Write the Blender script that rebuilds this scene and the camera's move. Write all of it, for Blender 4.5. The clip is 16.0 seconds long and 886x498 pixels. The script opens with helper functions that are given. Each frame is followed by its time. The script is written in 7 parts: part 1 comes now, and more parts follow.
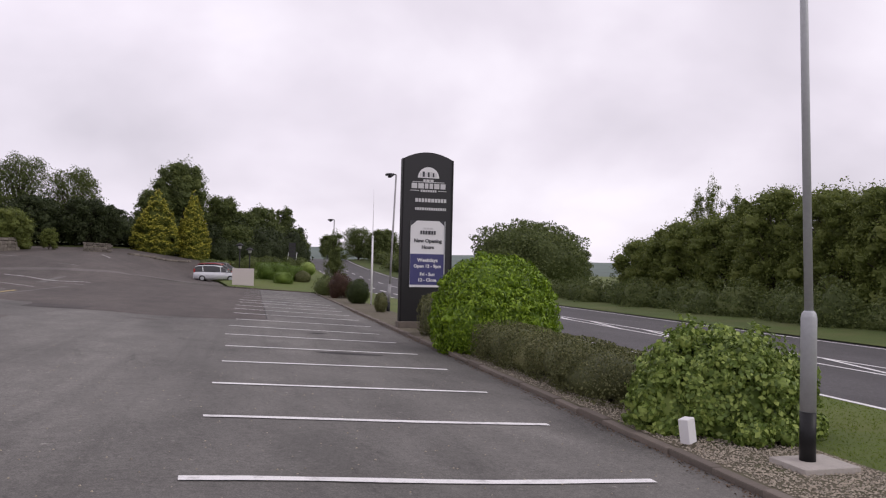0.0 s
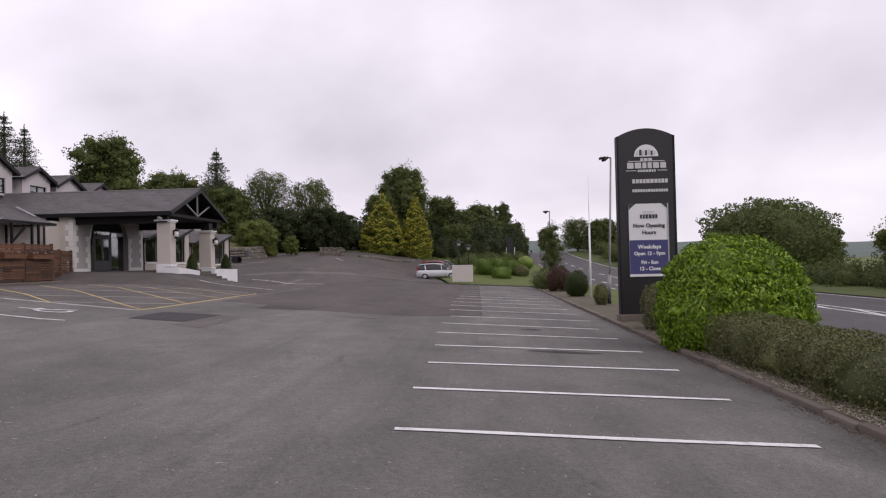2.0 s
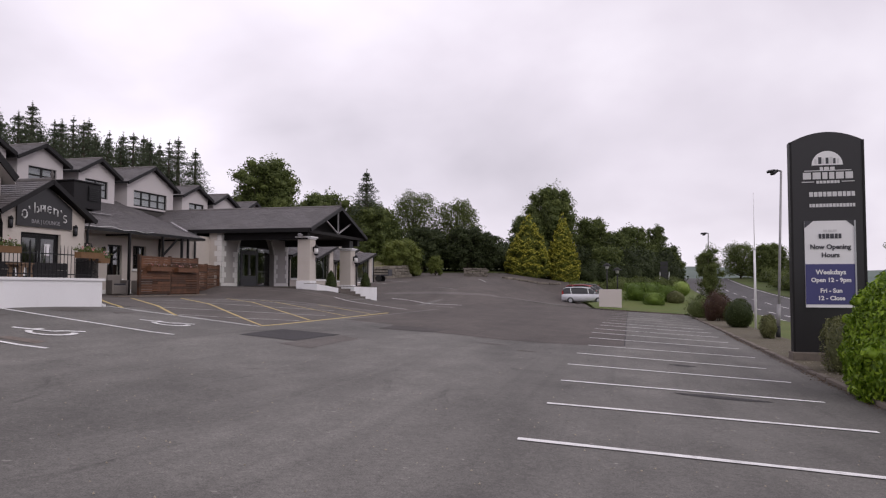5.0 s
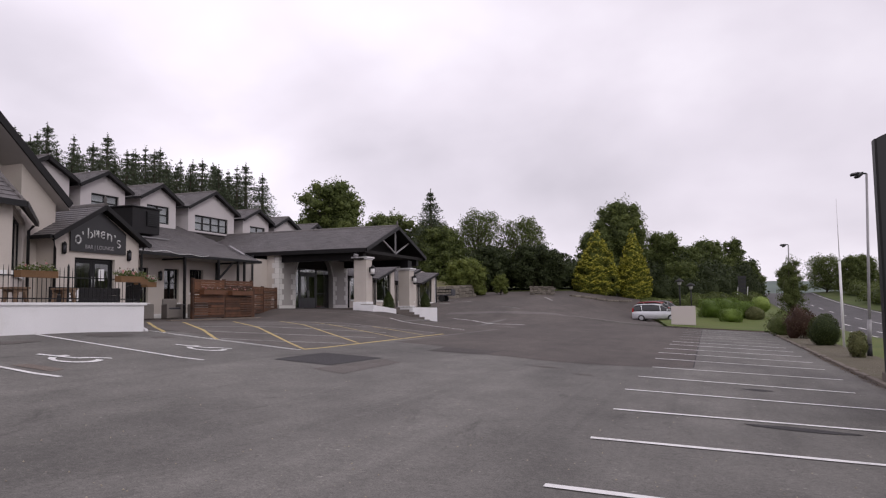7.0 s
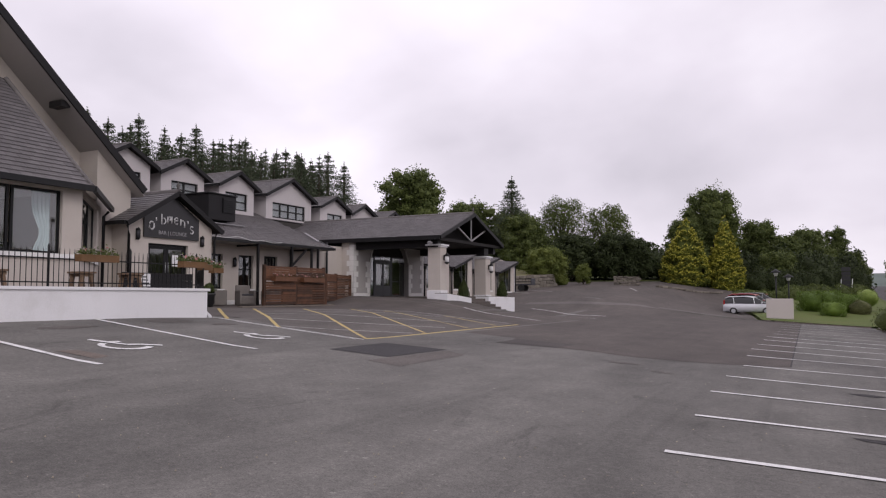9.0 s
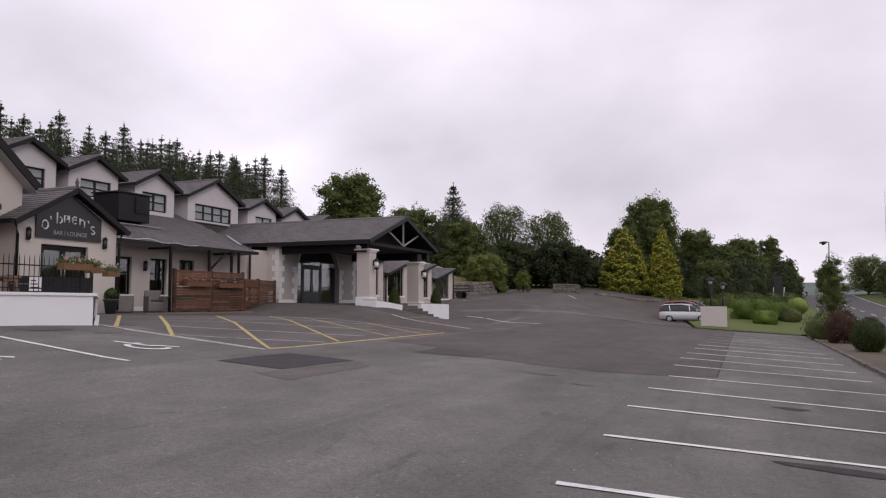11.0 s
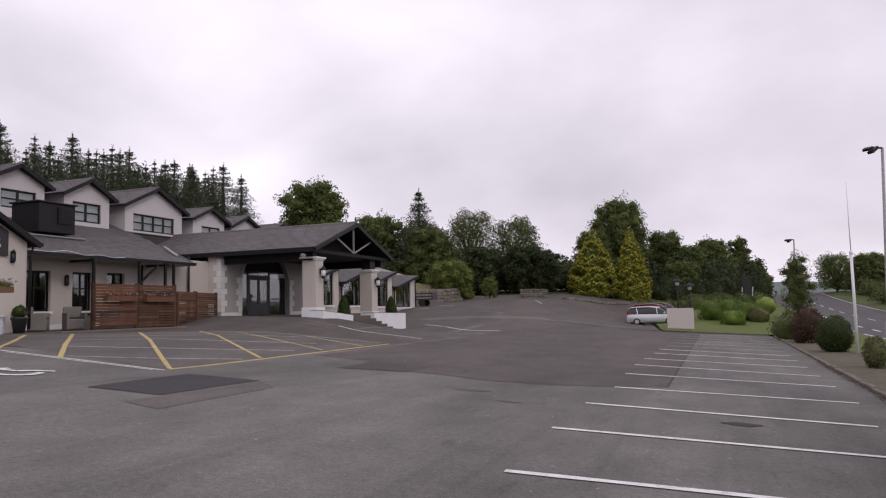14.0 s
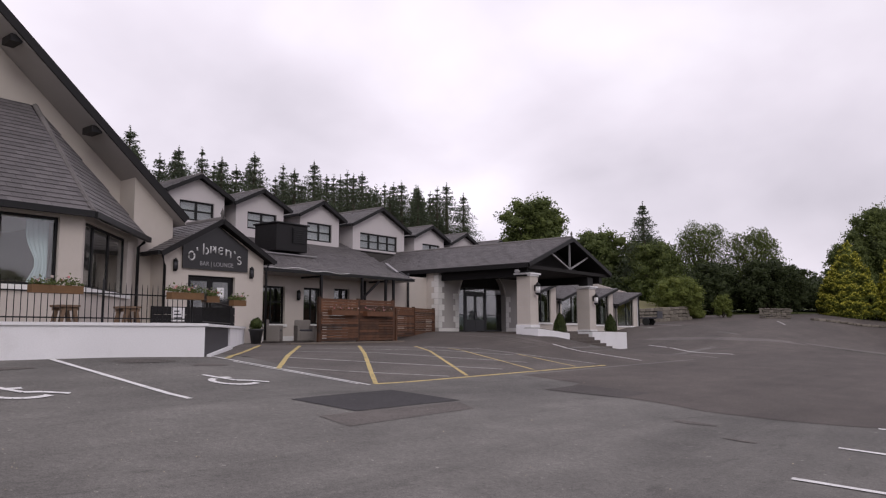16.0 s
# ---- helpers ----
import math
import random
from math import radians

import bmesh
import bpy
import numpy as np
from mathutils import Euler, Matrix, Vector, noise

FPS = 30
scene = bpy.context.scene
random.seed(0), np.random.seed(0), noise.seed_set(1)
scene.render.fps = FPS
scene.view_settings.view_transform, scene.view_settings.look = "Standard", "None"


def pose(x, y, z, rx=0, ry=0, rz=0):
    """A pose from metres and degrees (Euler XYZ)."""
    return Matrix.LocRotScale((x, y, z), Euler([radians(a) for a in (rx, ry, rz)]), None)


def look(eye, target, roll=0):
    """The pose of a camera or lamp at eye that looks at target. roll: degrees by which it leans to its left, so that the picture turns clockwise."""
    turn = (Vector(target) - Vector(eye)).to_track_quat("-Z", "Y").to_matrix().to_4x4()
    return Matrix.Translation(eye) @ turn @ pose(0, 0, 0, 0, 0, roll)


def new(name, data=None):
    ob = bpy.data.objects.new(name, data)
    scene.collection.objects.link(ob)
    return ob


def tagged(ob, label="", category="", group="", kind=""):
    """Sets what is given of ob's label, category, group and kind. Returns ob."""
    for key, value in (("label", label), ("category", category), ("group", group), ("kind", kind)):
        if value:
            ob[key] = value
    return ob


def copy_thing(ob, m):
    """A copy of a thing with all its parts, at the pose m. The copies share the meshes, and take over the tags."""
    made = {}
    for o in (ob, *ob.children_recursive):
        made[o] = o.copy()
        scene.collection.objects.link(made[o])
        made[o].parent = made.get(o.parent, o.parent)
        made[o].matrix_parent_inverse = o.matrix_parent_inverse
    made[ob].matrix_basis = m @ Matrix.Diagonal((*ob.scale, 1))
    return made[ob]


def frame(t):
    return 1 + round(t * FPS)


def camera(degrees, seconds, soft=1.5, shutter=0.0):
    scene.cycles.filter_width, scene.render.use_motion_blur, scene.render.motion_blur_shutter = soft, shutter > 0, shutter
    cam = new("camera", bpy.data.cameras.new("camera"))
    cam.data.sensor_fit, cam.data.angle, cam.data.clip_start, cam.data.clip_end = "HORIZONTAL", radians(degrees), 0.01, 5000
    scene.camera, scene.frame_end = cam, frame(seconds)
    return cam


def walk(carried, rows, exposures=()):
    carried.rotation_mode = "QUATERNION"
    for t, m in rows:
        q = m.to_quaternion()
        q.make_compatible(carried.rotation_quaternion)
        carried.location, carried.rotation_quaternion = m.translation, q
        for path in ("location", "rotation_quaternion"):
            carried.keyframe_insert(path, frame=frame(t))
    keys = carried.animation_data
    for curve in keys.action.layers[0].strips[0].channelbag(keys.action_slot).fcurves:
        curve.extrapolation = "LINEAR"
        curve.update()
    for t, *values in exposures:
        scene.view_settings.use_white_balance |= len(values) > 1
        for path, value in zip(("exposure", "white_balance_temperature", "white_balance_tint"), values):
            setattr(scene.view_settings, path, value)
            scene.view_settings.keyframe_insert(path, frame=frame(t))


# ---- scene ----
cam = camera(62.59, 16.0, soft=1.2)
PATH = [
    (0, (0.609, -6.508, 2.101), (3.117, 3.169, 2.354), 1.33),
    (0.5, (0.710, -6.190, 2.100), (1.877, 3.734, 2.480), -0.84),
    (1, (0.749, -5.809, 2.101), (1.175, 4.178, 2.408), 0.27),
    (1.5, (0.933, -5.409, 2.070), (0.831, 4.585, 2.401), -1.01),
    (2, (1.020, -5.018, 2.045), (0.564, 4.970, 2.204), -1.31),
    (2.5, (1.133, -4.682, 2.033), (1.475, 5.309, 2.257), 0.30),
    (3, (1.254, -4.303, 2.039), (0.994, 5.689, 2.327), -1.15),
    (3.5, (1.190, -3.914, 2.044), (-0.246, 5.976, 2.414), -0.44),
    (4, (1.265, -3.527, 2.018), (-0.770, 6.255, 2.446), -0.51),
    (6.5, (1.496, -1.716, 1.969), (-1.472, 7.812, 2.602), 0.55),
    (7, (1.654, -1.369, 1.964), (-1.738, 8.007, 2.728), -0.79),
    (7.5, (1.635, -1.072, 1.959), (-2.086, 8.174, 2.774), -0.64),
    (8, (1.638, -0.734, 1.938), (-2.337, 8.423, 2.524), -0.23),
    (8.5, (1.699, -0.395, 1.954), (-2.575, 8.629, 2.499), -0.63),
    (9, (1.620, -0.047, 1.959), (-2.835, 8.884, 2.584), -0.12),
    (9.5, (1.716, 0.325, 1.925), (-2.429, 9.400, 2.600), -0.91),
    (12, (2.066, 2.417, 1.925), (-1.681, 11.659, 2.663), 0.26),
    (12.5, (2.224, 2.773, 1.913), (-2.082, 11.746, 2.882), -2.11),
    (13, (2.200, 3.096, 1.916), (-1.868, 12.208, 2.562), -0.11),
    (13.5, (2.266, 3.456, 1.916), (-1.282, 12.783, 2.562), -0.07),
    (14, (2.370, 3.787, 1.931), (-1.117, 13.123, 2.760), -1.42),
    (14.5, (2.256, 4.153, 1.943), (-1.825, 13.247, 2.747), 0.40),
    (15, (2.372, 4.470, 1.924), (-2.789, 12.991, 2.797), -0.92),
    (15.5, (2.391, 4.741, 1.927), (-3.064, 13.062, 2.928), -2.30),
    (16, (2.237, 4.952, 1.949), (-3.882, 12.784, 3.056), -0.27),
]
walk(cam, [(t, look(eye, target, roll)) for t, eye, target, roll in PATH], exposures=[(0.0, 0.21), (4.0, 0.13), (9.5, 0.13), (12.0, 0.08), (16.0, 0.10)])

# ---------------------------------------------------------------- light
world = bpy.data.worlds.new("overcast_sky")
scene.world = world
world.use_nodes = True
wn, wl = world.node_tree.nodes, world.node_tree.links
wn.clear()
sky = wn.new("ShaderNodeTexSky")
sky.sky_type, sky.sun_disc = "NISHITA", False
sky.sun_elevation, sky.sun_rotation = radians(34), radians(122)
geo = wn.new("ShaderNodeTexCoord")
sep = wn.new("ShaderNodeSeparateXYZ")
wl.new(geo.outputs["Generated"], sep.inputs[0])
# cloud sheet: directions projected on a high flat layer
hz = wn.new("ShaderNodeMath"); hz.operation = "MAXIMUM"; hz.inputs[1].default_value = 0.0
wl.new(sep.outputs["Z"], hz.inputs[0])
lift = wn.new("ShaderNodeMath"); lift.operation = "ADD"; lift.inputs[1].default_value = 0.5
wl.new(hz.outputs[0], lift.inputs[0])
dx = wn.new("ShaderNodeMath"); dx.operation = "DIVIDE"
dy = wn.new("ShaderNodeMath"); dy.operation = "DIVIDE"
wl.new(sep.outputs["X"], dx.inputs[0]); wl.new(lift.outputs[0], dx.inputs[1])
wl.new(sep.outputs["Y"], dy.inputs[0]); wl.new(lift.outputs[0], dy.inputs[1])
comb = wn.new("ShaderNodeCombineXYZ")
wl.new(dx.outputs[0], comb.inputs[0]); wl.new(dy.outputs[0], comb.inputs[1])
comb.inputs[2].default_value = 5.2
cn = wn.new("ShaderNodeTexNoise")
cn.inputs["Scale"].default_value, cn.inputs["Detail"].default_value, cn.inputs["Roughness"].default_value = 1.9, 5.0, 0.45
cn.inputs["Distortion"].default_value = 0.15
wl.new(comb.outputs[0], cn.inputs["Vector"])
cr = wn.new("ShaderNodeValToRGB")
cr.color_ramp.elements[0].position, cr.color_ramp.elements[0].color = 0.27, (0.60, 0.555, 0.63, 1)
cr.color_ramp.elements[1].position, cr.color_ramp.elements[1].color = 0.70, (1.03, 0.965, 1.06, 1)
mid = cr.color_ramp.elements.new(0.5); mid.color = (0.81, 0.745, 0.84, 1)
wl.new(cn.outputs["Fac"], cr.inputs[0])
bg1, bg2, mixs, wo = wn.new("ShaderNodeBackground"), wn.new("ShaderNodeBackground"), wn.new("ShaderNodeMixShader"), wn.new("ShaderNodeOutputWorld")
wl.new(sky.outputs[0], bg1.inputs[0]); bg1.inputs[1].default_value = 0.08
wl.new(cr.outputs[0], bg2.inputs[0])
# an overcast sky is brighter overhead than near the horizon
zen = wn.new("ShaderNodeMapRange")
for i, v in zip(("From Min", "From Max", "To Min", "To Max"), (0.30, 1.0, 1.0, 1.06)):
    zen.inputs[i].default_value = v
wl.new(hz.outputs[0], zen.inputs["Value"])
# the cloud is thinner, and brighter, towards the west
west = wn.new("ShaderNodeVectorMath"); west.operation = "DOT_PRODUCT"
west.inputs[1].default_value = (-0.77, 0.64, 0.0)
wl.new(geo.outputs["Generated"], west.inputs[0])
thin = wn.new("ShaderNodeMapRange"); thin.interpolation_type = "SMOOTHSTEP"
for i, v in zip(("From Min", "From Max", "To Min", "To Max"), (0.45, 0.98, 0.93, 1.09)):
    thin.inputs[i].default_value = v
wl.new(west.outputs["Value"], thin.inputs["Value"])
veil = wn.new("ShaderNodeMath"); veil.operation = "MULTIPLY"
wl.new(zen.outputs[0], veil.inputs[0]); wl.new(thin.outputs[0], veil.inputs[1]); wl.new(veil.outputs[0], bg2.inputs[1])
mixs.inputs[0].default_value = 0.95
wl.new(bg1.outputs[0], mixs.inputs[1]); wl.new(bg2.outputs[0], mixs.inputs[2]); wl.new(mixs.outputs[0], wo.inputs[0])

sun = new("sun", bpy.data.lights.new("sun", "SUN"))
sun.data.energy, sun.data.angle, sun.data.color = 0.6, radians(25), (1.0, 0.96, 0.92)
sun.matrix_world = look((45, -28, 36), (0, 0, 0))


# ---------------------------------------------------------------- materials
def mat(name, colour, rough=0.8, vary=0.15, fine=0.1, scale=0.6, grain=25.0, bump=0.15, bump_scale=None, metal=0.0, island=0.0, tint=None, each=0.0,
        spec=0.5, coat=0.0, bump_dist=0.02, trans=0.0, stain=None, stain_amt=0.0, stain_scale=0.25):
    """A surface: base colour with broad and fine variation, relief, and optional stains or a change from piece to piece."""
    m = bpy.data.materials.new(name)
    m.use_nodes = True
    n, l = m.node_tree.nodes, m.node_tree.links
    b = n["Principled BSDF"]
    b.inputs["Roughness"].default_value, b.inputs["Metallic"].default_value = rough, metal
    b.inputs["Specular IOR Level"].default_value, b.inputs["Coat Weight"].default_value = spec, coat
    b.inputs["Transmission Weight"].default_value = trans
    tc = n.new("ShaderNodeTexCoord")
    vec = tc.outputs["Object"]

    def noise_tex(s, detail=4.0, r=0.6):
        t = n.new("ShaderNodeTexNoise")
        t.inputs["Scale"].default_value, t.inputs["Detail"].default_value, t.inputs["Roughness"].default_value = s, detail, r
        l.new(vec, t.inputs["Vector"])
        return t.outputs["Fac"]

    def math(op, a, c):
        k = n.new("ShaderNodeMath"); k.operation = op
        for i, v in enumerate((a, c)):
            if isinstance(v, (int, float)):
                k.inputs[i].default_value = v
            else:
                l.new(v, k.inputs[i])
        return k.outputs[0]

    broad, small = noise_tex(scale), noise_tex(grain, 3.0, 0.7)
    value = math("ADD", math("MULTIPLY", math("SUBTRACT", broad, 0.5), vary * 3), math("MULTIPLY", math("SUBTRACT", small, 0.5), fine * 3))
    if island:
        g = n.new("ShaderNodeNewGeometry")
        value = math("ADD", value, math("MULTIPLY", math("SUBTRACT", g.outputs["Random Per Island"], 0.5), island))
    if each:
        oi = n.new("ShaderNodeObjectInfo")
        value = math("ADD", value, math("MULTIPLY", math("SUBTRACT", oi.outputs["Random"], 0.5), each))
    hsv = n.new("ShaderNodeHueSaturation")
    hsv.inputs["Color"].default_value = (*colour, 1)
    l.new(math("ADD", value, 1.0), hsv.inputs["Value"])
    col = hsv.outputs[0]
    if tint:
        mx = n.new("ShaderNodeMix"); mx.data_type = "RGBA"
        mx.inputs["B"].default_value = (*tint, 1)
        l.new(col, mx.inputs["A"])
        if island:
            f = n.new("ShaderNodeNewGeometry").outputs["Random Per Island"]
            f = math("MULTIPLY", math("POWER", f, 2.0), 0.8)
        else:
            f = noise_tex(scale * 2.3)
            f = math("MULTIPLY", math("SUBTRACT", f, 0.42), 3.0)
        k = n.new("ShaderNodeClamp"); l.new(f, k.inputs[0])
        l.new(k.outputs[0], mx.inputs["Factor"])
        col = mx.outputs["Result"]
    if stain:
        mx = n.new("ShaderNodeMix"); mx.data_type = "RGBA"
        mx.inputs["B"].default_value = (*stain, 1)
        l.new(col, mx.inputs["A"])
        f = math("MULTIPLY", math("SUBTRACT", noise_tex(stain_scale, 6.0, 0.65), 0.52), 6.0 * stain_amt)
        k = n.new("ShaderNodeClamp"); l.new(f, k.inputs[0]); k.inputs["Max"].default_value = stain_amt
        l.new(k.outputs[0], mx.inputs["Factor"])
        col = mx.outputs["Result"]
    l.new(col, b.inputs["Base Color"])
    if bump:
        bp = n.new("ShaderNodeBump")
        bp.inputs["Strength"].default_value, bp.inputs["Distance"].default_value = bump, bump_dist
        l.new(noise_tex(bump_scale or grain * 2, 4.0, 0.65), bp.inputs["Height"])
        l.new(bp.outputs[0], b.inputs["Normal"])
    return m


M_grass = mat("grass_ground", (0.088, 0.122, 0.020), 0.95, 0.25, 0.18, 0.12, 9, 0.5, tint=(0.125, 0.135, 0.032))
def asphalt(name, colour, wear=1.0, streak=0.06):
    """Bitumen surface: broad worn zones drawn out along the driving way, blotches, dark seams, chips and fine stone."""
    m = bpy.data.materials.new(name)
    m.use_nodes = True
    n, l = m.node_tree.nodes, m.node_tree.links
    b = n["Principled BSDF"]
    b.inputs["Roughness"].default_value, b.inputs["Specular IOR Level"].default_value = 0.82, 0.35
    tc = n.new("ShaderNodeTexCoord")

    def tex(scale, detail, rough, stretch=(1, 1, 1), turn=0.0, distort=0.0):
        mp = n.new("ShaderNodeMapping")
        mp.inputs["Scale"].default_value, mp.inputs["Rotation"].default_value = stretch, (0, 0, turn)
        l.new(tc.outputs["Object"], mp.inputs[0])
        t = n.new("ShaderNodeTexNoise")
        t.inputs["Scale"].default_value, t.inputs["Detail"].default_value, t.inputs["Roughness"].default_value, t.inputs["Distortion"].default_value = scale, detail, rough, distort
        l.new(mp.outputs[0], t.inputs["Vector"])
        return t.outputs["Fac"]

    def ramp(src, a, c, lo, hi):
        r = n.new("ShaderNodeMapRange")
        for i, v in zip(("From Min", "From Max", "To Min", "To Max"), (a, c, lo, hi)):
            r.inputs[i].default_value = v
        l.new(src, r.inputs["Value"])
        return r.outputs[0]

    def mul(a, c):
        k = n.new("ShaderNodeMath"); k.operation = "MULTIPLY"
        l.new(a, k.inputs[0]); l.new(c, k.inputs[1])
        return k.outputs[0]

    v = ramp(tex(0.30, 3, 0.55, (1, streak / 0.2, 1), 0.35, 0.4), 0.36, 0.64, 1 - 0.22 * wear, 1 + 0.18 * wear)
    v = mul(v, ramp(tex(1.1, 5, 0.62, (1, 0.6, 1), 0.2), 0.32, 0.68, 1 - 0.18 * wear, 1 + 0.15 * wear))
    v = mul(v, ramp(tex(0.9, 6, 0.7, (1, 0.35, 1), -0.25, 1.2), 0.60, 0.70, 1.0, 1 - 0.30 * wear))
    v = mul(v, ramp(tex(14, 3, 0.7), 0.3, 0.7, 0.80, 1.20))
    v = mul(v, ramp(tex(60, 2, 0.6), 0.3, 0.7, 0.68, 1.36))
    v = mul(v, ramp(tex(9, 2, 0.5), 0.72, 0.76, 1.0, 1.9))
    v = mul(v, ramp(tex(0.5, 2, 0.5, (5.5, 0.12, 1), 0.22, 0.3), 0.56, 0.68, 1.0, 1 - 0.10 * wear))
    v = mul(v, ramp(tex(0.5, 2, 0.5, (4.0, 0.10, 1), -0.5, 0.3), 0.60, 0.70, 1.0, 1 + 0.04 * wear))
    h = n.new("ShaderNodeHueSaturation")
    h.inputs["Color"].default_value = (*colour, 1)
    l.new(v, h.inputs["Value"])
    l.new(h.outputs[0], b.inputs["Base Color"])
    bp = n.new("ShaderNodeBump")
    bp.inputs["Strength"].default_value, bp.inputs["Distance"].default_value = 0.4, 0.012
    l.new(tex(70, 3, 0.7), bp.inputs["Height"])
    l.new(bp.outputs[0], b.inputs["Normal"])
    return m


M_asphalt = asphalt("worn_asphalt", (0.146, 0.139, 0.128), 1.0)
M_asphalt2 = asphalt("newer_asphalt", (0.093, 0.079, 0.071), 0.8)
M_asphalt3 = asphalt("worn_newer_asphalt", (0.138, 0.124, 0.115), 0.8)
M_apron = asphalt("apron_asphalt", (0.118, 0.105, 0.096), 0.9)
M_concrete = mat("pale_concrete", (0.42, 0.385, 0.35), 0.9, 0.12, 0.15, 2, 25, 0.3)
# pale backing behind glass: reflected daylight put into a colour
M_pane_backing = mat("pale_pane_backing", (0.37, 0.375, 0.39), 0.9, 0.05, 0.03, 1.5, 20, 0.0)
M_doorgrey = mat("dark_grey_door_paint", (0.035, 0.036, 0.042), 0.45, 0.05, 0.05, 2, 20, 0.05)
M_patch2 = asphalt("faded_patch", (0.070, 0.061, 0.057), 0.6)
M_rust = asphalt("reddish_worn_asphalt", (0.165, 0.135, 0.115), 0.6)
M_patch = asphalt("asphalt_patch", (0.042, 0.039, 0.041), 0.6)
M_road = asphalt("road_asphalt", (0.090, 0.085, 0.087), 0.5)
M_paint = mat("white_road_paint", (0.80, 0.79, 0.78), 0.7, 0.10, 0.2, 3, 60, 0.2, stain=(0.30, 0.29, 0.28), stain_amt=0.55, stain_scale=5)
M_paint_worn = mat("faded_road_paint", (0.42, 0.41, 0.39), 0.8, 0.2, 0.3, 3, 60, 0.2, stain=(0.15, 0.147, 0.14), stain_amt=0.9, stain_scale=4)
M_yellow = mat("yellow_road_paint", (0.55, 0.43, 0.17), 0.75, 0.12, 0.2, 3, 60, 0.2, stain=(0.17, 0.14, 0.10), stain_amt=0.9, stain_scale=5)
M_kerb = mat("concrete_kerb", (0.165, 0.138, 0.115), 0.9, 0.2, 0.2, 1.5, 30, 0.3, each=0.3, stain=(0.09, 0.085, 0.07), stain_amt=0.6, stain_scale=2)
M_gravel = mat("gravel_soil", (0.120, 0.104, 0.070), 0.95, 0.25, 0.22, 1.2, 40, 0.7, 40, bump_dist=0.03, stain=(0.085, 0.095, 0.035), stain_amt=0.6, stain_scale=0.8)
M_pebble = mat("pebbles", (0.44, 0.39, 0.31), 0.85, 0.1, 0.1, 3, 30, 0.1, island=1.1, tint=(0.20, 0.165, 0.12))
M_render = mat("cream_render", (0.57, 0.515, 0.47), 0.9, 0.06, 0.10, 0.35, 55, 0.35, 70, stain=(0.42, 0.37, 0.33), stain_amt=0.25, stain_scale=0.5)
M_render2 = mat("grey_render", (0.40, 0.375, 0.36), 0.9, 0.06, 0.10, 0.4, 55, 0.35, 70)
M_render3 = mat("lilac_grey_render", (0.56, 0.52, 0.525), 0.9, 0.05, 0.08, 0.5, 55, 0.3, 70)
M_white = mat("white_masonry_paint", (0.83, 0.82, 0.84), 0.75, 0.04, 0.06, 0.6, 30, 0.2, 40, stain=(0.55, 0.53, 0.5), stain_amt=0.3, stain_scale=0.7)
M_sill = mat("white_sill", (0.78, 0.77, 0.76), 0.7, 0.04, 0.04, 1, 30, 0.1)
M_black = mat("black_gloss_timber", (0.013, 0.012, 0.013), 0.5, 0.15, 0.1, 1.5, 30, 0.1, spec=0.25)
M_soffit = mat("dark_soffit_boards", (0.018, 0.016, 0.016), 0.75, 0.15, 0.1, 1.0, 20, 0.15, spec=0.25)
M_frame = mat("black_window_frame", (0.010, 0.010, 0.011), 0.45, 0.1, 0.1, 2, 30, 0.05, spec=0.25)
M_iron = mat("black_painted_iron", (0.012, 0.012, 0.013), 0.45, 0.1, 0.1, 2, 40, 0.1, spec=0.3)
M_slate = mat("grey_roof_slate", (0.118, 0.108, 0.110), 0.62, 0.15, 0.15, 0.5, 18, 0.3, 22, island=0.35, stain=(0.16, 0.15, 0.135), stain_amt=0.35, stain_scale=0.6)
M_slate_each = mat("grey_slate_piece", (0.118, 0.108, 0.110), 0.62, 0.12, 0.15, 0.8, 18, 0.3, 22, each=0.35)
M_ridge = mat("ridge_tile", (0.13, 0.118, 0.115), 0.75, 0.15, 0.2, 2, 25, 0.3, each=0.3)
M_lead = mat("weathered_lead", (0.33, 0.32, 0.33), 0.55, 0.2, 0.2, 2, 20, 0.2, metal=0.2)
M_quoin = mat("white_quoin", (0.72, 0.70, 0.68), 0.8, 0.05, 0.06, 1, 40, 0.2, each=0.1)
M_glass = bpy.data.materials.new("window_glass")
M_glass.use_nodes = True
_b = M_glass.node_tree.nodes["Principled BSDF"]
_b.inputs["Base Color"].default_value = (0.75, 0.8, 0.8, 1)
_b.inputs["Roughness"].default_value, _b.inputs["Transmission Weight"].default_value, _b.inputs["IOR"].default_value = 0.02, 1.0, 1.8
# room surfaces whose near-black colour holds the dimness of unlit rooms
M_inside = mat("shade_toned_interior", (0.05, 0.045, 0.042), 0.9, 0.2, 0.1, 0.8, 8, 0)
M_curtain = mat("pale_curtain", (0.62, 0.70, 0.74), 0.9, 0.06, 0.05, 4, 40, 0.1)
M_curtain_grey = mat("grey_curtain", (0.22, 0.215, 0.22), 0.9, 0.1, 0.08, 4, 40, 0.1)
M_wood = mat("reddish_stained_timber", (0.100, 0.042, 0.019), 0.6, 0.45, 0.3, 4, 30, 0.25, each=1.2)
M_trough = mat("brown_trough_wood", (0.16, 0.085, 0.036), 0.7, 0.25, 0.25, 4, 30, 0.25)
M_verge = mat("long_verge_grass", (0.068, 0.102, 0.016), 0.95, 0.28, 0.22, 0.2, 9, 0.5, tint=(0.10, 0.11, 0.03))
M_litter = mat("dead_leaf_litter", (0.11, 0.07, 0.04), 0.9, 0.2, 0.1, 2, 20, 0.0, island=0.9)
M_bench = mat("weathered_bench_wood", (0.20, 0.13, 0.085), 0.75, 0.2, 0.2, 3, 30, 0.2)
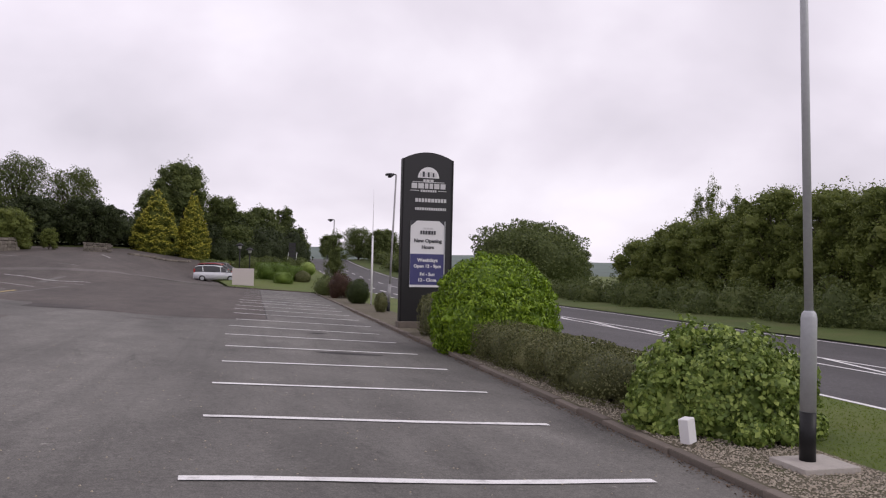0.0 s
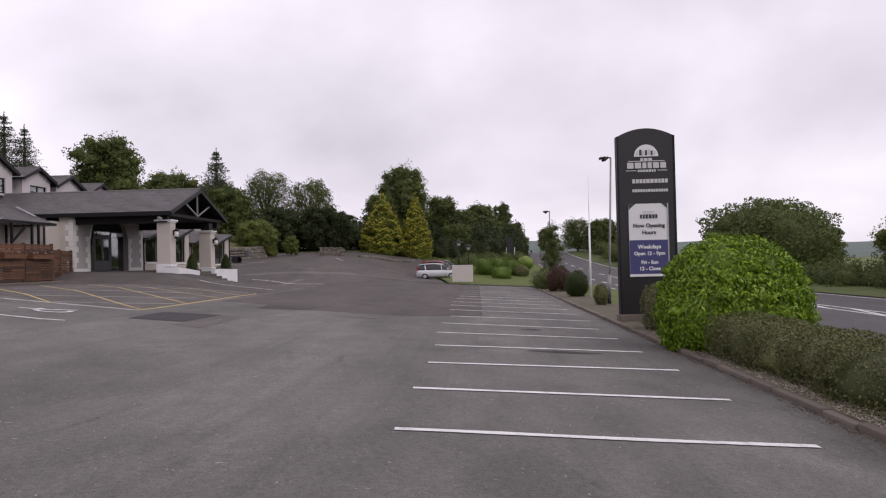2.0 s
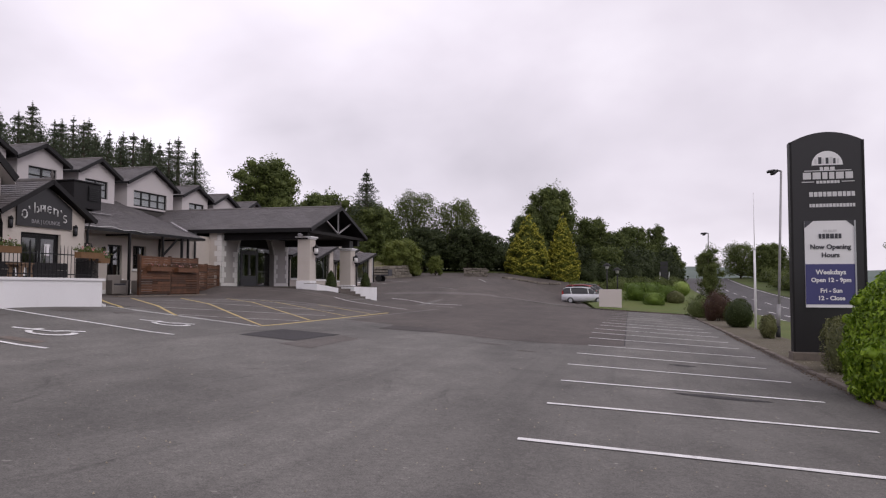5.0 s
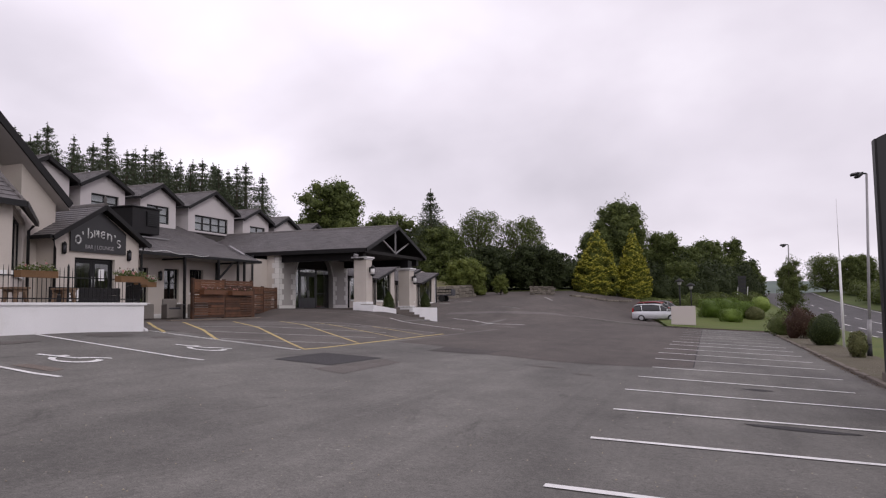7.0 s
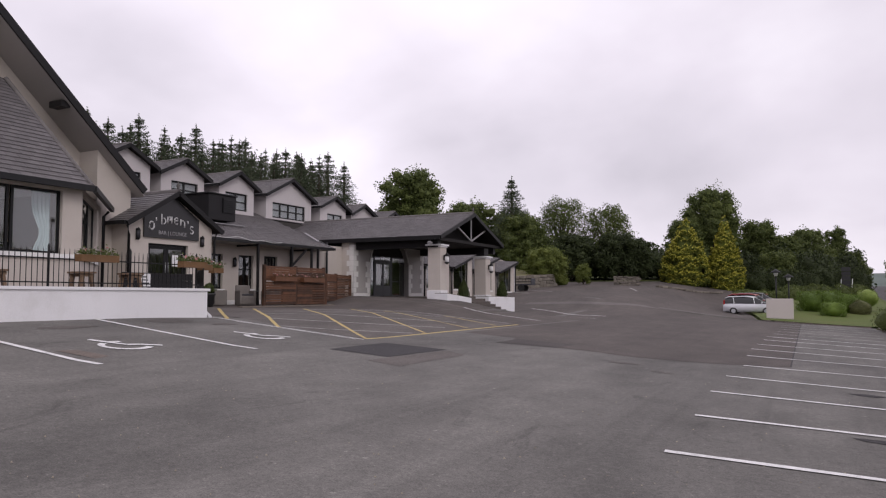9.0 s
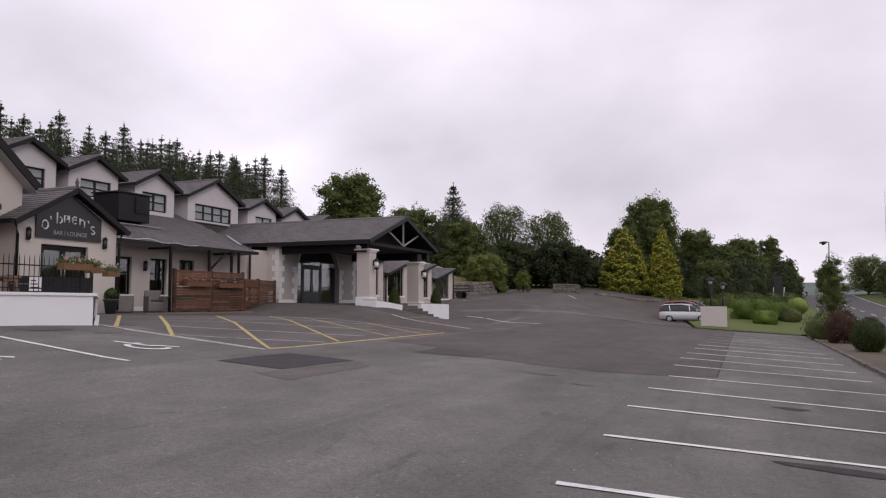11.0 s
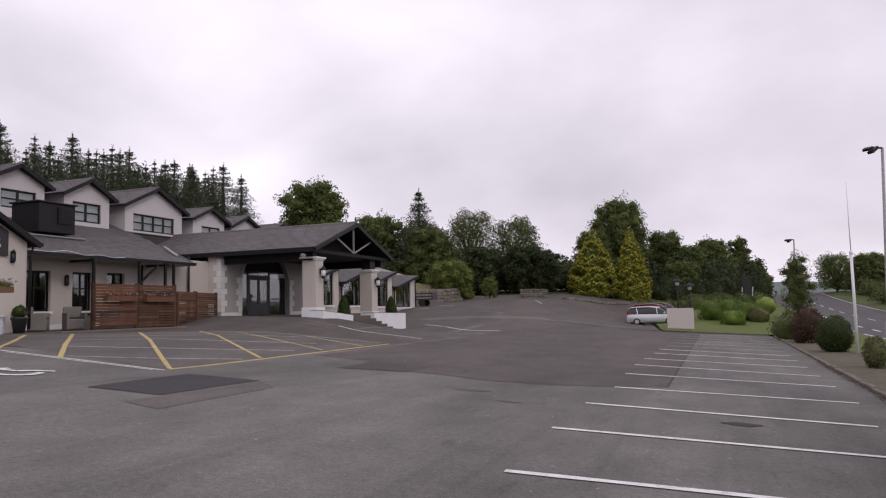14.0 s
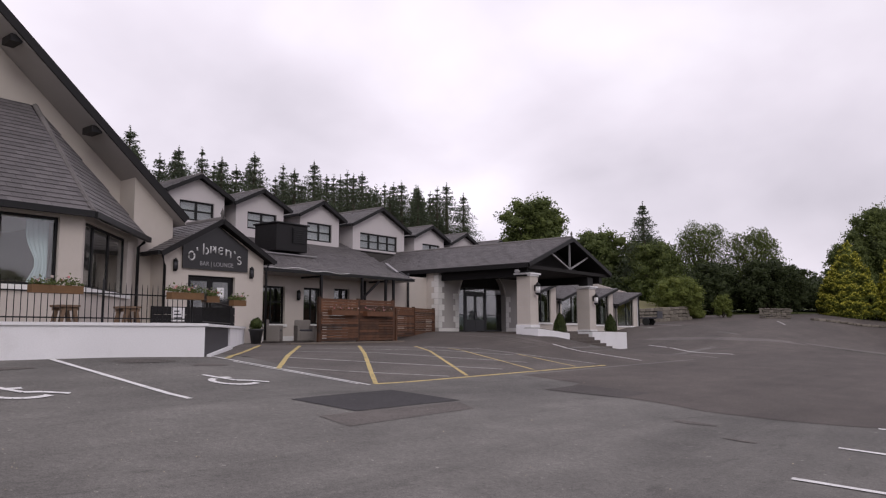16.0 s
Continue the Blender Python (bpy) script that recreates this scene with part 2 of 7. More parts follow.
M_rattan = mat("grey_rattan", (0.20, 0.18, 0.165), 0.75, 0.1, 0.3, 3, 60, 0.4, 60)
M_pot = mat("black_planter_pot", (0.03, 0.03, 0.032), 0.5, 0.1, 0.1, 3, 30, 0.1)
M_steel = mat("galvanised_steel", (0.42, 0.43, 0.445), 0.5, 0.12, 0.1, 1.2, 20, 0.08, metal=0.15)
M_signblack = mat("black_sign_panel", (0.018, 0.017, 0.019), 0.35, 0.08, 0.05, 1, 20, 0.03)
M_signwhite = mat("white_sign_print", (0.78, 0.77, 0.78), 0.5, 0.02, 0.02, 1, 20, 0.0)
M_signblue = mat("dark_blue_sign_print", (0.055, 0.055, 0.17), 0.5, 0.05, 0.03, 1, 20, 0.0)
M_print = mat("pale_grey_print", (0.62, 0.61, 0.62), 0.5, 0.03, 0.02, 1, 20, 0.0)
M_print_dark = mat("dark_print", (0.05, 0.05, 0.06), 0.5, 0.03, 0.02, 1, 20, 0.0)
M_stone = mat("field_stone", (0.17, 0.15, 0.125), 0.9, 0.2, 0.25, 2, 15, 0.5, 12, island=0.6, each=0.5, stain=(0.10, 0.10, 0.06), stain_amt=0.4, stain_scale=2)
M_step = mat("brick_step", (0.105, 0.088, 0.078), 0.9, 0.2, 0.2, 3, 25, 0.3, each=0.3)
M_bark = mat("tree_bark", (0.075, 0.06, 0.045), 0.95, 0.25, 0.3, 2, 14, 0.6, 10, bump_dist=0.05)
M_blockwall = mat("pinkish_render_wall", (0.62, 0.56, 0.54), 0.9, 0.03, 0.04, 0.6, 40, 0.15)


def leaf_mat(name, colour, tint, rough=0.6, island=0.45, through_light=0.3):
    m = mat(name, colour, rough, 0.18, 0.1, 0.55, 6, 0.0, island=island, tint=tint, spec=0.3)
    n, l = m.node_tree.nodes, m.node_tree.links
    b = n["Principled BSDF"]
    tr, mx = n.new("ShaderNodeBsdfTranslucent"), n.new("ShaderNodeMixShader")
    l.new(b.inputs["Base Color"].links[0].from_socket, tr.inputs[0])
    mx.inputs[0].default_value = through_light
    l.new(b.outputs[0], mx.inputs[1]); l.new(tr.outputs[0], mx.inputs[2])
    l.new(mx.outputs[0], n["Material Output"].inputs[0])
    return m


M_leaf_laurel = leaf_mat("laurel_leaves", (0.125, 0.225, 0.012), (0.36, 0.49, 0.045), 0.38, 0.7, 0.15)
M_leaf_hydr = leaf_mat("broad_shrub_leaves", (0.140, 0.215, 0.042), (0.42, 0.50, 0.13), 0.5, 0.6, 0.2)
M_leaf_coton = leaf_mat("small_dull_leaves", (0.100, 0.113, 0.040), (0.24, 0.235, 0.105), 0.6, 0.8, 0.15)
M_leaf_lawn = leaf_mat("clipped_lawn_shrub_leaves", (0.105, 0.170, 0.026), (0.18, 0.26, 0.045), 0.55, 0.35, 0.2)
M_leaf_box = leaf_mat("clipped_box_leaves", (0.045, 0.066, 0.018), (0.10, 0.125, 0.035))
M_leaf_red = leaf_mat("red_shrub_leaves", (0.080, 0.042, 0.030), (0.10, 0.075, 0.035))
M_leaf_tree = leaf_mat("tree_leaves", (0.092, 0.120, 0.036), (0.165, 0.195, 0.055), island=0.3)
# leaf green lowered to hold the shade under the far canopies
M_leaf_shade = leaf_mat("shade_darkened_leaves", (0.040, 0.055, 0.020), (0.07, 0.09, 0.032), island=0.3)
M_leaf_tree2 = leaf_mat("paler_tree_leaves", (0.100, 0.132, 0.042), (0.175, 0.205, 0.065), island=0.3)
M_leaf_hedge = leaf_mat("hedge_leaves", (0.125, 0.160, 0.036), (0.21, 0.235, 0.06))
M_leaf_gold = leaf_mat("golden_conifer_sprays", (0.36, 0.35, 0.040), (0.66, 0.60, 0.10), 0.65, 0.6, 0.15)
# inner sprays: naturally greener, with the crown's inner shade put into the colour
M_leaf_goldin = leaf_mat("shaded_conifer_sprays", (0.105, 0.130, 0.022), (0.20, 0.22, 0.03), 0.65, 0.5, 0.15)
M_bank = mat("rough_bank_grass", (0.130, 0.125, 0.045), 0.95, 0.3, 0.2, 0.5, 9, 0.6, tint=(0.17, 0.14, 0.07))
M_leaf_spruce = leaf_mat("spruce_needles", (0.088, 0.112, 0.068), (0.145, 0.172, 0.105), 0.75, 0.4)
M_grass_blade = leaf_mat("grass_blades", (0.13, 0.19, 0.018), (0.18, 0.23, 0.03), 0.7)
M_flower = leaf_mat("pale_flowers", (0.55, 0.50, 0.48), (0.55, 0.10, 0.10), 0.7)


# ---------------------------------------------------------------- helpers
def empty(name, loc, label="", category="", group="", kind=""):
    e = new(name)
    e.location = loc
    e.empty_display_size = 0.2
    return tagged(e, label, category, group, kind)


def world_of(ob):
    m = Matrix.Translation(ob.location)
    return world_of(ob.parent) @ ob.matrix_parent_inverse @ m if ob.parent else m


def part(name, bm, material, parent=None, label="", kind=""):
    """Links a bmesh, in world coordinates, as one mesh object."""
    me = bpy.data.meshes.new(name)
    bm.to_mesh(me)
    bm.free()
    me.materials.append(material)
    ob = new(name, me)
    if parent:
        ob.parent = parent
        ob.matrix_parent_inverse = world_of(parent).inverted()
    return tagged(ob, label, kind=kind)


def part_data(name, verts, faces, material, parent=None, label="", kind="", smooth=False):
    me = bpy.data.meshes.new(name)
    if isinstance(verts, np.ndarray):
        me.vertices.add(len(verts)); me.loops.add(faces.size); me.polygons.add(len(faces))
        me.vertices.foreach_set("co", verts.astype(np.float32).ravel())
        me.loops.foreach_set("vertex_index", faces.astype(np.int32).ravel())
        me.polygons.foreach_set("loop_start", np.arange(0, faces.size, 4, dtype=np.int32))
        me.update(calc_edges=True)
    else:
        me.from_pydata(verts, [], faces)
    me.materials.append(material)
    if smooth:
        me.polygons.foreach_set("use_smooth", [True] * len(me.polygons))
    me.update()
    ob = new(name, me)
    if parent:
        ob.parent = parent
        ob.matrix_parent_inverse = world_of(parent).inverted()
    return tagged(ob, label, kind=kind)


def thing(ob, label, category, group="", kind=""):
    return tagged(ob, label, category, group, kind)


def box(bm, x0, y0, z0, x1, y1, z1, bevel=0.0):
    r = bmesh.ops.create_cube(bm, size=1.0, matrix=Matrix.Translation(((x0 + x1) / 2, (y0 + y1) / 2, (z0 + z1) / 2)) @ Matrix.Diagonal((abs(x1 - x0), abs(y1 - y0), abs(z1 - z0), 1)))
    if bevel:
        es = list({e for v in r["verts"] for e in v.link_edges})
        bmesh.ops.bevel(bm, geom=es, offset=bevel, segments=2, affect="EDGES", profile=0.6)
    return bm


def mbox(*a, **k):
    return box(bmesh.new(), *a, **k)


def poly(bm, pts, vec):
    """A flat polygon given thickness along vec."""
    vec = Vector(vec)
    a = [bm.verts.new(p) for p in pts]
    b = [bm.verts.new(Vector(p) + vec) for p in pts]
    n = len(pts)
    bm.faces.new(a[::-1]); bm.faces.new(b)
    for i in range(n):
        bm.faces.new((a[i], a[(i + 1) % n], b[(i + 1) % n], b[i]))
    return bm


def beam(bm, p, q, w, h, up=(0, 0, 1)):
    """A straight bar from p to q, w wide and h deep."""
    p, q = Vector(p), Vector(q)
    d = (q - p).normalized()
    s = d.cross(Vector(up))
    s = s.normalized() if s.length > 1e-4 else Vector((1, 0, 0))
    u = s.cross(d)
    c = [(-w / 2, -h / 2), (w / 2, -h / 2), (w / 2, h / 2), (-w / 2, h / 2)]
    a = [bm.verts.new(p + s * x + u * y) for x, y in c]
    b = [bm.verts.new(q + s * x + u * y) for x, y in c]
    bm.faces.new(a[::-1]); bm.faces.new(b)
    for i in range(4):
        bm.faces.new((a[i], a[(i + 1) % 4], b[(i + 1) % 4], b[i]))
    return bm


def tube(bm, pts, radii, seg=10, cap=True):
    """A round tapered tube along points."""
    rings = []
    pts = [Vector(p) for p in pts]
    for i, p in enumerate(pts):
        d = (pts[min(i + 1, len(pts) - 1)] - pts[max(i - 1, 0)]).normalized()
        s = d.orthogonal().normalized() if abs(d.z) < 0.99 else Vector((1, 0, 0))
        u = d.cross(s)
        r = radii[i] if isinstance(radii, (list, tuple)) else radii
        rings.append([bm.verts.new(p + (s * math.cos(k * 2 * math.pi / seg) + u * math.sin(k * 2 * math.pi / seg)) * r) for k in range(seg)])
    for a, b in zip(rings, rings[1:]):
        for k in range(seg):
            f = bm.faces.new((a[k], a[(k + 1) % seg], b[(k + 1) % seg], b[k]))
            f.smooth = True
    if cap:
        bm.faces.new(rings[0][::-1]); bm.faces.new(rings[-1])
    return bm


def lathe(bm, cx, cy, prof, seg=20):
    """A turned form: prof is rows of (radius, z)."""
    return tube(bm, [(cx, cy, z + i * 1e-5) for i, (_, z) in enumerate(prof)], [max(r, 1e-3) for r, _ in prof], seg)


def smooth01(a, b, v):
    k = min(1.0, max(0.0, (v - a) / (b - a)))
    return k * k * (3 - 2 * k)


PROFILE = [(-400, 14), (-120, 10), (-70, 6.0), (-45, 3.0), (-34, 1.9), (-25, 1.62), (-19.2, 1.5), (-14, 1.27), (-9.4, 0.70), (0, 0.075), (5.6, -0.25), (11.5, -0.30), (22, -0.32), (26, -0.1), (60, -1.2), (400, -6)]


def ground_z(x, y):
    """The lie of the land."""
    for (xa, za), (xb, zb) in zip(PROFILE, PROFILE[1:]):
        if x <= xb:
            z = za + (zb - za) * (max(x, xa) - xa) / (xb - xa)
            break
    else:
        z = PROFILE[-1][1]
    z -= 0.004 * (min(max(y, -20), 62) - 12)
    z += 0.08 * (1 - smooth01(-1, 6, y)) * smooth01(3.5, 0, x) * smooth01(-12, -2, x)
    z += 0.12 * smooth01(-5, -9, x) * (1 - smooth01(13, 19, y))
    z += 0.05 * max(0.0, min(y, 150) - 45) * smooth01(-3, -13, x) * (1 - smooth01(60, 110, -x))
    z += 0.055 * max(0.0, min(y, 150) - 59) * smooth01(11, 7, x) * (1 - smooth01(-3, -13, x)) * max(smooth01(-4, 1, x), smooth01(80, 92, y))
    z -= 0.40 * smooth01(36.5, 44, y) * smooth01(-9, -13, x) * (1 - smooth01(50, 62, y))
    z += 0.42 * smooth01(28.5, 34.5, y) * (1 - smooth01(36.6, 38.2, y)) * smooth01(-12.5, -16.5, x) * (1 - smooth01(24, 26, -x))
    z += 0.00030 * max(0.0, min(y, 165) - 50) ** 2 * smooth01(7, 11, x) * (1 - smooth01(26, 60, x))
    return z


def sheet(name, xs, ys, dz, material, parent=None, keep=None, xl=None, xr=None, label="", kind="structure"):
    """A sheet that follows the ground. xl and xr give each row its own ends."""
    verts, faces = [], []
    n = len(xs)
    for y in ys:
        a, b = (xl(y) if xl else xs[0]), (xr(y) if xr else xs[-1])
        for x in xs:
            k = a + (b - a) * (x - xs[0]) / (xs[-1] - xs[0])
            verts.append((k, y, ground_z(k, y) + dz))
    for j in range(len(ys) - 1):
        for i in range(n - 1):
            faces.append((j * n + i, j * n + i + 1, (j + 1) * n + i + 1, (j + 1) * n + i))
    ob = part_data(name, verts, faces, material, parent, label, kind, smooth=True)
    return ob


def stripe(bm, p, q, w, dz=0.012, steps=None):
    """A painted line on the ground from p to q."""
    p, q = Vector((*p, 0)), Vector((*q, 0))
    L = (q - p).length
    s = Vector((-(q - p).y, (q - p).x, 0)).normalized() * w / 2
    n = steps or max(1, int(L / 0.6))
    last = None
    for i in range(n + 1):
        c = p.lerp(q, i / n)
        wob = 1.0 + 0.1 * math.sin(i * 2.3 + p.x * 3 + p.y)
        pair = [bm.verts.new((c.x + k * s.x * wob, c.y + k * s.y * wob, ground_z(c.x + k * s.x, c.y + k * s.y) + dz)) for k in (-1, 1)]
        if last:
            bm.faces.new((last[0], pair[0], pair[1], last[1]))
        last = pair
    return bm


# ---------------------------------------------------------------- foliage
def leaf_cloud(rng, centres, normals, size, aspect=0.5, jitter=0.6, droop=0.0, vary=0.35):
    """Small four-cornered leaves at the given points, turned roughly along their normals."""
    n = len(centres)
    nr = normals + rng.normal(0, jitter, (n, 3))
    nr /= np.linalg.norm(nr, axis=1, keepdims=True) + 1e-9
    a = np.cross(nr, rng.normal(0, 1, (n, 3)))
    a[:, 2] -= droop
    a /= np.linalg.norm(a, axis=1, keepdims=True) + 1e-9
    b = np.cross(nr, a)
    L = size * (1 + rng.uniform(-vary, vary, (n, 1)))
    verts = np.stack([centres - a * L * 0.5, centres + b * L * aspect * 0.5 + nr * L * 0.08, centres + a * L * 0.5 - nr * L * 0.06, centres - b * L * aspect * 0.5 + nr * L * 0.08], 1)
    return verts.reshape(-1, 3)


def cloud_faces(n, start=0):
    return (np.arange(n * 4).reshape(-1, 4) + start).tolist()


def sphere_dirs(rng, n, low=-1.0):
    d = rng.normal(0, 1, (n * 3, 3))
    d /= np.linalg.norm(d, axis=1, keepdims=True)
    return d[d[:, 2] > low][:n]


def lump(d, seed, f=2.0, amp=0.2):
    """Uneven radius over directions."""
    s = np.array([math.sin(seed * 1.7), math.cos(seed * 2.3), math.sin(seed * 0.7 + 1)]) * 3
    p = d * f + s
    v = np.sin(p[:, 0] * 2.1 + p[:, 1]) + np.sin(p[:, 1] * 2.7 - p[:, 2] * 1.3) + np.sin(p[:, 2] * 3.1 + p[:, 0] * 1.9)
    return 1 + amp * v / 2


def blob_core(centre, radii, seed, shrink=0.8, amp=0.15, rings=9, seg=14, low=-1.0):
    """The dense, leafless inside of a bush or clump: vertices and faces."""
    th = (math.pi * (0.03 + 0.94 * np.arange(rings + 1) / rings))[:, None]
    ph = (2 * math.pi * np.arange(seg) / seg)[None, :]
    d = np.stack([np.sin(th) * np.cos(ph), np.sin(th) * np.sin(ph), np.maximum(np.cos(th), low) + 0 * ph], -1).reshape(-1, 3)
    k = lump(d, seed, amp=amp) * shrink * (1 + 0.10 * np.sin(np.arange(len(d)) * 7.13 + seed))
    vs = np.array(centre) + d * np.array(radii) * k[:, None]
    i, j = np.meshgrid(np.arange(rings), np.arange(seg), indexing="ij")
    fs = np.stack([i * seg + j, (i + 1) * seg + j, (i + 1) * seg + (j + 1) % seg, i * seg + (j + 1) % seg], -1).reshape(-1, 4)
    return vs, fs


def clumps_mesh(rng, clumps, leaves, size, aspect, jitter=0.6, droop=0.0, core=0.72, low=-1.0, amp=0.18, depth=0.25, power=None):
    """Leaves over uneven clumps (centre, radii), with a dense inside."""
    verts, faces, at = [], [], 0
    areas = np.array([(r[0] * r[1] + r[1] * r[2] + r[0] * r[2]) for _, r in clumps])
    for k, ((c, r), w) in enumerate(zip(clumps, areas / areas.sum())):
        d = sphere_dirs(rng, max(12, int(leaves * w)), low)
        if power:
            d2 = np.sign(d) * np.abs(d) ** power
            d2 /= np.abs(d2).max(1, keepdims=True) ** 0.35 + 1e-9
        else:
            d2 = d
        fine = 1 + 0.06 * np.sin(d[:, 0] * 19 + k) * np.sin(d[:, 1] * 17 + 2 * k) + 0.05 * np.sin(d[:, 2] * 23 + d[:, 0] * 11 + k)
        rad = lump(d, k * 3.3 + c[0], amp=amp) * (1 + (fine - 1) * min(1.0, amp * 8)) * (1 - depth * rng.uniform(0, 1, len(d)) ** 2)
        p = np.array(c) + d2 * np.array(r) * rad[:, None]
        nn = d / np.array(r)
        nn /= np.linalg.norm(nn, axis=1, keepdims=True)
        v = leaf_cloud(rng, p, nn, size, aspect, jitter, droop)
        verts.append(v); faces.append(np.arange(len(v)).reshape(-1, 4) + at); at += len(v)
        if core:
            cv, cf = blob_core(c, r, k * 3.3 + c[0], core, amp, low=low)
            verts.append(cv); faces.append(cf + at); at += len(cv)
    return np.concatenate(verts), np.concatenate(faces)


def broad_tree(x, y, height, width, seed, leaves=2600, size=0.42, material=None, label="", trunk=0.28, z=None, group="trees behind the car park", gaps=0.0):
    """A tree: tapered trunk, limbs and a crown of many leaf clumps."""
    rng = np.random.default_rng(seed)
    z = ground_z(x, y) - 0.1 if z is None else z
    e = empty("tree", (x, y, z), label or "leafy broad-crowned tree in full summer foliage", "tree", group)
    bm = bmesh.new()
    top = Vector((x + rng.uniform(-0.5, 0.5), y + rng.uniform(-0.5, 0.5), z + height * 0.62))
    foot = Vector((x, y, z))
    tube(bm, [foot, foot.lerp(top, 0.3) + Vector((0.15, 0.1, 0)), foot.lerp(top, 0.65), top], [width * trunk * 0.09, width * trunk * 0.07, width * trunk * 0.05, 0.05], 9)
    clumps = []
    count = 64 if width > 5 else 22
    for i in range(count):
        a = i * 2.399 + rng.uniform(-0.4, 0.4)
        h = 0.14 + 0.80 * (i + rng.uniform(0, 1)) / count
        rr = width * 0.5 * math.sqrt(max(0.05, 1 - ((h - 0.48) / 0.56) ** 2)) * rng.uniform(0.45, 0.82)
        c = (x + math.cos(a) * rr, y + math.sin(a) * rr, z + height * h)
        s = width * rng.uniform(0.075, 0.15)
        s = min(s, height * (1.0 - h) * 1.2 + 0.3)
        clumps.append((c, (s * 1.1, s * 1.1, s * rng.uniform(0.75, 0.95))))
        st = foot.lerp(top, min(0.95, h * 0.75))
        tube(bm, [st, st.lerp(Vector(c), 0.55) + Vector((0, 0, 0.2)), c], [0.08 * width / 6, 0.045 * width / 6, 0.015], 5)
    clumps.append(((x, y, z + height * 0.55), (width * 0.36, width * 0.36, height * 0.33)))
    clumps.append(((top.x, top.y, z + height * 0.84), (width * 0.20, width * 0.20, height * 0.16)))
    part("trunk", bm, M_bark, e)
    v, f = clumps_mesh(rng, clumps, int(leaves * (7.5 if gaps else 6.5)), size * (0.42 if gaps else 0.50), 0.7, 0.8, 0.1, core=0.0 if gaps else 0.55, amp=0.35, depth=0.55)
    part_data("crown", v, f, material or M_leaf_tree, e)
    return e


def cone_tree(x, y, height, width, seed, material, leaves=5000, size=0.4, label="", group="", z=None, sparse=False):
    """A conifer: a straight trunk and tiers of drooping sprays."""
    rng = np.random.default_rng(seed)
    z = ground_z(x, y) - 0.1 if z is None else z
    e = empty("conifer_tree", (x, y, z), label, "conifer", group)
    bm = bmesh.new()
    tube(bm, [(x, y, z), (x, y, z + height * 0.5), (x, y, z + height * 0.985)], [width * 0.045, width * 0.03, 0.02], 8)
    pts, nrm = [], []
    if sparse:
        tiers = int(height / 0.46)
        for k in range(tiers):
            h = 0.22 + 0.76 * (k + rng.uniform(-0.4, 0.4)) / tiers
            R = width * 0.5 * ((1 - h) / 0.78) ** 0.96 + 0.08
            m = 7 if h < 0.85 else 5
            a0 = rng.uniform(0, 6.3)
            rise = 0.55 * (h - 0.66)
            for j in range(m):
                a = a0 + j * 6.283 / m + rng.uniform(-0.3, 0.3)
                r = R * rng.uniform(0.72, 1.12)
                base = np.array([0, 0, height * h])
                tip = base + np.array([math.cos(a) * r, math.sin(a) * r, r * rise])
                tube(bm, [(x, y, z + height * h), (x + tip[0], y + tip[1], z + tip[2])], [0.020, 0.008], 3, cap=False)
                q = max(6, int(leaves * (r + 0.3) / (tiers * m * (width * 0.30 + 0.3))))
                u = rng.uniform(0.0, 1.04, q)
                side = rng.normal(0, 1, q) * (0.06 + 0.27 * r * (1.1 - u))
                p = base + (tip - base) * u[:, None]
                p[:, 0] -= math.sin(a) * side; p[:, 1] += math.cos(a) * side
                p[:, 2] -= np.abs(rng.normal(0, 0.07 + 0.09 * r, q))
                pts.append(p); nrm.append(np.tile([math.cos(a) * 0.3, math.sin(a) * 0.3, 0.9], (q, 1)))
        pts.append(np.stack([rng.normal(0, 0.04, 40), rng.normal(0, 0.04, 40), height * rng.uniform(0.9, 1.0, 40)], 1)); nrm.append(np.tile([0.6, 0.6, 0.3], (40, 1)))
        pts, nrm = np.concatenate(pts), np.concatenate(nrm)
        v = leaf_cloud(rng, pts + np.array([x, y, z]), nrm, size, 0.36, 0.6, 0.2)
    else:
        prof_h, prof_r = [0, 0.06, 0.2, 0.45, 0.7, 0.88, 1.0], [0.80, 0.96, 1.0, 0.78, 0.46, 0.20, 0.02]
        sprays = int(width * height * 9)
        tips, tnrm, ins, inrm = [], [], [], []
        per = max(8, leaves // sprays)
        for k in range(sprays):
            h = 1 - math.sqrt(rng.uniform(0, 1))
            a = rng.uniform(0, 2 * math.pi)
            R = width * 0.5 * float(np.interp(h, prof_h, prof_r)) * rng.uniform(0.82, 1.06)
            out = np.array([math.cos(a), math.sin(a), 0.0])
            side = np.array([-math.sin(a), math.cos(a), 0.0])
            tip = np.array([x, y, z + 0.2 + h * height * 0.985]) + out * R
            span_ = 0.22 + 0.30 * (1 - h)
            u, w = rng.uniform(0, 1, per), rng.normal(0, 1, per)
            p = tip - out * (u * 0.55)[:, None] + side * (w * span_ * (0.35 + 0.65 * u))[:, None]
            p[:, 2] += 0.10 - 0.30 * u + rng.normal(0, 0.05, per) - 0.10 * np.abs(w)
            outer = u < 0.72
            nn = np.tile(out * 0.35 + np.array([0, 0, 0.9]), (per, 1))
            tips.append(p[outer]); tnrm.append(nn[outer])
            # second set below and behind the tips, darkened in colour for shaded gaps
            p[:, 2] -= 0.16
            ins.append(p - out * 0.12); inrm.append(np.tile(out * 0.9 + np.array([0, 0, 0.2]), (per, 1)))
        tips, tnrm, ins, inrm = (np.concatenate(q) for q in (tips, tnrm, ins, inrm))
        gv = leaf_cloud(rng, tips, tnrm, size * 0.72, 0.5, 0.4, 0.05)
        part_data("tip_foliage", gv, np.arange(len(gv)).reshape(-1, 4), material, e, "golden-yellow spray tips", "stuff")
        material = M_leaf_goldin
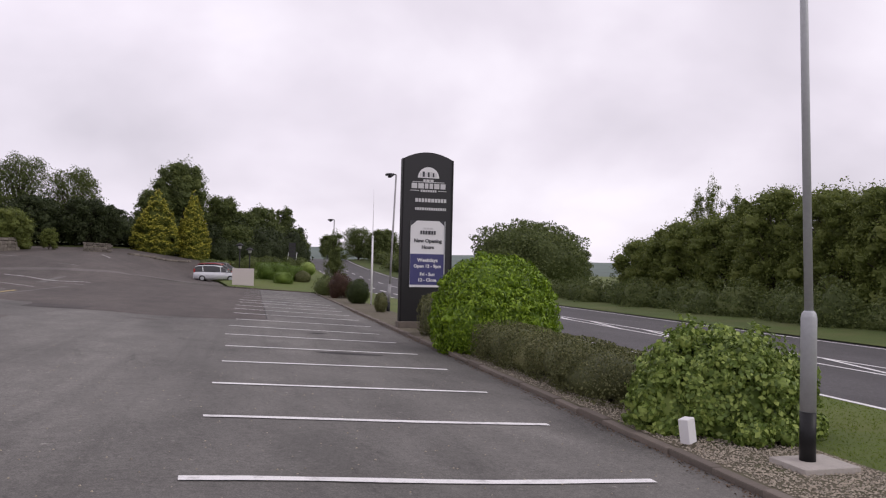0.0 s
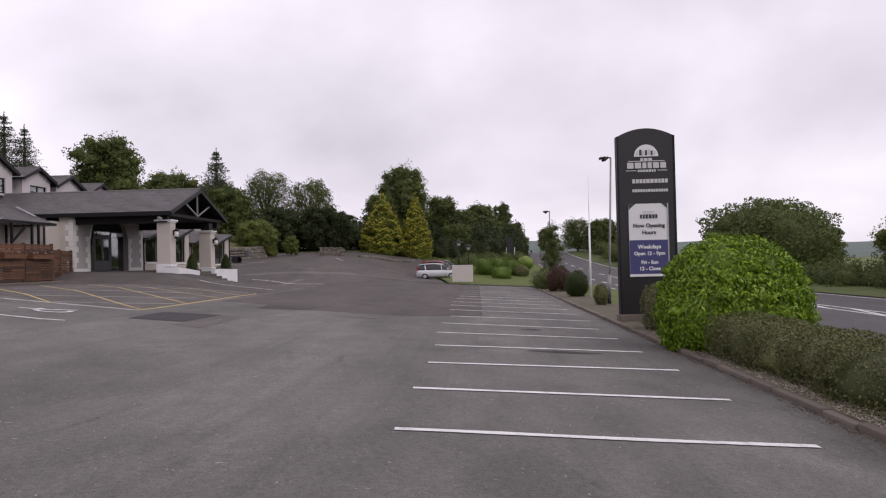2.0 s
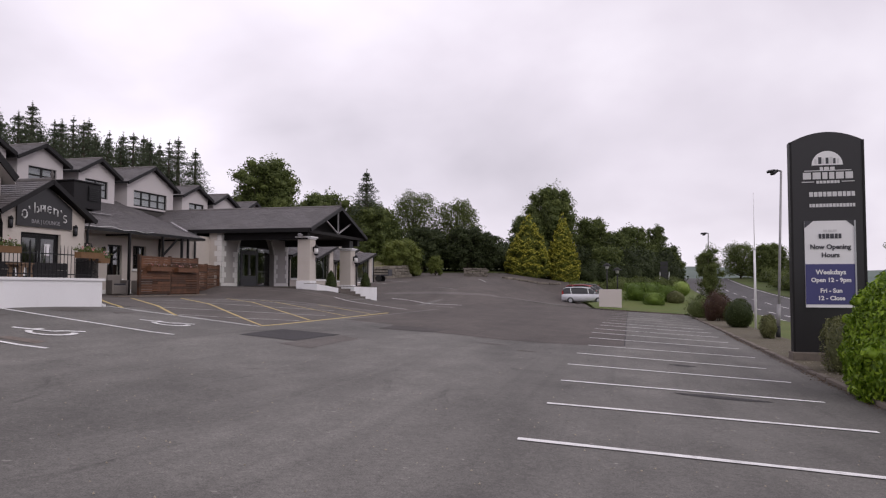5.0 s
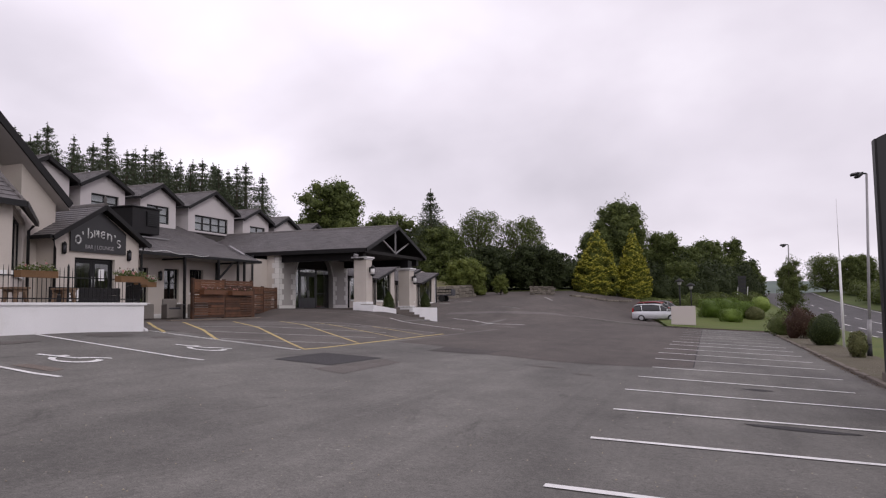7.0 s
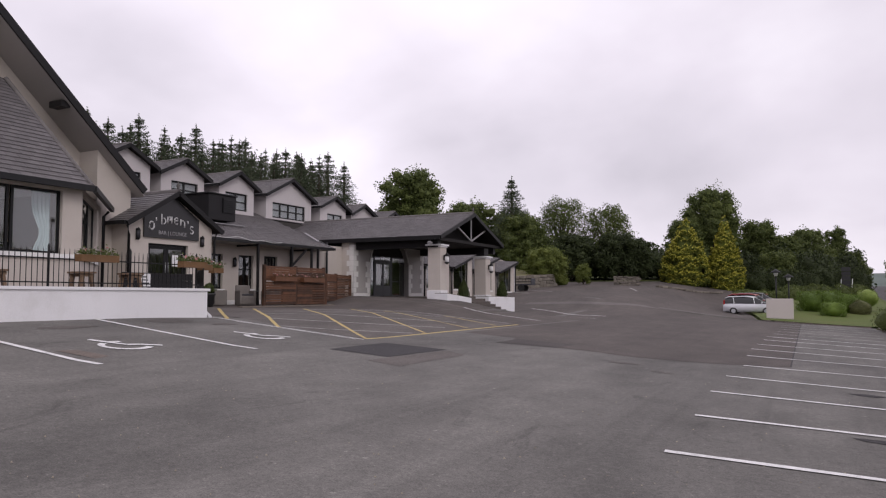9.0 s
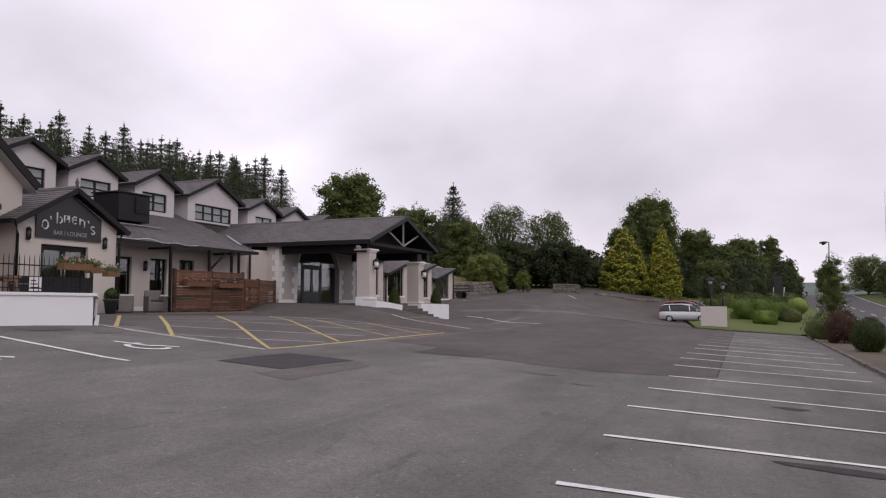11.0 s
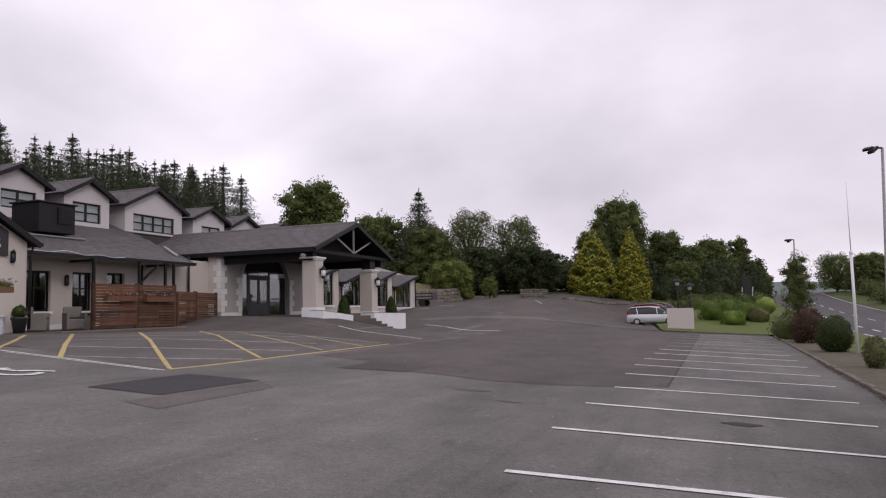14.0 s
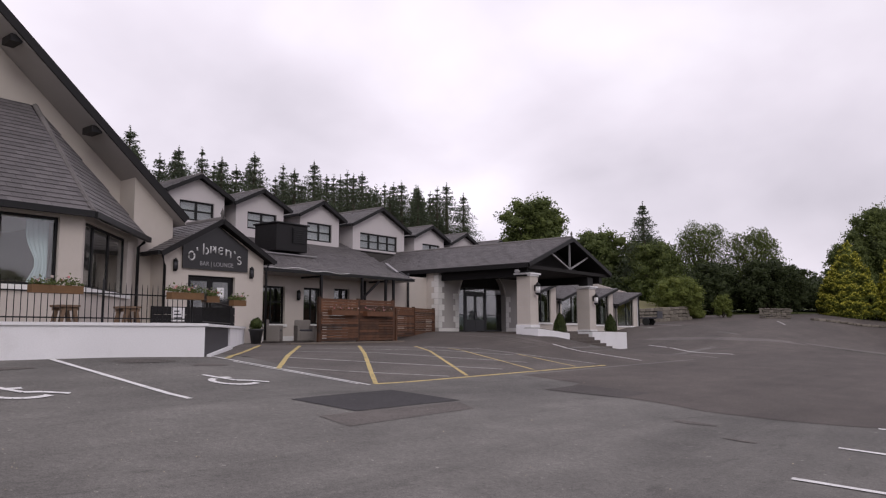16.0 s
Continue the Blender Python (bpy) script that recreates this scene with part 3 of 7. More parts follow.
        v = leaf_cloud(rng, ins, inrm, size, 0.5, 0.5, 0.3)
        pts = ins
    verts, faces = v.tolist(), cloud_faces(len(pts))
    # solid core in the same shade-darkened green
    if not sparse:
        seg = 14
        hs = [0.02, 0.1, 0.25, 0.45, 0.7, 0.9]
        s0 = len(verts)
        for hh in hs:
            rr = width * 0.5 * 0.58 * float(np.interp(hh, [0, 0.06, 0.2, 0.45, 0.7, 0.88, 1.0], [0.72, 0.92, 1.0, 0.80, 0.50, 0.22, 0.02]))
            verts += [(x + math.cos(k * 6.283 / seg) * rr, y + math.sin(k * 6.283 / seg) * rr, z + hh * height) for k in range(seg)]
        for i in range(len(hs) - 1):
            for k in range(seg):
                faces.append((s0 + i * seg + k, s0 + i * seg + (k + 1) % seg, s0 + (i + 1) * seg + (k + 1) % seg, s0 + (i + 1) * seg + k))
    part("trunk", bm, M_bark, e)
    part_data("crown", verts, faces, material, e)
    return e


def bush(name, clumps, leaves, size, material, label, seed, aspect=0.5, jitter=0.6, core=0.8, low=-0.9, amp=0.12, depth=0.15, category="shrub", group="", droop=0.2, power=None, stems=True):
    """A shrub: short woody stems and a leafy body."""
    rng = np.random.default_rng(seed)
    c0 = clumps[0][0]
    zb = ground_z(c0[0], c0[1])
    e = empty(name, (c0[0], c0[1], zb), label, category, group)
    if stems:
        bm = bmesh.new()
        for c, r in clumps:
            for k in range(3):
                a = k * 2.1 + c[0]
                gx, gy = c[0] + 0.15 * math.cos(a), c[1] + 0.15 * math.sin(a)
                tube(bm, [(gx, gy, ground_z(gx, gy) - 0.05), (gx + 0.3 * r[0] * math.cos(a), gy + 0.3 * r[1] * math.sin(a), c[2])], [0.03, 0.012], 6)
        part("stem", bm, M_bark, e)
    v, f = clumps_mesh(rng, clumps, leaves, size, aspect, jitter, droop, core, low, amp, depth, power)
    part_data("foliage", v, f, material, e)
    return e


def tufts(clumps, n, r0, r1, seed, low=-0.3):
    """Small shoots all over the outside of big clumps, to break their outline."""
    rng = np.random.default_rng(seed)
    made = []
    for c, r in clumps:
        for d in sphere_dirs(rng, n, low):
            k = rng.uniform(0.86, 1.02)
            q = rng.uniform(r0, r1)
            made.append(((c[0] + d[0] * r[0] * k, c[1] + d[1] * r[1] * k, c[2] + d[2] * r[2] * k), (q, q, q * 0.8)))
    return made


# ---------------------------------------------------------------- ground, car park, road
def span(a, b, step):
    n = max(1, int(round((b - a) / step)))
    return [a + (b - a) * i / n for i in range(n + 1)]


XS = [-2500, -1200, -600, -300, -150, -100] + span(-80, 60, 2.0) + [80, 120, 200, 400, 800, 1500, 2500]
YS = [-2500, -1200, -500, -200, -100, -60] + span(-40, 160, 2.0) + [180, 210, 260, 400, 700, 1200, 2500]
thing(sheet("ground", XS, YS, -0.16, M_grass), "rough green grass ground round the car park", "ground", kind="structure")


def lot_left(y):
    if y < 56:
        return -30.0
    if y < 74:
        return -30.0 - 6.0 * (y - 56) / 18
    return -36.0 + (y - 74) * 27.0 / 26


def lot_right(y):
    return 5.78 if y < 58.2 else (-1.6 - 0.12 * (y - 58.2))


lot_rows = span(-45, 58.19, 0.8) + [58.21] + span(59, 100, 0.9)
car_park = sheet("car_park", span(0, 1, 1 / 44), lot_rows, 0.0, M_asphalt, xl=lot_left, xr=lot_right)
thing(car_park, "worn grey asphalt car park with faint tyre marks", "car park", kind="structure")


def joint_y(x):
    """Where the newer asphalt begins."""
    return float(np.interp(x, [-30, -18.9, -17.6, -16.4, -12.8, -9.7, -9.45, -7.1, -6.9, -4.6, -3.0, -1.6, 1.15], [23.5, 22.0, 25.3, 27.7, 29.0, 30.0, 23.2, 23.0, 21.6, 20.95, 20.5, 20.5, 21.9])) + 0.06 * math.sin(x * 2.7)


verts, faces, NX, NY = [], [], 90, 84
for j in range(NY + 1):
    for i in range(NX + 1):
        y = 22 + 77.9 * j / NY
        x = lot_left(y) + 0.02 + (min(1.15, lot_right(y) - 0.02) - lot_left(y) - 0.02) * i / NX
        y = max(y, joint_y(x)) if j else joint_y(x)
        verts.append((x, y, ground_z(x, y) + 0.006))
for j in range(NY):
    for i in range(NX):
        q = j * (NX + 1) + i
        faces.append((q, q + 1, q + NX + 2, q + NX + 1))
newer = part_data("newer_asphalt", verts, faces, M_asphalt2, car_park, "darker brownish, newer asphalt", smooth=True)


def patch_on_lot(name, corners, material, label, dz=0.009):
    bm = bmesh.new()
    a, b, c, d = [Vector((*p, 0)) for p in corners]
    n = 10 if (a - c).length < 8 else 40
    grid = [[bm.verts.new((q.x, q.y, ground_z(q.x, q.y) + dz)) for q in [a.lerp(b, i / n).lerp(d.lerp(c, i / n), j / n) for i in range(n + 1)]] for j in range(n + 1)]
    for j in range(n):
        for i in range(n):
            bm.faces.new((grid[j][i], grid[j][i + 1], grid[j + 1][i + 1], grid[j + 1][i]))
    return part(name, bm, material, car_park, label)


patch_on_lot("repair_patch", ((-8.2, 13.82), (-6.8, 14.08), (-6.82, 17.08), (-8.58, 16.95)), M_patch, "dark square of patched asphalt")
patch_on_lot("repair_patch", ((-6.78, 13.2), (-5.94, 13.06), (-6.00, 16.42), (-6.72, 16.9)), M_apron, "older faded asphalt patch", 0.007)
patch_on_lot("repair_patch", ((-6.9, 20.6), (-5.1, 20.9), (-5.0, 22.6), (-6.9, 22.6)), M_patch2, "dark asphalt patch", 0.010)
patch_on_lot("worn_spot", ((-10.45, 8.62), (-9.55, 8.72), (-9.65, 9.10), (-10.4, 9.0)), M_rust, "reddish worn spot of asphalt", 0.008)
patch_on_lot("worn_strip", ((-17.5, 51.5), (-4.0, 61.2), (-4.0, 62.6), (-17.5, 53.4)), M_asphalt3, "paler worn strip of asphalt", 0.010)


def stain(x, y, rx, ry, seed, label="dark oil stain"):
    """A dark blot with a ragged edge."""
    rnd = random.Random(seed)
    bm = bmesh.new()
    n = 22
    r = [rnd.uniform(0.55, 1.0) for _ in range(n)]
    r = [(r[i - 1] + 2 * r[i] + r[(i + 1) % n]) / 4 for i in range(n)]
    rim = []
    for i in range(n):
        px_, py_ = x + rx * r[i] * math.cos(i * 6.2832 / n), y + ry * r[i] * math.sin(i * 6.2832 / n)
        rim.append(bm.verts.new((px_, py_, ground_z(px_, py_) + 0.008)))
    c = bm.verts.new((x, y, ground_z(x, y) + 0.008))
    for i in range(n):
        bm.faces.new((c, rim[i], rim[(i + 1) % n]))
    part("oil_stain", bm, M_patch if x > 0 else M_apron, car_park, label)


for k, (x, y, rx, ry) in enumerate(((2.95, 11.62, 1.0, 0.22), (2.65, 17.05, 0.42, 0.24), (-2.6, 18.6, 0.5, 0.2), (-1.4, 17.4, 0.35, 0.10))):
    stain(x, y, rx, ry, k)
for k, (x, y, rx, ry) in enumerate(((-13.3, 13.9, 0.35, 0.9), (-12.6, 15.1, 0.22, 0.6), (-12.9, 10.6, 0.25, 0.9))):
    stain(x, y, rx, ry, 40 + k, "dark damp stain")


patch_on_lot("entrance_apron", ((-19.0, 17.0), (-9.45, 17.3), (-9.45, 35.6), (-22.3, 35.6)), M_apron, "brownish older asphalt before the entrance", 0.004)

BAYS = ((0.30, 0.60), (3.29, 3.49), (6.16, 6.29), (9.03, 9.36), (11.97, 12.24), (15.06, 15.18), (18.12, 18.05), (21.2, 21.4), (24.7, 24.75), (27.9, 27.7), (30.8, 30.9), (34.1, 34.0), (36.9, 37.0), (40.0, 40.1), (43.1, 43.1), (46.2, 46.2), (49.3, 49.3), (52.4, 52.4), (55.5, 55.5))
for k, (ya, yb) in enumerate(BAYS):
    xa, xb = (0.02, 0.04, 0.0, 0.04, 0.0, -0.12, -0.12, 0.03, -0.12, -0.2, -0.18, -0.1, -0.12, 0.05)[min(k, 13)], (4.87, 4.86, 4.83, 4.89, 4.84, 4.84, 4.8, 5.05)[min(k, 7)]
    wide = 0.14 if k < 7 else 0.15 if k < 11 else 0.18
    cut = xb if k < 7 else 1.15
    ym = ya + (yb - ya) * (cut - xa) / (xb - xa)
    bm = bmesh.new()
    stripe(bm, (xa, ya), (cut, ym), wide)
    if k >= 7:
        stripe(bm, (cut, ym), (xb, yb), wide * 0.85)
    part("bay_line", bm, M_paint if k < 13 else M_paint_worn, car_park, "white parking bay line")

# hatched yellow keep-clear box before the entrance
def hatch_line(p, q, w, material, name="keep_clear_line", dz=0.012):
    bm = bmesh.new()
    stripe(bm, p, q, w, dz)
    part(name, bm, material, car_park)


hatch_line((-9.53, 17.4), (-9.58, 29.6), 0.11, M_yellow)
for p, q in (((-18.7, 21.3), (-13.6, 16.3)), ((-18.1, 22.6), (-11.9, 16.55)), ((-17.4, 24.9), (-9.62, 17.55)), ((-16.5, 27.1), (-9.72, 21.3)), ((-14.8, 27.1), (-9.8, 24.95)), ((-12.6, 28.5), (-9.8, 27.7))):
    hatch_line(p, q, 0.12, M_yellow)
for p, q in (((-12.1, 17.0), (-9.8, 20.6)), ((-13.7, 18.4), (-10.2, 23.8)), ((-15.5, 20.2), (-11.0, 26.5)), ((-16.6, 22.0), (-12.5, 28.0)), ((-17.0, 24.4), (-14.4, 28.6)), ((-16.3, 27.4), (-10.0, 29.6))):
    hatch_line(p, q, 0.09, M_paint_worn, "faded_line", 0.011)
for p, q, w, m in (((-14.0, 16.1), (-9.45, 17.18), 0.09, M_paint), ((-13.1, 16.12), (-9.6, 16.98), 0.06, M_paint), ((-9.03, 12.3), (-13.95, 12.1), 0.13, M_paint),
                   ((-8.95, 8.36), (-13.95, 8.3), 0.13, M_paint), ((-9.9, 33.6), (-14.0, 33.6), 0.13, M_paint), ((-9.7, 45.4), (-15.6, 48.3), 0.14, M_paint),
                   ((-9.2, 41.0), (-11.5, 41.8), 0.12, M_paint_worn), ((-8.9, 4.35), (-13.95, 4.3), 0.13, M_paint), ((-13.0, 71.0), (-14.6, 75.0), 0.16, M_paint_worn),
                   ((-20.0, 60.0), (-25.0, 62.5), 0.16, M_paint_worn), ((-19.0, 63.5), (-24.0, 66.0), 0.16, M_paint_worn)):
    hatch_line(p, q, w, m, "bay_line")


# sealed joint down the side of the newer asphalt
hatch_line((1.16, 22.0), (1.16, 58.0), 0.04, M_patch, "asphalt_joint", 0.010)


def wheelchair_mark(x, y, turn):
    """A worn painted wheelchair sign, its head towards -x: an open ring, a back, an arm and a leg."""
    bm = bmesh.new()
    c, s_ = math.cos(turn), math.sin(turn)
    to = lambda u, v: (x + u * c - v * s_, y + u * s_ + v * c)
    ring = [to(0.02 + 0.40 * math.cos(a), 0.02 + 0.48 * math.sin(a)) for a in [radians(-150 + k * 15) for k in range(14)]]
    for a, b in zip(ring, ring[1:]):
        stripe(bm, a, b, 0.14, 0.013, 1)
    for a, b in (((-0.80, -0.19), (-0.42, -0.05)), ((-0.42, -0.05), (-0.05, 0.10)), ((-0.42, -0.05), (-0.40, 0.22)), ((-0.05, 0.10), (0.02, 0.38)), ((0.02, 0.38), (0.28, 0.70))):
        stripe(bm, to(*a), to(*b), 0.13, 0.014, 1)
    part("disabled_bay_mark", bm, M_paint, car_park, "worn white painted wheelchair symbol")


wheelchair_mark(-10.5, 10.12, 0.0)
wheelchair_mark(-10.47, 14.22, 0.0)

# planting strip behind the kerb
bed = sheet("planting_strip", span(5.92, 7.75, 0.366), span(-40, 58.4, 0.9), 0.07, M_gravel)
thing(bed, "gravelly planting strip beside the car park", "planting bed", kind="structure")
rng = np.random.default_rng(5)
n = 15000
px = rng.uniform(5.95, 7.7, n)
py = rng.uniform(-1.5, 1, n) * 0 + rng.gamma(1.6, 4.0, n) - 2.0
keep = py < 26
px, py = px[keep], py[keep]
pc = np.array([(a, b, ground_z(a, b) + 0.08) for a, b in zip(px, py)])
pv, pf = [], []
for i, c in enumerate(pc):
    r = 0.007 + 0.016 * rng.random() ** 2
    a = rng.uniform(0, 3)
    b0 = len(pv)
    for t in range(4):
        pv.append((c[0] + r * math.cos(a + t * 1.57) * (0.7 + 0.5 * rng.random()), c[1] + r * math.sin(a + t * 1.57), c[2]))
    pv.append((c[0], c[1], c[2] + r * 0.8))
    pf += [(b0, b0 + 1, b0 + 4), (b0 + 1, b0 + 2, b0 + 4), (b0 + 2, b0 + 3, b0 + 4), (b0 + 3, b0, b0 + 4)]
thing(part_data("gravel", pv, pf, M_pebble, None, kind="stuff"), "pale brown gravel scattered over the planting bed", "gravel", kind="stuff")

verge = sheet("grass_verge", span(7.7, 11.35, 0.61), span(-60, 160, 2.0), 0.05, M_grass)
thing(verge, "mown grass verge beside the road", "grass verge", kind="structure")
lawn = sheet("lawn", span(0, 1, 0.1), span(58.45, 130, 1.6), 0.10, M_grass, xl=lambda y: lot_right(y) + 0.2, xr=lambda y: 7.75)
thing(lawn, "mown lawn with low clipped shrubs", "lawn", kind="structure")
road = sheet("road", span(11.3, 22.4, 1.0), [-300, -150, -80] + span(-60, 260, 3.0), -0.02, M_road)
thing(road, "dark asphalt two-lane road with white markings", "road", kind="structure")
far_verge = sheet("far_verge", span(21.85, 27, 1.0), [-300, -150, -80] + span(-60, 260, 3.0), 0.04, M_verge)
thing(far_verge, "rough grass verge on the far side of the road", "grass verge", kind="structure")


def road_line(p, q, w=0.14):
    bm = bmesh.new()
    stripe(bm, p, q, w, -0.008, max(1, int(math.dist(p, q) / 3)))
    part("road_line", bm, M_paint, road)


for k in range(22):
    y = -8 + k * 6
    road_line((11.75, y), (11.75, y + 3.6))
road_line((21.5, -60), (21.5, 200))
for k in range(20):
    road_line((16.6, 58 + k * 9), (16.6, 62 + k * 9))
road_line((15.3, -20), (16.3, 40)); road_line((17.3, -20), (16.7, 40))
for k in range(9):
    road_line((15.5 + k * 0.08, -8 + 5 * k), (17.1 - k * 0.05, -3.5 + 5 * k), 0.16)
for k in range(12):
    road_line((13.4, 44 + 7 * k), (13.4, 47 + 7 * k), 0.2)


# ---------------------------------------------------------------- building helpers
def face_x(x):
    """Front that looks towards +x: u runs along y, d outwards."""
    return lambda u, z, d=0.0: Vector((x + d, u, z))


def face_y(y):
    """Front that looks towards -y: u runs along x, d outwards."""
    return lambda u, z, d=0.0: Vector((u, y - d, z))


def face_cant(p, q):
    """Front between two plan points, looking to the right of the way from p to q."""
    p, q = Vector((*p, 0)), Vector((*q, 0))
    e = (q - p).normalized()
    nrm = Vector((e.y, -e.x, 0))
    return lambda u, z, d=0.0: p + e * u + nrm * d + Vector((0, 0, z))


def slab(bm, to, u0, u1, za, zb, zc, zd, d0, d1):
    """A block on a front: bottoms za, zb and tops zc, zd at u0 and u1, from depth d0 to d1."""
    a = [bm.verts.new(to(u, z, d)) for d in (d0, d1) for u, z in ((u0, za), (u1, zb), (u1, zd), (u0, zc))]
    for f in ((3, 2, 1, 0), (4, 5, 6, 7), (0, 1, 5, 4), (1, 2, 6, 5), (2, 3, 7, 6), (3, 0, 4, 7)):
        bm.faces.new([a[i] for i in f])
    return bm


def facade(to, zb, top, openings, thick=0.3):
    """A wall with openings (u0, u1, z0, z1) that go through it, under a top line of (u, z)."""
    bm = bmesh.new()
    us = sorted({u for u, _ in top} | {o for w in openings for o in w[:2]})
    us = [u for u in us if top[0][0] - 1e-6 <= u <= top[-1][0] + 1e-6]
    height = lambda u: float(np.interp(u, [p[0] for p in top], [p[1] for p in top]))
    for a, b in zip(us, us[1:]):
        if b - a < 1e-4:
            continue
        m = (a + b) / 2
        z = zb
        for _, _, z0, z1 in sorted((w for w in openings if w[0] < m < w[1]), key=lambda w: w[2]):
            if z0 > z + 1e-3:
                slab(bm, to, a, b, z, z, z0, z0, -thick, 0)
            z = z1
        slab(bm, to, a, b, z, z, height(a), height(b), -thick, 0)
    bmesh.ops.remove_doubles(bm, verts=bm.verts, dist=0.0005)
    return bm


def lattice(to, us, zs, solid, d0, d1):
    """One connected frame: the cells of a grid that are solid, given depth."""
    bm = bmesh.new()
    vs = {}

    def at(i, j, d):
        if (i, j, d) not in vs:
            vs[i, j, d] = bm.verts.new(to(us[i], zs[j], d))
        return vs[i, j, d]

    full = {(i, j) for i in range(len(us) - 1) for j in range(len(zs) - 1) if solid(i, j)}
    for i, j in full:
        q = [(i, j), (i + 1, j), (i + 1, j + 1), (i, j + 1)]
        bm.faces.new([at(a, b, d1) for a, b in q])
        bm.faces.new([at(a, b, d0) for a, b in q[::-1]])
        for k, n_ in enumerate(((i, j - 1), (i + 1, j), (i, j + 1), (i - 1, j))):
            if n_ not in full:
                a, b = q[k], q[(k + 1) % 4]
                bm.faces.new((at(*a, d1), at(*a, d0), at(*b, d0), at(*b, d1)))
    bmesh.ops.recalc_face_normals(bm, faces=bm.faces)
    return bm


def window(parent, to, u0, u1, z0, z1, cols=2, rows=2, sill=True, frame=0.07, back=0.12, label="black-framed window", name="window", mid=None, material=None):
    """A window set back in its opening: frame with bars, one pane each, sill."""
    d0, d1 = -back - 0.06, -back
    cu = [u0 + frame + (u1 - u0 - 2 * frame) * i / cols for i in range(cols + 1)]
    rz = [z0 + frame, *( [mid] if mid and rows == 2 else [z0 + frame + (z1 - z0 - 2 * frame) * i / rows for i in range(1, rows)]), z1 - frame]
    h = frame * 0.42
    us = [u0, cu[0]] + [k for u in cu[1:-1] for k in (u - h, u + h)] + [cu[-1], u1]
    zs = [z0, rz[0]] + [k for z in rz[1:-1] for k in (z - h, z + h)] + [rz[-1], z1]
    bm = lattice(to, us, zs, lambda i, j: i % 2 == 0 or j % 2 == 0, d0, d1)
    w = part(name, bm, material or M_frame, parent, label)
    for i in range(cols):
        for j in range(len(rz) - 1):
            pb = bmesh.new()
            slab(pb, to, cu[i] + h, cu[i + 1] - h, rz[j] + h * 0.9, rz[j] + h * 0.9, rz[j + 1] - h * 0.9, rz[j + 1] - h * 0.9, d0 + 0.02, d0 + 0.03)
            p = part("pane", pb, M_glass, w)
            p.visible_shadow = False
    if sill:
        sb = bmesh.new()
        slab(sb, to, u0 - 0.08, u1 + 0.08, z0 - 0.12, z0 - 0.12, z0 - 0.005, z0 - 0.005, -back, 0.07)
        part("sill", sb, M_sill, w, "white window sill")
    return w


def slates(origin, along, up, length, rise, clip=None, w=0.30, e=0.22, thick=0.02, seed=1):
    """Overlapping slates on a slope: corner lists, five faces each."""
    rng = random.Random(seed)
    O, U, V = Vector(origin), Vector(along).normalized(), Vector(up).normalized()
    N = U.cross(V)
    if N.z < 0:
        N = -N
    rows = int(rise / e)
    for r in range(rows + 1):
        off = (r % 2) * w / 2
        n = int(length / w) + 2
        for k in range(-1, n):
            u0, u1, v0, v1 = k * w + off, (k + 1) * w + off - 0.008, r * e, min(rise, (r + 1) * e + 0.03)
            u0, u1 = max(0, u0), min(length, u1)
            if u1 - u0 < 0.03 or v1 - v0 < 0.02:
                continue
            if clip and not clip((u0 + u1) / 2, (v0 + v1) / 2):
                continue
            j = rng.uniform(-0.004, 0.004)
            lo, hi = thick + 0.012 + j, 0.012
            yield [O + U * u + V * v + N * h for u, v, h in ((u0, v0, 0), (u1, v0, 0), (u1, v0, lo), (u0, v0, lo), (u1, v1, hi), (u0, v1, hi))]


SLATE_FACES = ((0, 1, 2, 3), (3, 2, 4, 5), (1, 4, 2), (0, 3, 5))


def slate_roof(parent, name="slate_covering", **k):
    verts, faces = [], []
    for c in slates(**k):
        faces += [tuple(i + len(verts) for i in f) for f in SLATE_FACES]
        verts += [tuple(v) for v in c]
    return part_data(name, verts, faces, M_slate, parent, "overlapping grey roof slates", "stuff")


def roof_slab(parent, pts, thick=0.10, name="roof", material=None):
    """A roof plane under its slates."""
    bm = bmesh.new()
    a, b, c = Vector(pts[0]), Vector(pts[1]), Vector(pts[2])
    nrm = (b - a).cross(c - a).normalized()
    if nrm.z < 0:
        nrm = -nrm
    poly(bm, pts, -nrm * thick)
    bmesh.ops.recalc_face_normals(bm, faces=bm.faces)
    return part(name, bm, material or M_soffit, parent, "slated roof plane")


def bars(parent, name, material, segs, label=""):
    for p, q, w, h in segs:
        part(name, beam(bmesh.new(), p, q, w, h), material, parent, label)


def wall_lamp(to, u, z):
    """A small black lantern on a wall."""
    c = to(u, z, 0.12)
    e = empty("wall_lantern", c, "small black wall lantern with a pale glass", "wall lamp", "wall lanterns")
    bm = bmesh.new()
    lathe(bm, c.x, c.y, [(0.03, c.z - 0.22), (0.07, c.z - 0.16), (0.085, c.z - 0.14)], 10)
    lathe(bm, c.x, c.y, [(0.09, c.z + 0.12), (0.06, c.z + 0.19), (0.015, c.z + 0.25)], 10)
    for k in range(4):
        a = k * math.pi / 2
        tube(bm, [(c.x + 0.08 * math.cos(a), c.y + 0.08 * math.sin(a), c.z - 0.15), (c.x + 0.085 * math.cos(a), c.y + 0.085 * math.sin(a), c.z + 0.13)], 0.01, 5)
    beam(bm, to(u, z, 0.0), c, 0.05, 0.42)
    part("cage", bm, M_iron, e)
    part("glass", lathe(bmesh.new(), c.x, c.y, [(0.06, c.z - 0.14), (0.07, c.z + 0.12)], 10), M_print_dark, e)
    return e


def pipe(parent, pts, r=0.045):
    return part("downpipe", tube(bmesh.new(), pts, r, 8), M_iron, parent, "black downpipe")


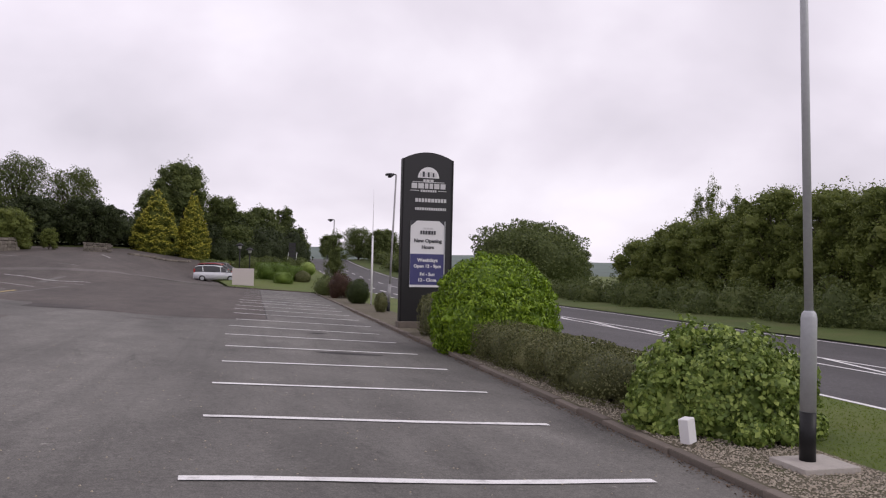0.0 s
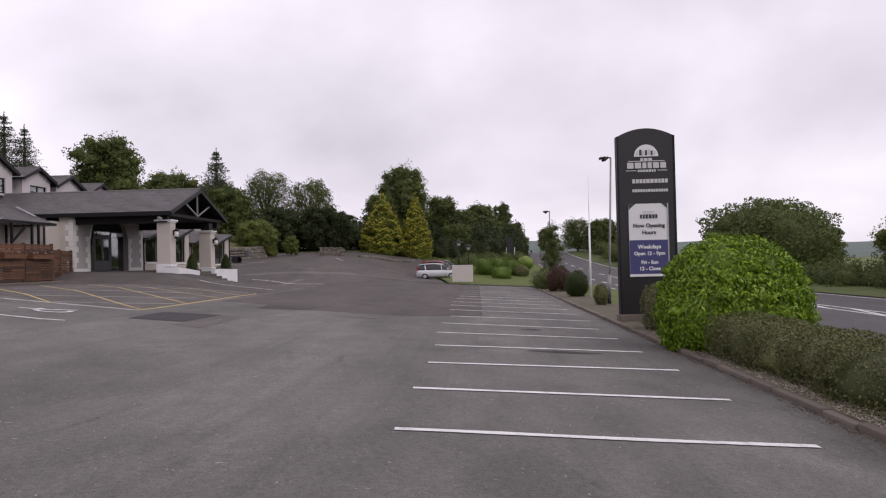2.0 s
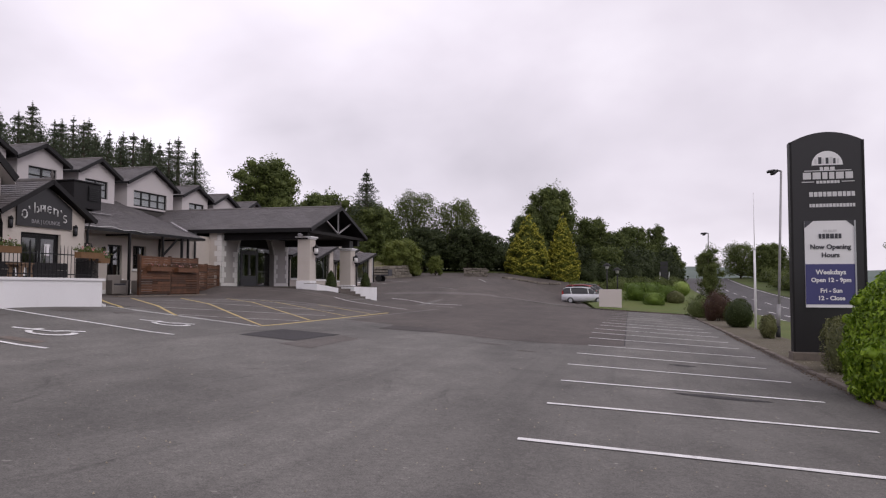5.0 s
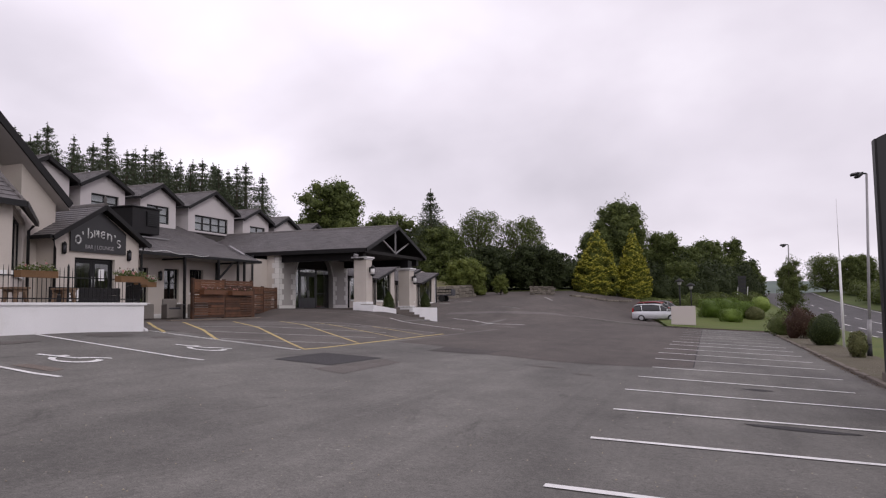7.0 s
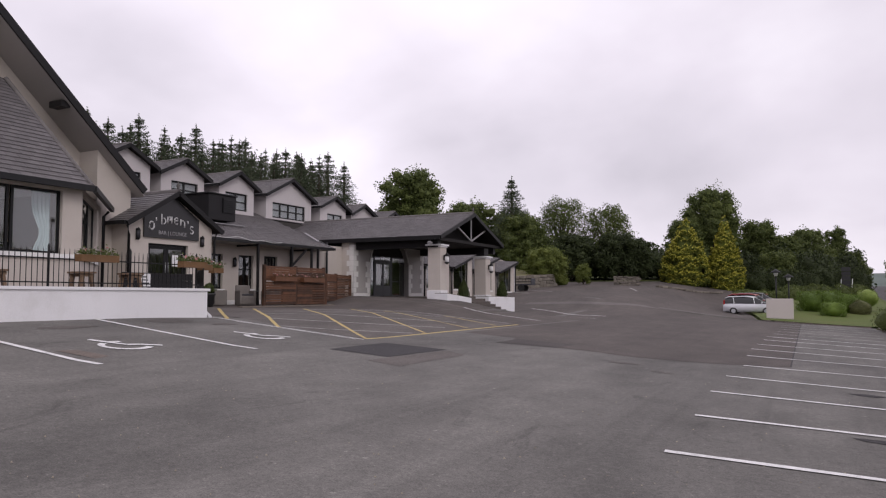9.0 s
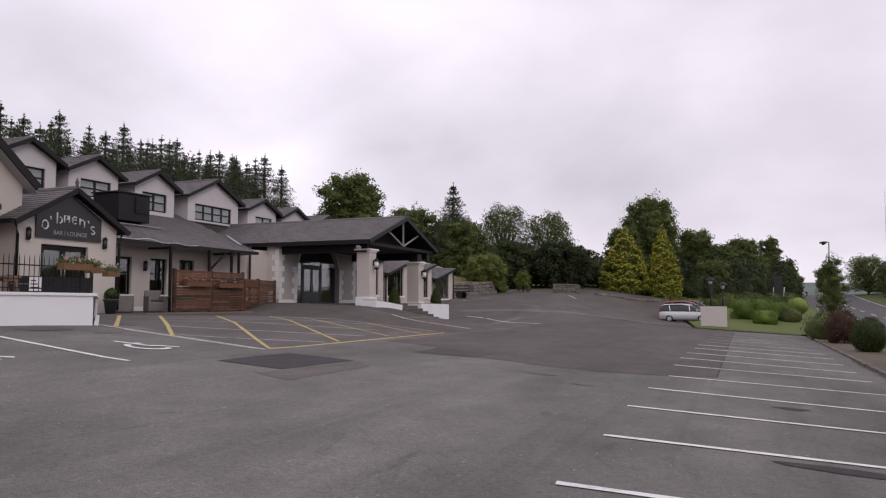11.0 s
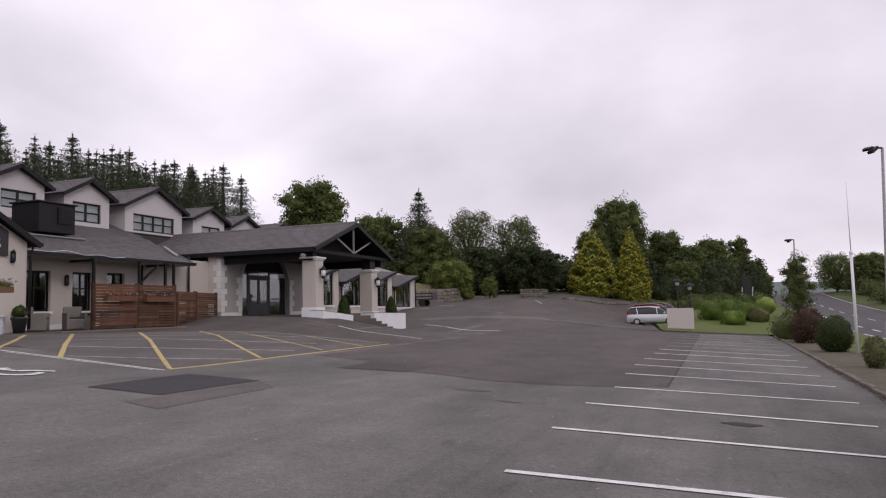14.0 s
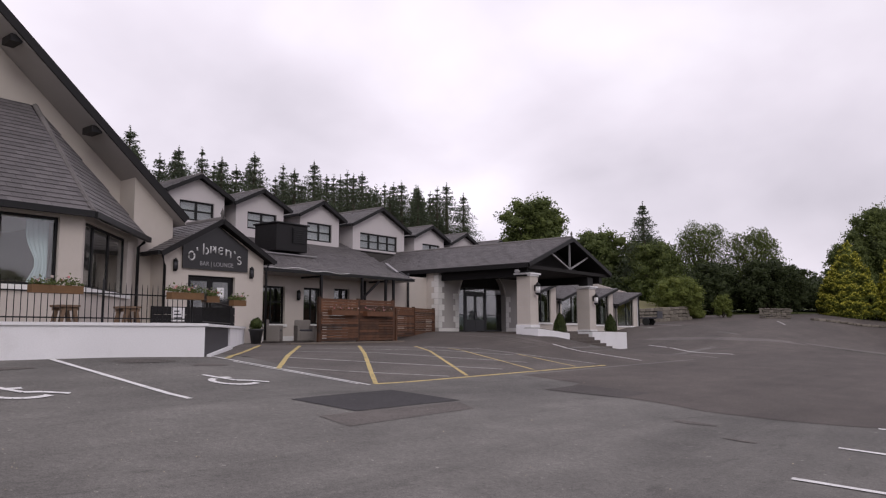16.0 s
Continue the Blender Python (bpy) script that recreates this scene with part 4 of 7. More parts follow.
def ridge(parent, p, q, n, r=0.13, material=None):
    """Half-round ridge tiles end to end."""
    p, q = Vector(p), Vector(q)
    for i in range(n):
        a, b = p.lerp(q, i / n), p.lerp(q, (i + 0.97) / n)
        d = (b - a).normalized()
        s = d.cross(Vector((0, 0, 1))).normalized()
        bm = bmesh.new()
        prof = [(-r, -r * 0.75), (-r * 0.72, 0.0), (0, r * 0.4), (r * 0.72, 0.0), (r, -r * 0.75)]
        ra = [bm.verts.new(a + s * x + Vector((0, 0, y + 0.03))) for x, y in prof]
        rb = [bm.verts.new(b + s * x + Vector((0, 0, y + 0.03))) for x, y in prof]
        for k in range(4):
            bm.faces.new((ra[k], ra[k + 1], rb[k + 1], rb[k]))
        bm.faces.new(ra[::-1]); bm.faces.new(rb)
        part("ridge_tile", bm, material or M_ridge, parent)


# ---------------------------------------------------------------- the inn: main range with dormers
inn = empty("inn_main_range", (-25, 30, 1.4), "cream rendered two-storey inn range with slate roof", "building")
front = face_x(-22.6)
OPEN_G = [(24.27, 25.62, 2.25, 3.86), (26.67, 27.70, 2.25, 3.87), (28.50, 29.50, 2.75, 3.90)]
part("wall", facade(front, 1.2, [(22.4, 4.75), (35.9, 4.75)], OPEN_G), M_render, inn)
for u0, u1, z0, z1 in OPEN_G:
    window(inn, front, u0, u1, z0, z1, 2, 2, mid=z0 + (z1 - z0) * 0.58)
part("plinth", slab(bmesh.new(), front, 22.4, 35.9, 1.2, 1.2, 1.72, 1.72, 0.003, 0.03), M_sill, inn, "white painted plinth")
# backing walls and floor, coloured dark in place of indoor shade
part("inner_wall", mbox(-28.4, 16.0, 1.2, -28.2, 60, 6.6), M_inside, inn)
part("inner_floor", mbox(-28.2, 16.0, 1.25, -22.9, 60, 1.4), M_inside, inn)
part("rear_wall", mbox(-40.3, 10, 1.2, -40.0, 62, 7.0), M_render, inn)
part("end_wall", poly(bmesh.new(), [(-40, 61.7, 1.2), (-23, 61.7, 1.2), (-23, 61.7, 5.0), (-28.6, 61.7, 6.7), (-34.2, 61.7, 9.1), (-40, 61.7, 6.6)], (0, 0.3, 0)), M_render, inn)

# long low roof in front of the dormers
EX, EZ0 = -21.3, 4.46
SL = Vector((-28.6 - EX, 0, 6.75 - EZ0))
roof_lo = roof_slab(inn, [(EX, 22.9, EZ0), (EX, 32.6, EZ0), (-28.7, 36.2, 6.78), (-28.7, 22.9, 6.78)], 0.12)
slate_roof(roof_lo, origin=(EX, 22.9, EZ0), along=(0, 1, 0), up=SL, length=13.2, rise=SL.length, clip=lambda u, v: u < 9.7 + v * 0.46, w=0.32, e=0.23)
roof_mid = roof_slab(inn, [(-28.5, 16.0, 6.70), (-28.5, 61.7, 6.70), (-34.2, 61.7, 9.1), (-34.2, 16.0, 9.1)], 0.14)
slate_roof(roof_mid, origin=(-28.5, 16.0, 6.71), along=(0, 1, 0), up=(-5.7, 0, 2.4), length=45.7, rise=6.15, w=0.4, e=0.28)
roof_slab(inn, [(-40.6, 16.0, 6.5), (-40.6, 61.7, 6.5), (-34.2, 61.7, 9.12), (-34.2, 16.0, 9.12)], 0.14)
roof_far = roof_slab(inn, [(-25.0, 44.0, 5.05), (-25.0, 61.7, 5.05), (-28.6, 61.7, 6.72), (-28.6, 44.0, 6.72)], 0.14)
ridge(roof_mid, (-34.2, 16.0, 9.14), (-34.2, 61.7, 9.14), 60)
bars(inn, "gutter", M_iron, [((EX + 0.08, 22.9, EZ0 - 0.05), (EX + 0.08, 32.6, EZ0 - 0.05), 0.13, 0.13), ((EX - 0.05, 32.62, EZ0 - 0.04), (-23.2, 33.5, 5.05), 0.08, 0.16)], "black gutter and edge board")
# pale rope of lights along the eave
bm = bmesh.new()
pts = [(EX + 0.17, 23.2 + i * 0.27, EZ0 + 0.005 + 0.03 * math.sin(i * 1.1) + 0.08 * math.exp(-((i - 6) / 3) ** 2)) for i in range(19)]
tube(bm, pts, 0.012, 6)
part("light_rope", bm, M_sill, inn, "loose pale rope light along the eave")
# flashing where the low roof meets the porch roof
bars(inn, "flashing", M_lead, [((-24.0, 33.6, 5.50), (-22.4, 32.7, 4.90), 0.14, 0.04), ((-24.6, 23.4, 5.56), (-22.4, 23.2, 4.86), 0.10, 0.05), ((-24.3, 24.6, 5.50), (-24.3, 28.9, 5.50), 0.16, 0.04)], "grey lead flashing")
for y in (26.45, 28.95, 30.55, 31.1):
    part("post", mbox(EX + 0.02, y - 0.05, 1.4, EX + 0.12, y + 0.05, EZ0 - 0.1), M_black, inn, "black timber post")
bars(inn, "brace", M_black, [((EX + 0.07, 28.97, 3.40), (EX + 0.07, 30.1, 4.25), 0.08, 0.08), ((EX, 30.8, 4.3), (-22.55, 30.8, 4.3), 0.08, 0.1), ((EX, 26.5, 4.3), (-22.55, 26.5, 4.3), 0.08, 0.1)], "black timber brace")
part("soffit", poly(bmesh.new(), [(EX, 22.95, EZ0 - 0.13), (EX, 32.5, EZ0 - 0.13), (-22.6, 32.5, EZ0 - 0.13), (-22.6, 22.95, EZ0 - 0.13)], (0, 0, 0.02)), M_render2, inn, "pale soffit boards")
pipe(inn, [(-22.45, 33.6, 4.9), (-22.45, 33.6, 1.7)], 0.06)
pipe(inn, [(-22.45, 30.4, 4.6), (-22.45, 30.4, 1.7)], 0.06)
for y in (26.3,):
    wall_lamp(front, y, 3.5)


def dormer(yc, half, apex, eave, w0, w1, z0, z1, cols):
    """A gabled dormer: front and cheeks, two roof planes, black verges, window."""
    x = -28.6
    hw = half - 0.32
    to = face_x(x)
    top = [(yc - hw, eave + 0.10), (yc, apex - 0.16), (yc + hw, eave + 0.10)]
    d = part("dormer", facade(to, 6.4, top, [(w0, w1, z0, z1)], 0.2), M_render3, inn, "gabled dormer with black verge boards")
    for s in (-1, 1):
        part("cheek", mbox(x - 5.0, yc + s * (hw - 0.08) - 0.08, 6.5, x - 0.2, yc + s * (hw - 0.08) + 0.08, eave + 0.05), M_render3, d)
    rise = (apex - eave) / half
    for s in (-1, 1):
        E0, E1 = Vector((x + 0.30, yc + s * half, eave)), Vector((x - 5.2, yc + s * half, eave))
        A0, A1 = Vector((x + 0.30, yc, apex)), Vector((x - 5.2, yc, apex))
        bm = bmesh.new()
        poly(bm, [E0, E1, A1, A0], (0, 0, -0.10))
        bmesh.ops.recalc_face_normals(bm, faces=bm.faces)
        part("roof", bm, M_soffit, d)
        slate_roof(d, origin=E0, along=(-1, 0, 0), up=A0 - E0, length=5.4, rise=(A0 - E0).length, w=0.34, e=0.25)
        part("verge", beam(bmesh.new(), E0 + Vector((0.02, 0, -0.07)), A0 + Vector((0.02, 0, -0.07)), 0.07, 0.19), M_black, d, "black verge board")
        part("gutter", beam(bmesh.new(), E0 + Vector((0, s * 0.05, -0.05)), E1 + Vector((0, s * 0.05, -0.05)), 0.10, 0.12), M_iron, d)
    ridge(d, (x + 0.3, yc, apex + 0.02), (x - 5.0, yc, apex + 0.02), 9, 0.11)
    # bars and panes of the window stay on the dormer's own level
    f, back = 0.09, 0.08
    zm = (z0 + z1) / 2
    mids = [w0 + (w1 - w0) * i / cols for i in range(1, cols)]
    bm = lattice(to, [w0, w0 + f] + [k for u in mids for k in (u - 0.06, u + 0.06)] + [w1 - f, w1], [z0, z0 + f, zm - 0.04, zm + 0.04, z1 - f, z1], lambda i, j: i % 2 == 0 or j % 2 == 0, -back - 0.06, -back)
    part("window_frame", bm, M_frame, d, "black window frame")
    for i in range(cols):
        a, b = w0 + (w1 - w0) * i / cols, w0 + (w1 - w0) * (i + 1) / cols
        for c, e in ((z0 + f, zm - 0.04), (zm + 0.04, z1 - f)):
            p = part("pane", slab(bmesh.new(), to, a + 0.062, b - 0.062, c, c, e, e, -back - 0.04, -back - 0.03), M_glass, d)
            p.visible_shadow = False
    # added sheet whose pale colour stands in for sky reflected in the panes
    part("blind", mbox(x - 0.30, w0 - 0.05, z0 - 0.05, x - 0.28, w1 + 0.05, z1 + 0.05), M_pane_backing, d, "pale sheet behind the glass in place of sky reflection")
    return d


dormer(25.1, 1.85, 9.50, 8.55, 24.15, 26.05, 7.25, 8.2, 2)
dormer(28.87, 1.85, 9.34, 8.42, 28.05, 29.95, 7.22, 8.11, 2)
dormer(33.05, 1.80, 9.28, 8.34, 32.10, 33.96, 6.98, 8.02, 2)
dormer(38.0, 2.65, 9.54, 8.26, 36.30, 39.65, 6.88, 7.87, 4)
dormer(42.93, 1.90, 8.95, 8.10, 42.20, 44.05, 6.85, 7.72, 2)
dormer(46.80, 1.90, 8.82, 7.95, 45.9, 47.7, 6.85, 7.55, 2)
dormer(51.2, 1.90, 8.72, 7.85, 50.3, 52.1, 6.85, 7.5, 2)

# dark roof plant box on the low roof
pb = empty("roof_vent_box", (-25.0, 28.0, 5.9), "black metal ventilation box standing on the roof", "vent box")
part("casing", mbox(-26.2, 26.7, 5.7, -24.6, 28.6, 6.98, bevel=0.03), M_black, pb)
part("lid", mbox(-26.28, 26.62, 6.98, -24.52, 28.68, 7.05, bevel=0.02), M_iron, pb)
part("grille", mbox(-24.6, 27.65, 6.1, -24.56, 28.45, 6.85), M_frame, pb, "black louvred grille")
for k in range(7):
    part("slat", beam(bmesh.new(), (-24.54, 27.68, 6.16 + k * 0.1), (-24.54, 28.42, 6.16 + k * 0.1), 0.02, 0.05), M_iron, pb)

# ---------------------------------------------------------------- bar entrance block
bar = empty("bar_entrance_block", (-21.5, 20.9, 1.4), "cream gabled bar entrance with slate roof", "building")
bf = face_x(-20.75)
part("wall", facade(bf, 1.3, [(18.75, 4.70), (20.87, 5.86), (22.98, 4.70)], [(19.70, 21.68, 1.95, 3.95)]), M_render, bar)
for y in (18.9, 22.83):
    part("side_wall", mbox(-24.5, y - 0.15, 1.3, -21.05, y + 0.15, 4.7), M_render, bar)
# backing behind the door glass, indoor shade in its colour
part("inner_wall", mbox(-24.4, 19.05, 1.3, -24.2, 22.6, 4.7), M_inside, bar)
for s in (-1, 1):
    E0, A0 = Vector((-20.45, 20.87 + s * 2.42, 4.66)), Vector((-20.45, 20.87, 6.05))
    dv = Vector((-5.8, 0, 0))
    bm = bmesh.new(); poly(bm, [E0, E0 + dv, A0 + dv, A0], (0, 0, -0.1)); bmesh.ops.recalc_face_normals(bm, faces=bm.faces)
    r = part("roof", bm, M_soffit, bar)
    slate_roof(r, origin=E0, along=(-1, 0, 0), up=A0 - E0, length=5.8, rise=(A0 - E0).length, w=0.3, e=0.22)
    part("verge", beam(bmesh.new(), E0 + Vector((0.03, 0, -0.08)), A0 + Vector((0.03, 0, -0.08)), 0.07, 0.18), M_black, bar, "black verge board")
    part("gutter", beam(bmesh.new(), E0 + Vector((0, s * 0.06, -0.03)), E0 + dv + Vector((0, s * 0.06, -0.03)), 0.12, 0.13), M_iron, bar)
ridge(bar, (-20.45, 20.87, 6.07), (-26.2, 20.87, 6.07), 12)
part("finial", lathe(bmesh.new(), -20.5, 20.87, [(0.07, 6.08), (0.05, 6.2), (0.08, 6.26), (0.03, 6.38), (0.01, 6.46)], 8), M_ridge, bar, "small ridge finial")
pipe(bar, [(-20.6, 18.6, 4.55), (-20.66, 18.72, 4.2), (-20.66, 18.72, 2.0)], 0.05)
pipe(bar, [(-20.6, 23.1, 4.55), (-20.66, 23.05, 4.2), (-20.66, 23.05, 1.6)], 0.05)
wall_lamp(bf, 19.12, 4.25); wall_lamp(bf, 22.35, 4.15)

sgn = empty("bar_sign", (-20.7, 20.8, 4.2), "black five-sided fascia sign with pale curved lettering", "sign")
part("board", poly(bmesh.new(), [bf(19.41, 4.17, 0.03), bf(22.17, 4.17, 0.03), bf(22.17, 5.02, 0.03), bf(20.87, 5.80, 0.03), bf(19.41, 5.00, 0.03)], (0.06, 0, 0)), M_signblack, sgn)
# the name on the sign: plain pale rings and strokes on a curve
def sign_stroke(pts, r=0.028):
    part("name_stroke", tube(bmesh.new(), [bf(u, z, 0.095) for u, z in pts], r, 6), M_print, sgn)


arc = lambda u: 4.90 - 0.30 * ((u - 20.74) / 1.0) ** 2
ring_ = lambda u, z, ru, rz, a0=0, a1=360: [(u + ru * math.cos(radians(a)), z + rz * math.sin(radians(a))) for a in range(a0, a1 + 1, 30)]
sign_stroke(ring_(19.74, arc(19.74) + 0.02, 0.12, 0.15), 0.034)
sign_stroke([(19.97, arc(19.97) + 0.10), (19.95, arc(19.97) + 0.22)])
for u, h in ((20.22, 0.40), (20.52, 0.26), (20.72, 0.26), (21.18, 0.26), (21.38, 0.24)):
    sign_stroke([(u, arc(u) - 0.12), (u, arc(u) - 0.12 + h)])
sign_stroke(ring_(20.32, arc(20.32) - 0.01, 0.10, 0.11, -90, 90)); sign_stroke(ring_(20.60, arc(20.6) + 0.06, 0.07, 0.07, -90, 90))
sign_stroke(ring_(20.95, arc(20.95) + 0.0, 0.10, 0.13, 40, 320)); sign_stroke([(20.88, arc(20.95)), (21.04, arc(20.95) + 0.02)], 0.02)
sign_stroke(ring_(21.28, arc(21.28) + 0.03, 0.10, 0.09, 0, 180)); sign_stroke([(21.58, arc(21.58) + 0.14), (21.54, arc(21.58) + 0.24)])
sign_stroke(ring_(21.76, arc(21.76) + 0.07, 0.08, 0.07, 30, 270)); sign_stroke(ring_(21.77, arc(21.77) - 0.07, 0.08, 0.07, -150, 90))


def lettering(text, parent, m, size, material, name="lettering", label="", bold=0.0):
    """Raised letters, with the built-in font, at the pose m."""
    cu = bpy.data.curves.new(name, "FONT")
    cu.body, cu.size, cu.align_x, cu.align_y, cu.extrude, cu.offset = text, size, "CENTER", "CENTER", 0.004, bold
    cu.resolution_u = 3
    tmp = bpy.data.objects.new(name, cu)
    me = bpy.data.meshes.new_from_object(tmp)
    bpy.data.objects.remove(tmp)
    me.transform(m)
    me.materials.clear(); me.materials.append(material)
    ob = new(name, me)
    ob.parent = parent
    ob.matrix_parent_inverse = world_of(parent).inverted()
    return tagged(ob, label, kind="stuff")


FACE_PX = lambda y, z, x: Matrix.Translation((x, y, z)) @ Matrix(((0, 0, 1, 0), (1, 0, 0, 0), (0, 1, 0, 0), (0, 0, 0, 1)))
FACE_MY = lambda x, z, y: Matrix.Translation((x, y, z)) @ Matrix(((1, 0, 0, 0), (0, 0, -1, 0), (0, 1, 0, 0), (0, 0, 0, 1)))
lettering("BAR | LOUNGE", sgn, FACE_PX(20.80, 4.37, -20.655), 0.215, M_lead)


def door_pair(parent, to, u0, u1, z0, z1, back=0.12, solid=0.42, material=None):
    """Two door leaves with glass above and a panel below, in one frame."""
    bm = bmesh.new()
    for a, b, c, e in ((u0, u0 + 0.08, z0, z1), (u1 - 0.08, u1, z0, z1), (u0 + 0.08, u1 - 0.08, z1 - 0.08, z1)):
        slab(bm, to, a, b, c, c, e, e, -back - 0.08, -back)
    material = material or M_frame
    d = part("door", bm, material, parent, "dark double door with glazed upper halves")
    m = (u0 + u1) / 2
    zs = z0 + (z1 - z0) * solid
    for a, b in ((u0 + 0.08, m - 0.005), (m + 0.005, u1 - 0.08)):
        lb = bmesh.new()
        for p, q, c, e in ((a, b, z0 + 0.01, zs), (a, b, z1 - 0.20, z1 - 0.085), (a, a + 0.11, zs, z1 - 0.2), (b - 0.11, b, zs, z1 - 0.2)):
            slab(lb, to, p, q, c, c, e, e, -back - 0.06, -back - 0.015)
        part("leaf", lb, material, d)
        g = part("pane", slab(bmesh.new(), to, a + 0.11, b - 0.11, zs, zs, z1 - 0.2, z1 - 0.2, -back - 0.04, -back - 0.03), M_glass, d)
        g.visible_shadow = False
        hu = m + (-0.07 if a < m - 0.1 else 0.07)
        part("handle", tube(bmesh.new(), [to(hu, zs + 0.05, -back + 0.03), to(hu, zs + 0.45, -back + 0.03)], 0.015, 6), M_steel, d, "steel pull handle")
    return d


door_pair(bar, bf, 19.70, 21.68, 1.95, 3.95)
part("notice", slab(bmesh.new(), bf, 20.98, 21.28, 3.1, 3.1, 3.55, 3.55, -0.128, -0.12), M_signwhite, bar, "white paper notice on the door glass")

# ---------------------------------------------------------------- gable wing with the bay window
wing = empty("gable_wing", (-23, 12, 1.4), "tall cream gable wing with black verges", "building")
GA, GS = 12.0, 0.882
gz = lambda y: 5.98 + GS * (19.9 - y) if y >= GA else 5.98 + GS * (19.9 - GA) - GS * (GA - y)
part("pier", facade(face_x(-21.6), 1.3, [(18.05, gz(18.05) - 0.3), (19.55, gz(19.55) - 0.3)], [], 1.6), M_render, wing)
part("wall", facade(face_x(-22.6), 1.3, [(4.4, gz(4.4) - 0.3), (GA, gz(GA) - 0.3), (18.05, gz(18.05) - 0.3)], [], 0.3), M_render, wing)
part("side_wall", mbox(-40, 19.25, 1.3, -23.2, 19.55, gz(19.5) - 0.35), M_render, wing)
for s in (1, -1):
    ye = GA + s * 7.8
    E0, A0 = Vector((-21.15, ye, gz(GA) - GS * 7.8)), Vector((-21.15, GA, gz(GA)))
    dv = Vector((-19, 0, 0))
    bm = bmesh.new(); poly(bm, [E0, E0 + dv, A0 + dv, A0], (0, 0, -0.14)); bmesh.ops.recalc_face_normals(bm, faces=bm.faces)
    r = part("roof", bm, M_soffit, wing)
    slate_roof(r, origin=E0, along=(-1, 0, 0), up=A0 - E0, length=19, rise=(A0 - E0).length, w=0.42, e=0.3)
    part("verge", beam(bmesh.new(), E0 + Vector((0.04, 0, -0.12)), A0 + Vector((0.04, 0, -0.12)), 0.08, 0.26), M_black, wing, "black verge board")
    bm = bmesh.new()
    poly(bm, [E0 + Vector((0, 0, -0.31)), A0 + Vector((0, 0, -0.31)), A0 + Vector((-1.45, 0, -0.31)), E0 + Vector((-1.45, 0, -0.31))], (0, 0, 0.06))
    part("soffit", bm, M_render2, wing, "pale boarded soffit")
for y in (16.45, 13.85, 11.25):
    part("purlin_end", mbox(-21.9, y - 0.17, gz(y) - 0.52, -21.25, y + 0.17, gz(y) - 0.30), M_black, wing, "black purlin end")

bay = empty("bay_window_block", (-19, 12, 1.9), "canted bay window block with hipped slate roof", "bay window")
BX = -17.55
bfr, bca = face_x(BX), face_cant((BX, 14.4), (-21.6, 18.25))
CL = math.dist((BX, 14.4), (-21.6, 18.25))
front_w = [(12.32, 13.78, 3.15, 4.98), (10.80, 12.26, 3.15, 4.98), (9.28, 10.74, 3.15, 4.98), (7.76, 9.22, 3.15, 4.98)]
part("wall", facade(bfr, 1.3, [(5.0, 5.15), (14.4, 5.15)], [(7.76, 13.78, 3.15, 4.98)]), M_render, bay)
# the canted side faces the car park: mirror the front so that it looks outwards
bco = lambda u, z, d=0.0: bca(u, z, -d) if (bca(0, 0, 1) - bca(0, 0, 0)).x < 0 else bca(u, z, d)
side_w = [(0.16, 1.20, 3.15, 4.98), (1.20, 2.69, 3.15, 4.98), (2.69, 4.32, 3.15, 4.98)]
part("wall", facade(bco, 1.3, [(0, 5.15), (CL, 5.15)], [(0.16, 4.32, 3.15, 4.98)]), M_render, bay)
for w in front_w:
    window(bay, bfr, *w, 1, 1, sill=False)
for w in side_w:
    window(bay, bco, *w, 1, 1, sill=False)
part("sill", slab(bmesh.new(), bfr, 7.6, 14.2, 3.02, 3.02, 3.15, 3.15, -0.1, 0.09), M_sill, bay, "white sill")
part("sill", slab(bmesh.new(), bco, 0.05, 4.5, 3.02, 3.02, 3.15, 3.15, -0.1, 0.09), M_sill, bay, "white sill")
part("floor", mbox(-22.3, 5.2, 1.9, -17.7, 14.2, 2.1), M_bench, bay)
part("ceiling_inside", mbox(-22.3, 5.2, 5.02, -17.65, 14.3, 5.1), M_white, bay)
# roof of the bay
EZ = 5.18
P0, P1, P2 = Vector((BX + 0.30, 3.0, EZ)), Vector((BX + 0.30, 14.5, EZ)), Vector((-21.35, 18.45, EZ))
T0, T1 = Vector((-22.0, 3.0, 9.15)), Vector((-22.0, 14.8, 9.15))
for pts in ([P0, P1, T1, T0], [P1, P2, T1]):
    bm = bmesh.new(); poly(bm, pts, (0, 0, -0.12)); bmesh.ops.recalc_face_normals(bm, faces=bm.faces)
    part("roof", bm, M_soffit, bay)
up1 = T0 - P0
pieces = list(slates(P0, (0, 1, 0), up1, 11.62, up1.length, lambda u, v: u < 11.6 + v * 0.03, 0.36, 0.235))
near = [c for c in pieces if c[0].y > 10.6][:300]
keep_ids = {id(c) for c in near}
roof_front = [o for o in bay.children if o.name.startswith("roof")][0]
shared = None
for c in near:
    if shared is None or abs((c[1] - c[0]).length - 0.352) > 0.004 or abs((c[5] - c[3]).length - shared_rise) > 0.02:
        me = bpy.data.meshes.new("slate")
        me.from_pydata([tuple(v - c[0]) for v in c], [], SLATE_FACES)
        me.materials.append(M_slate_each)
        if shared is None and abs((c[1] - c[0]).length - 0.352) < 0.004:
            shared, shared_rise = me, (c[5] - c[3]).length
    else:
        me = shared
    ob = new("slate", me)
    ob.parent = roof_front
    ob.location = c[0]
verts, faces = [], []
for c in pieces:
    if id(c) not in keep_ids:
        faces += [tuple(i + len(verts) for i in f) for f in SLATE_FACES]
        verts += [tuple(v) for v in c]
E2, L2 = (P2 - P1).normalized(), (P2 - P1).length
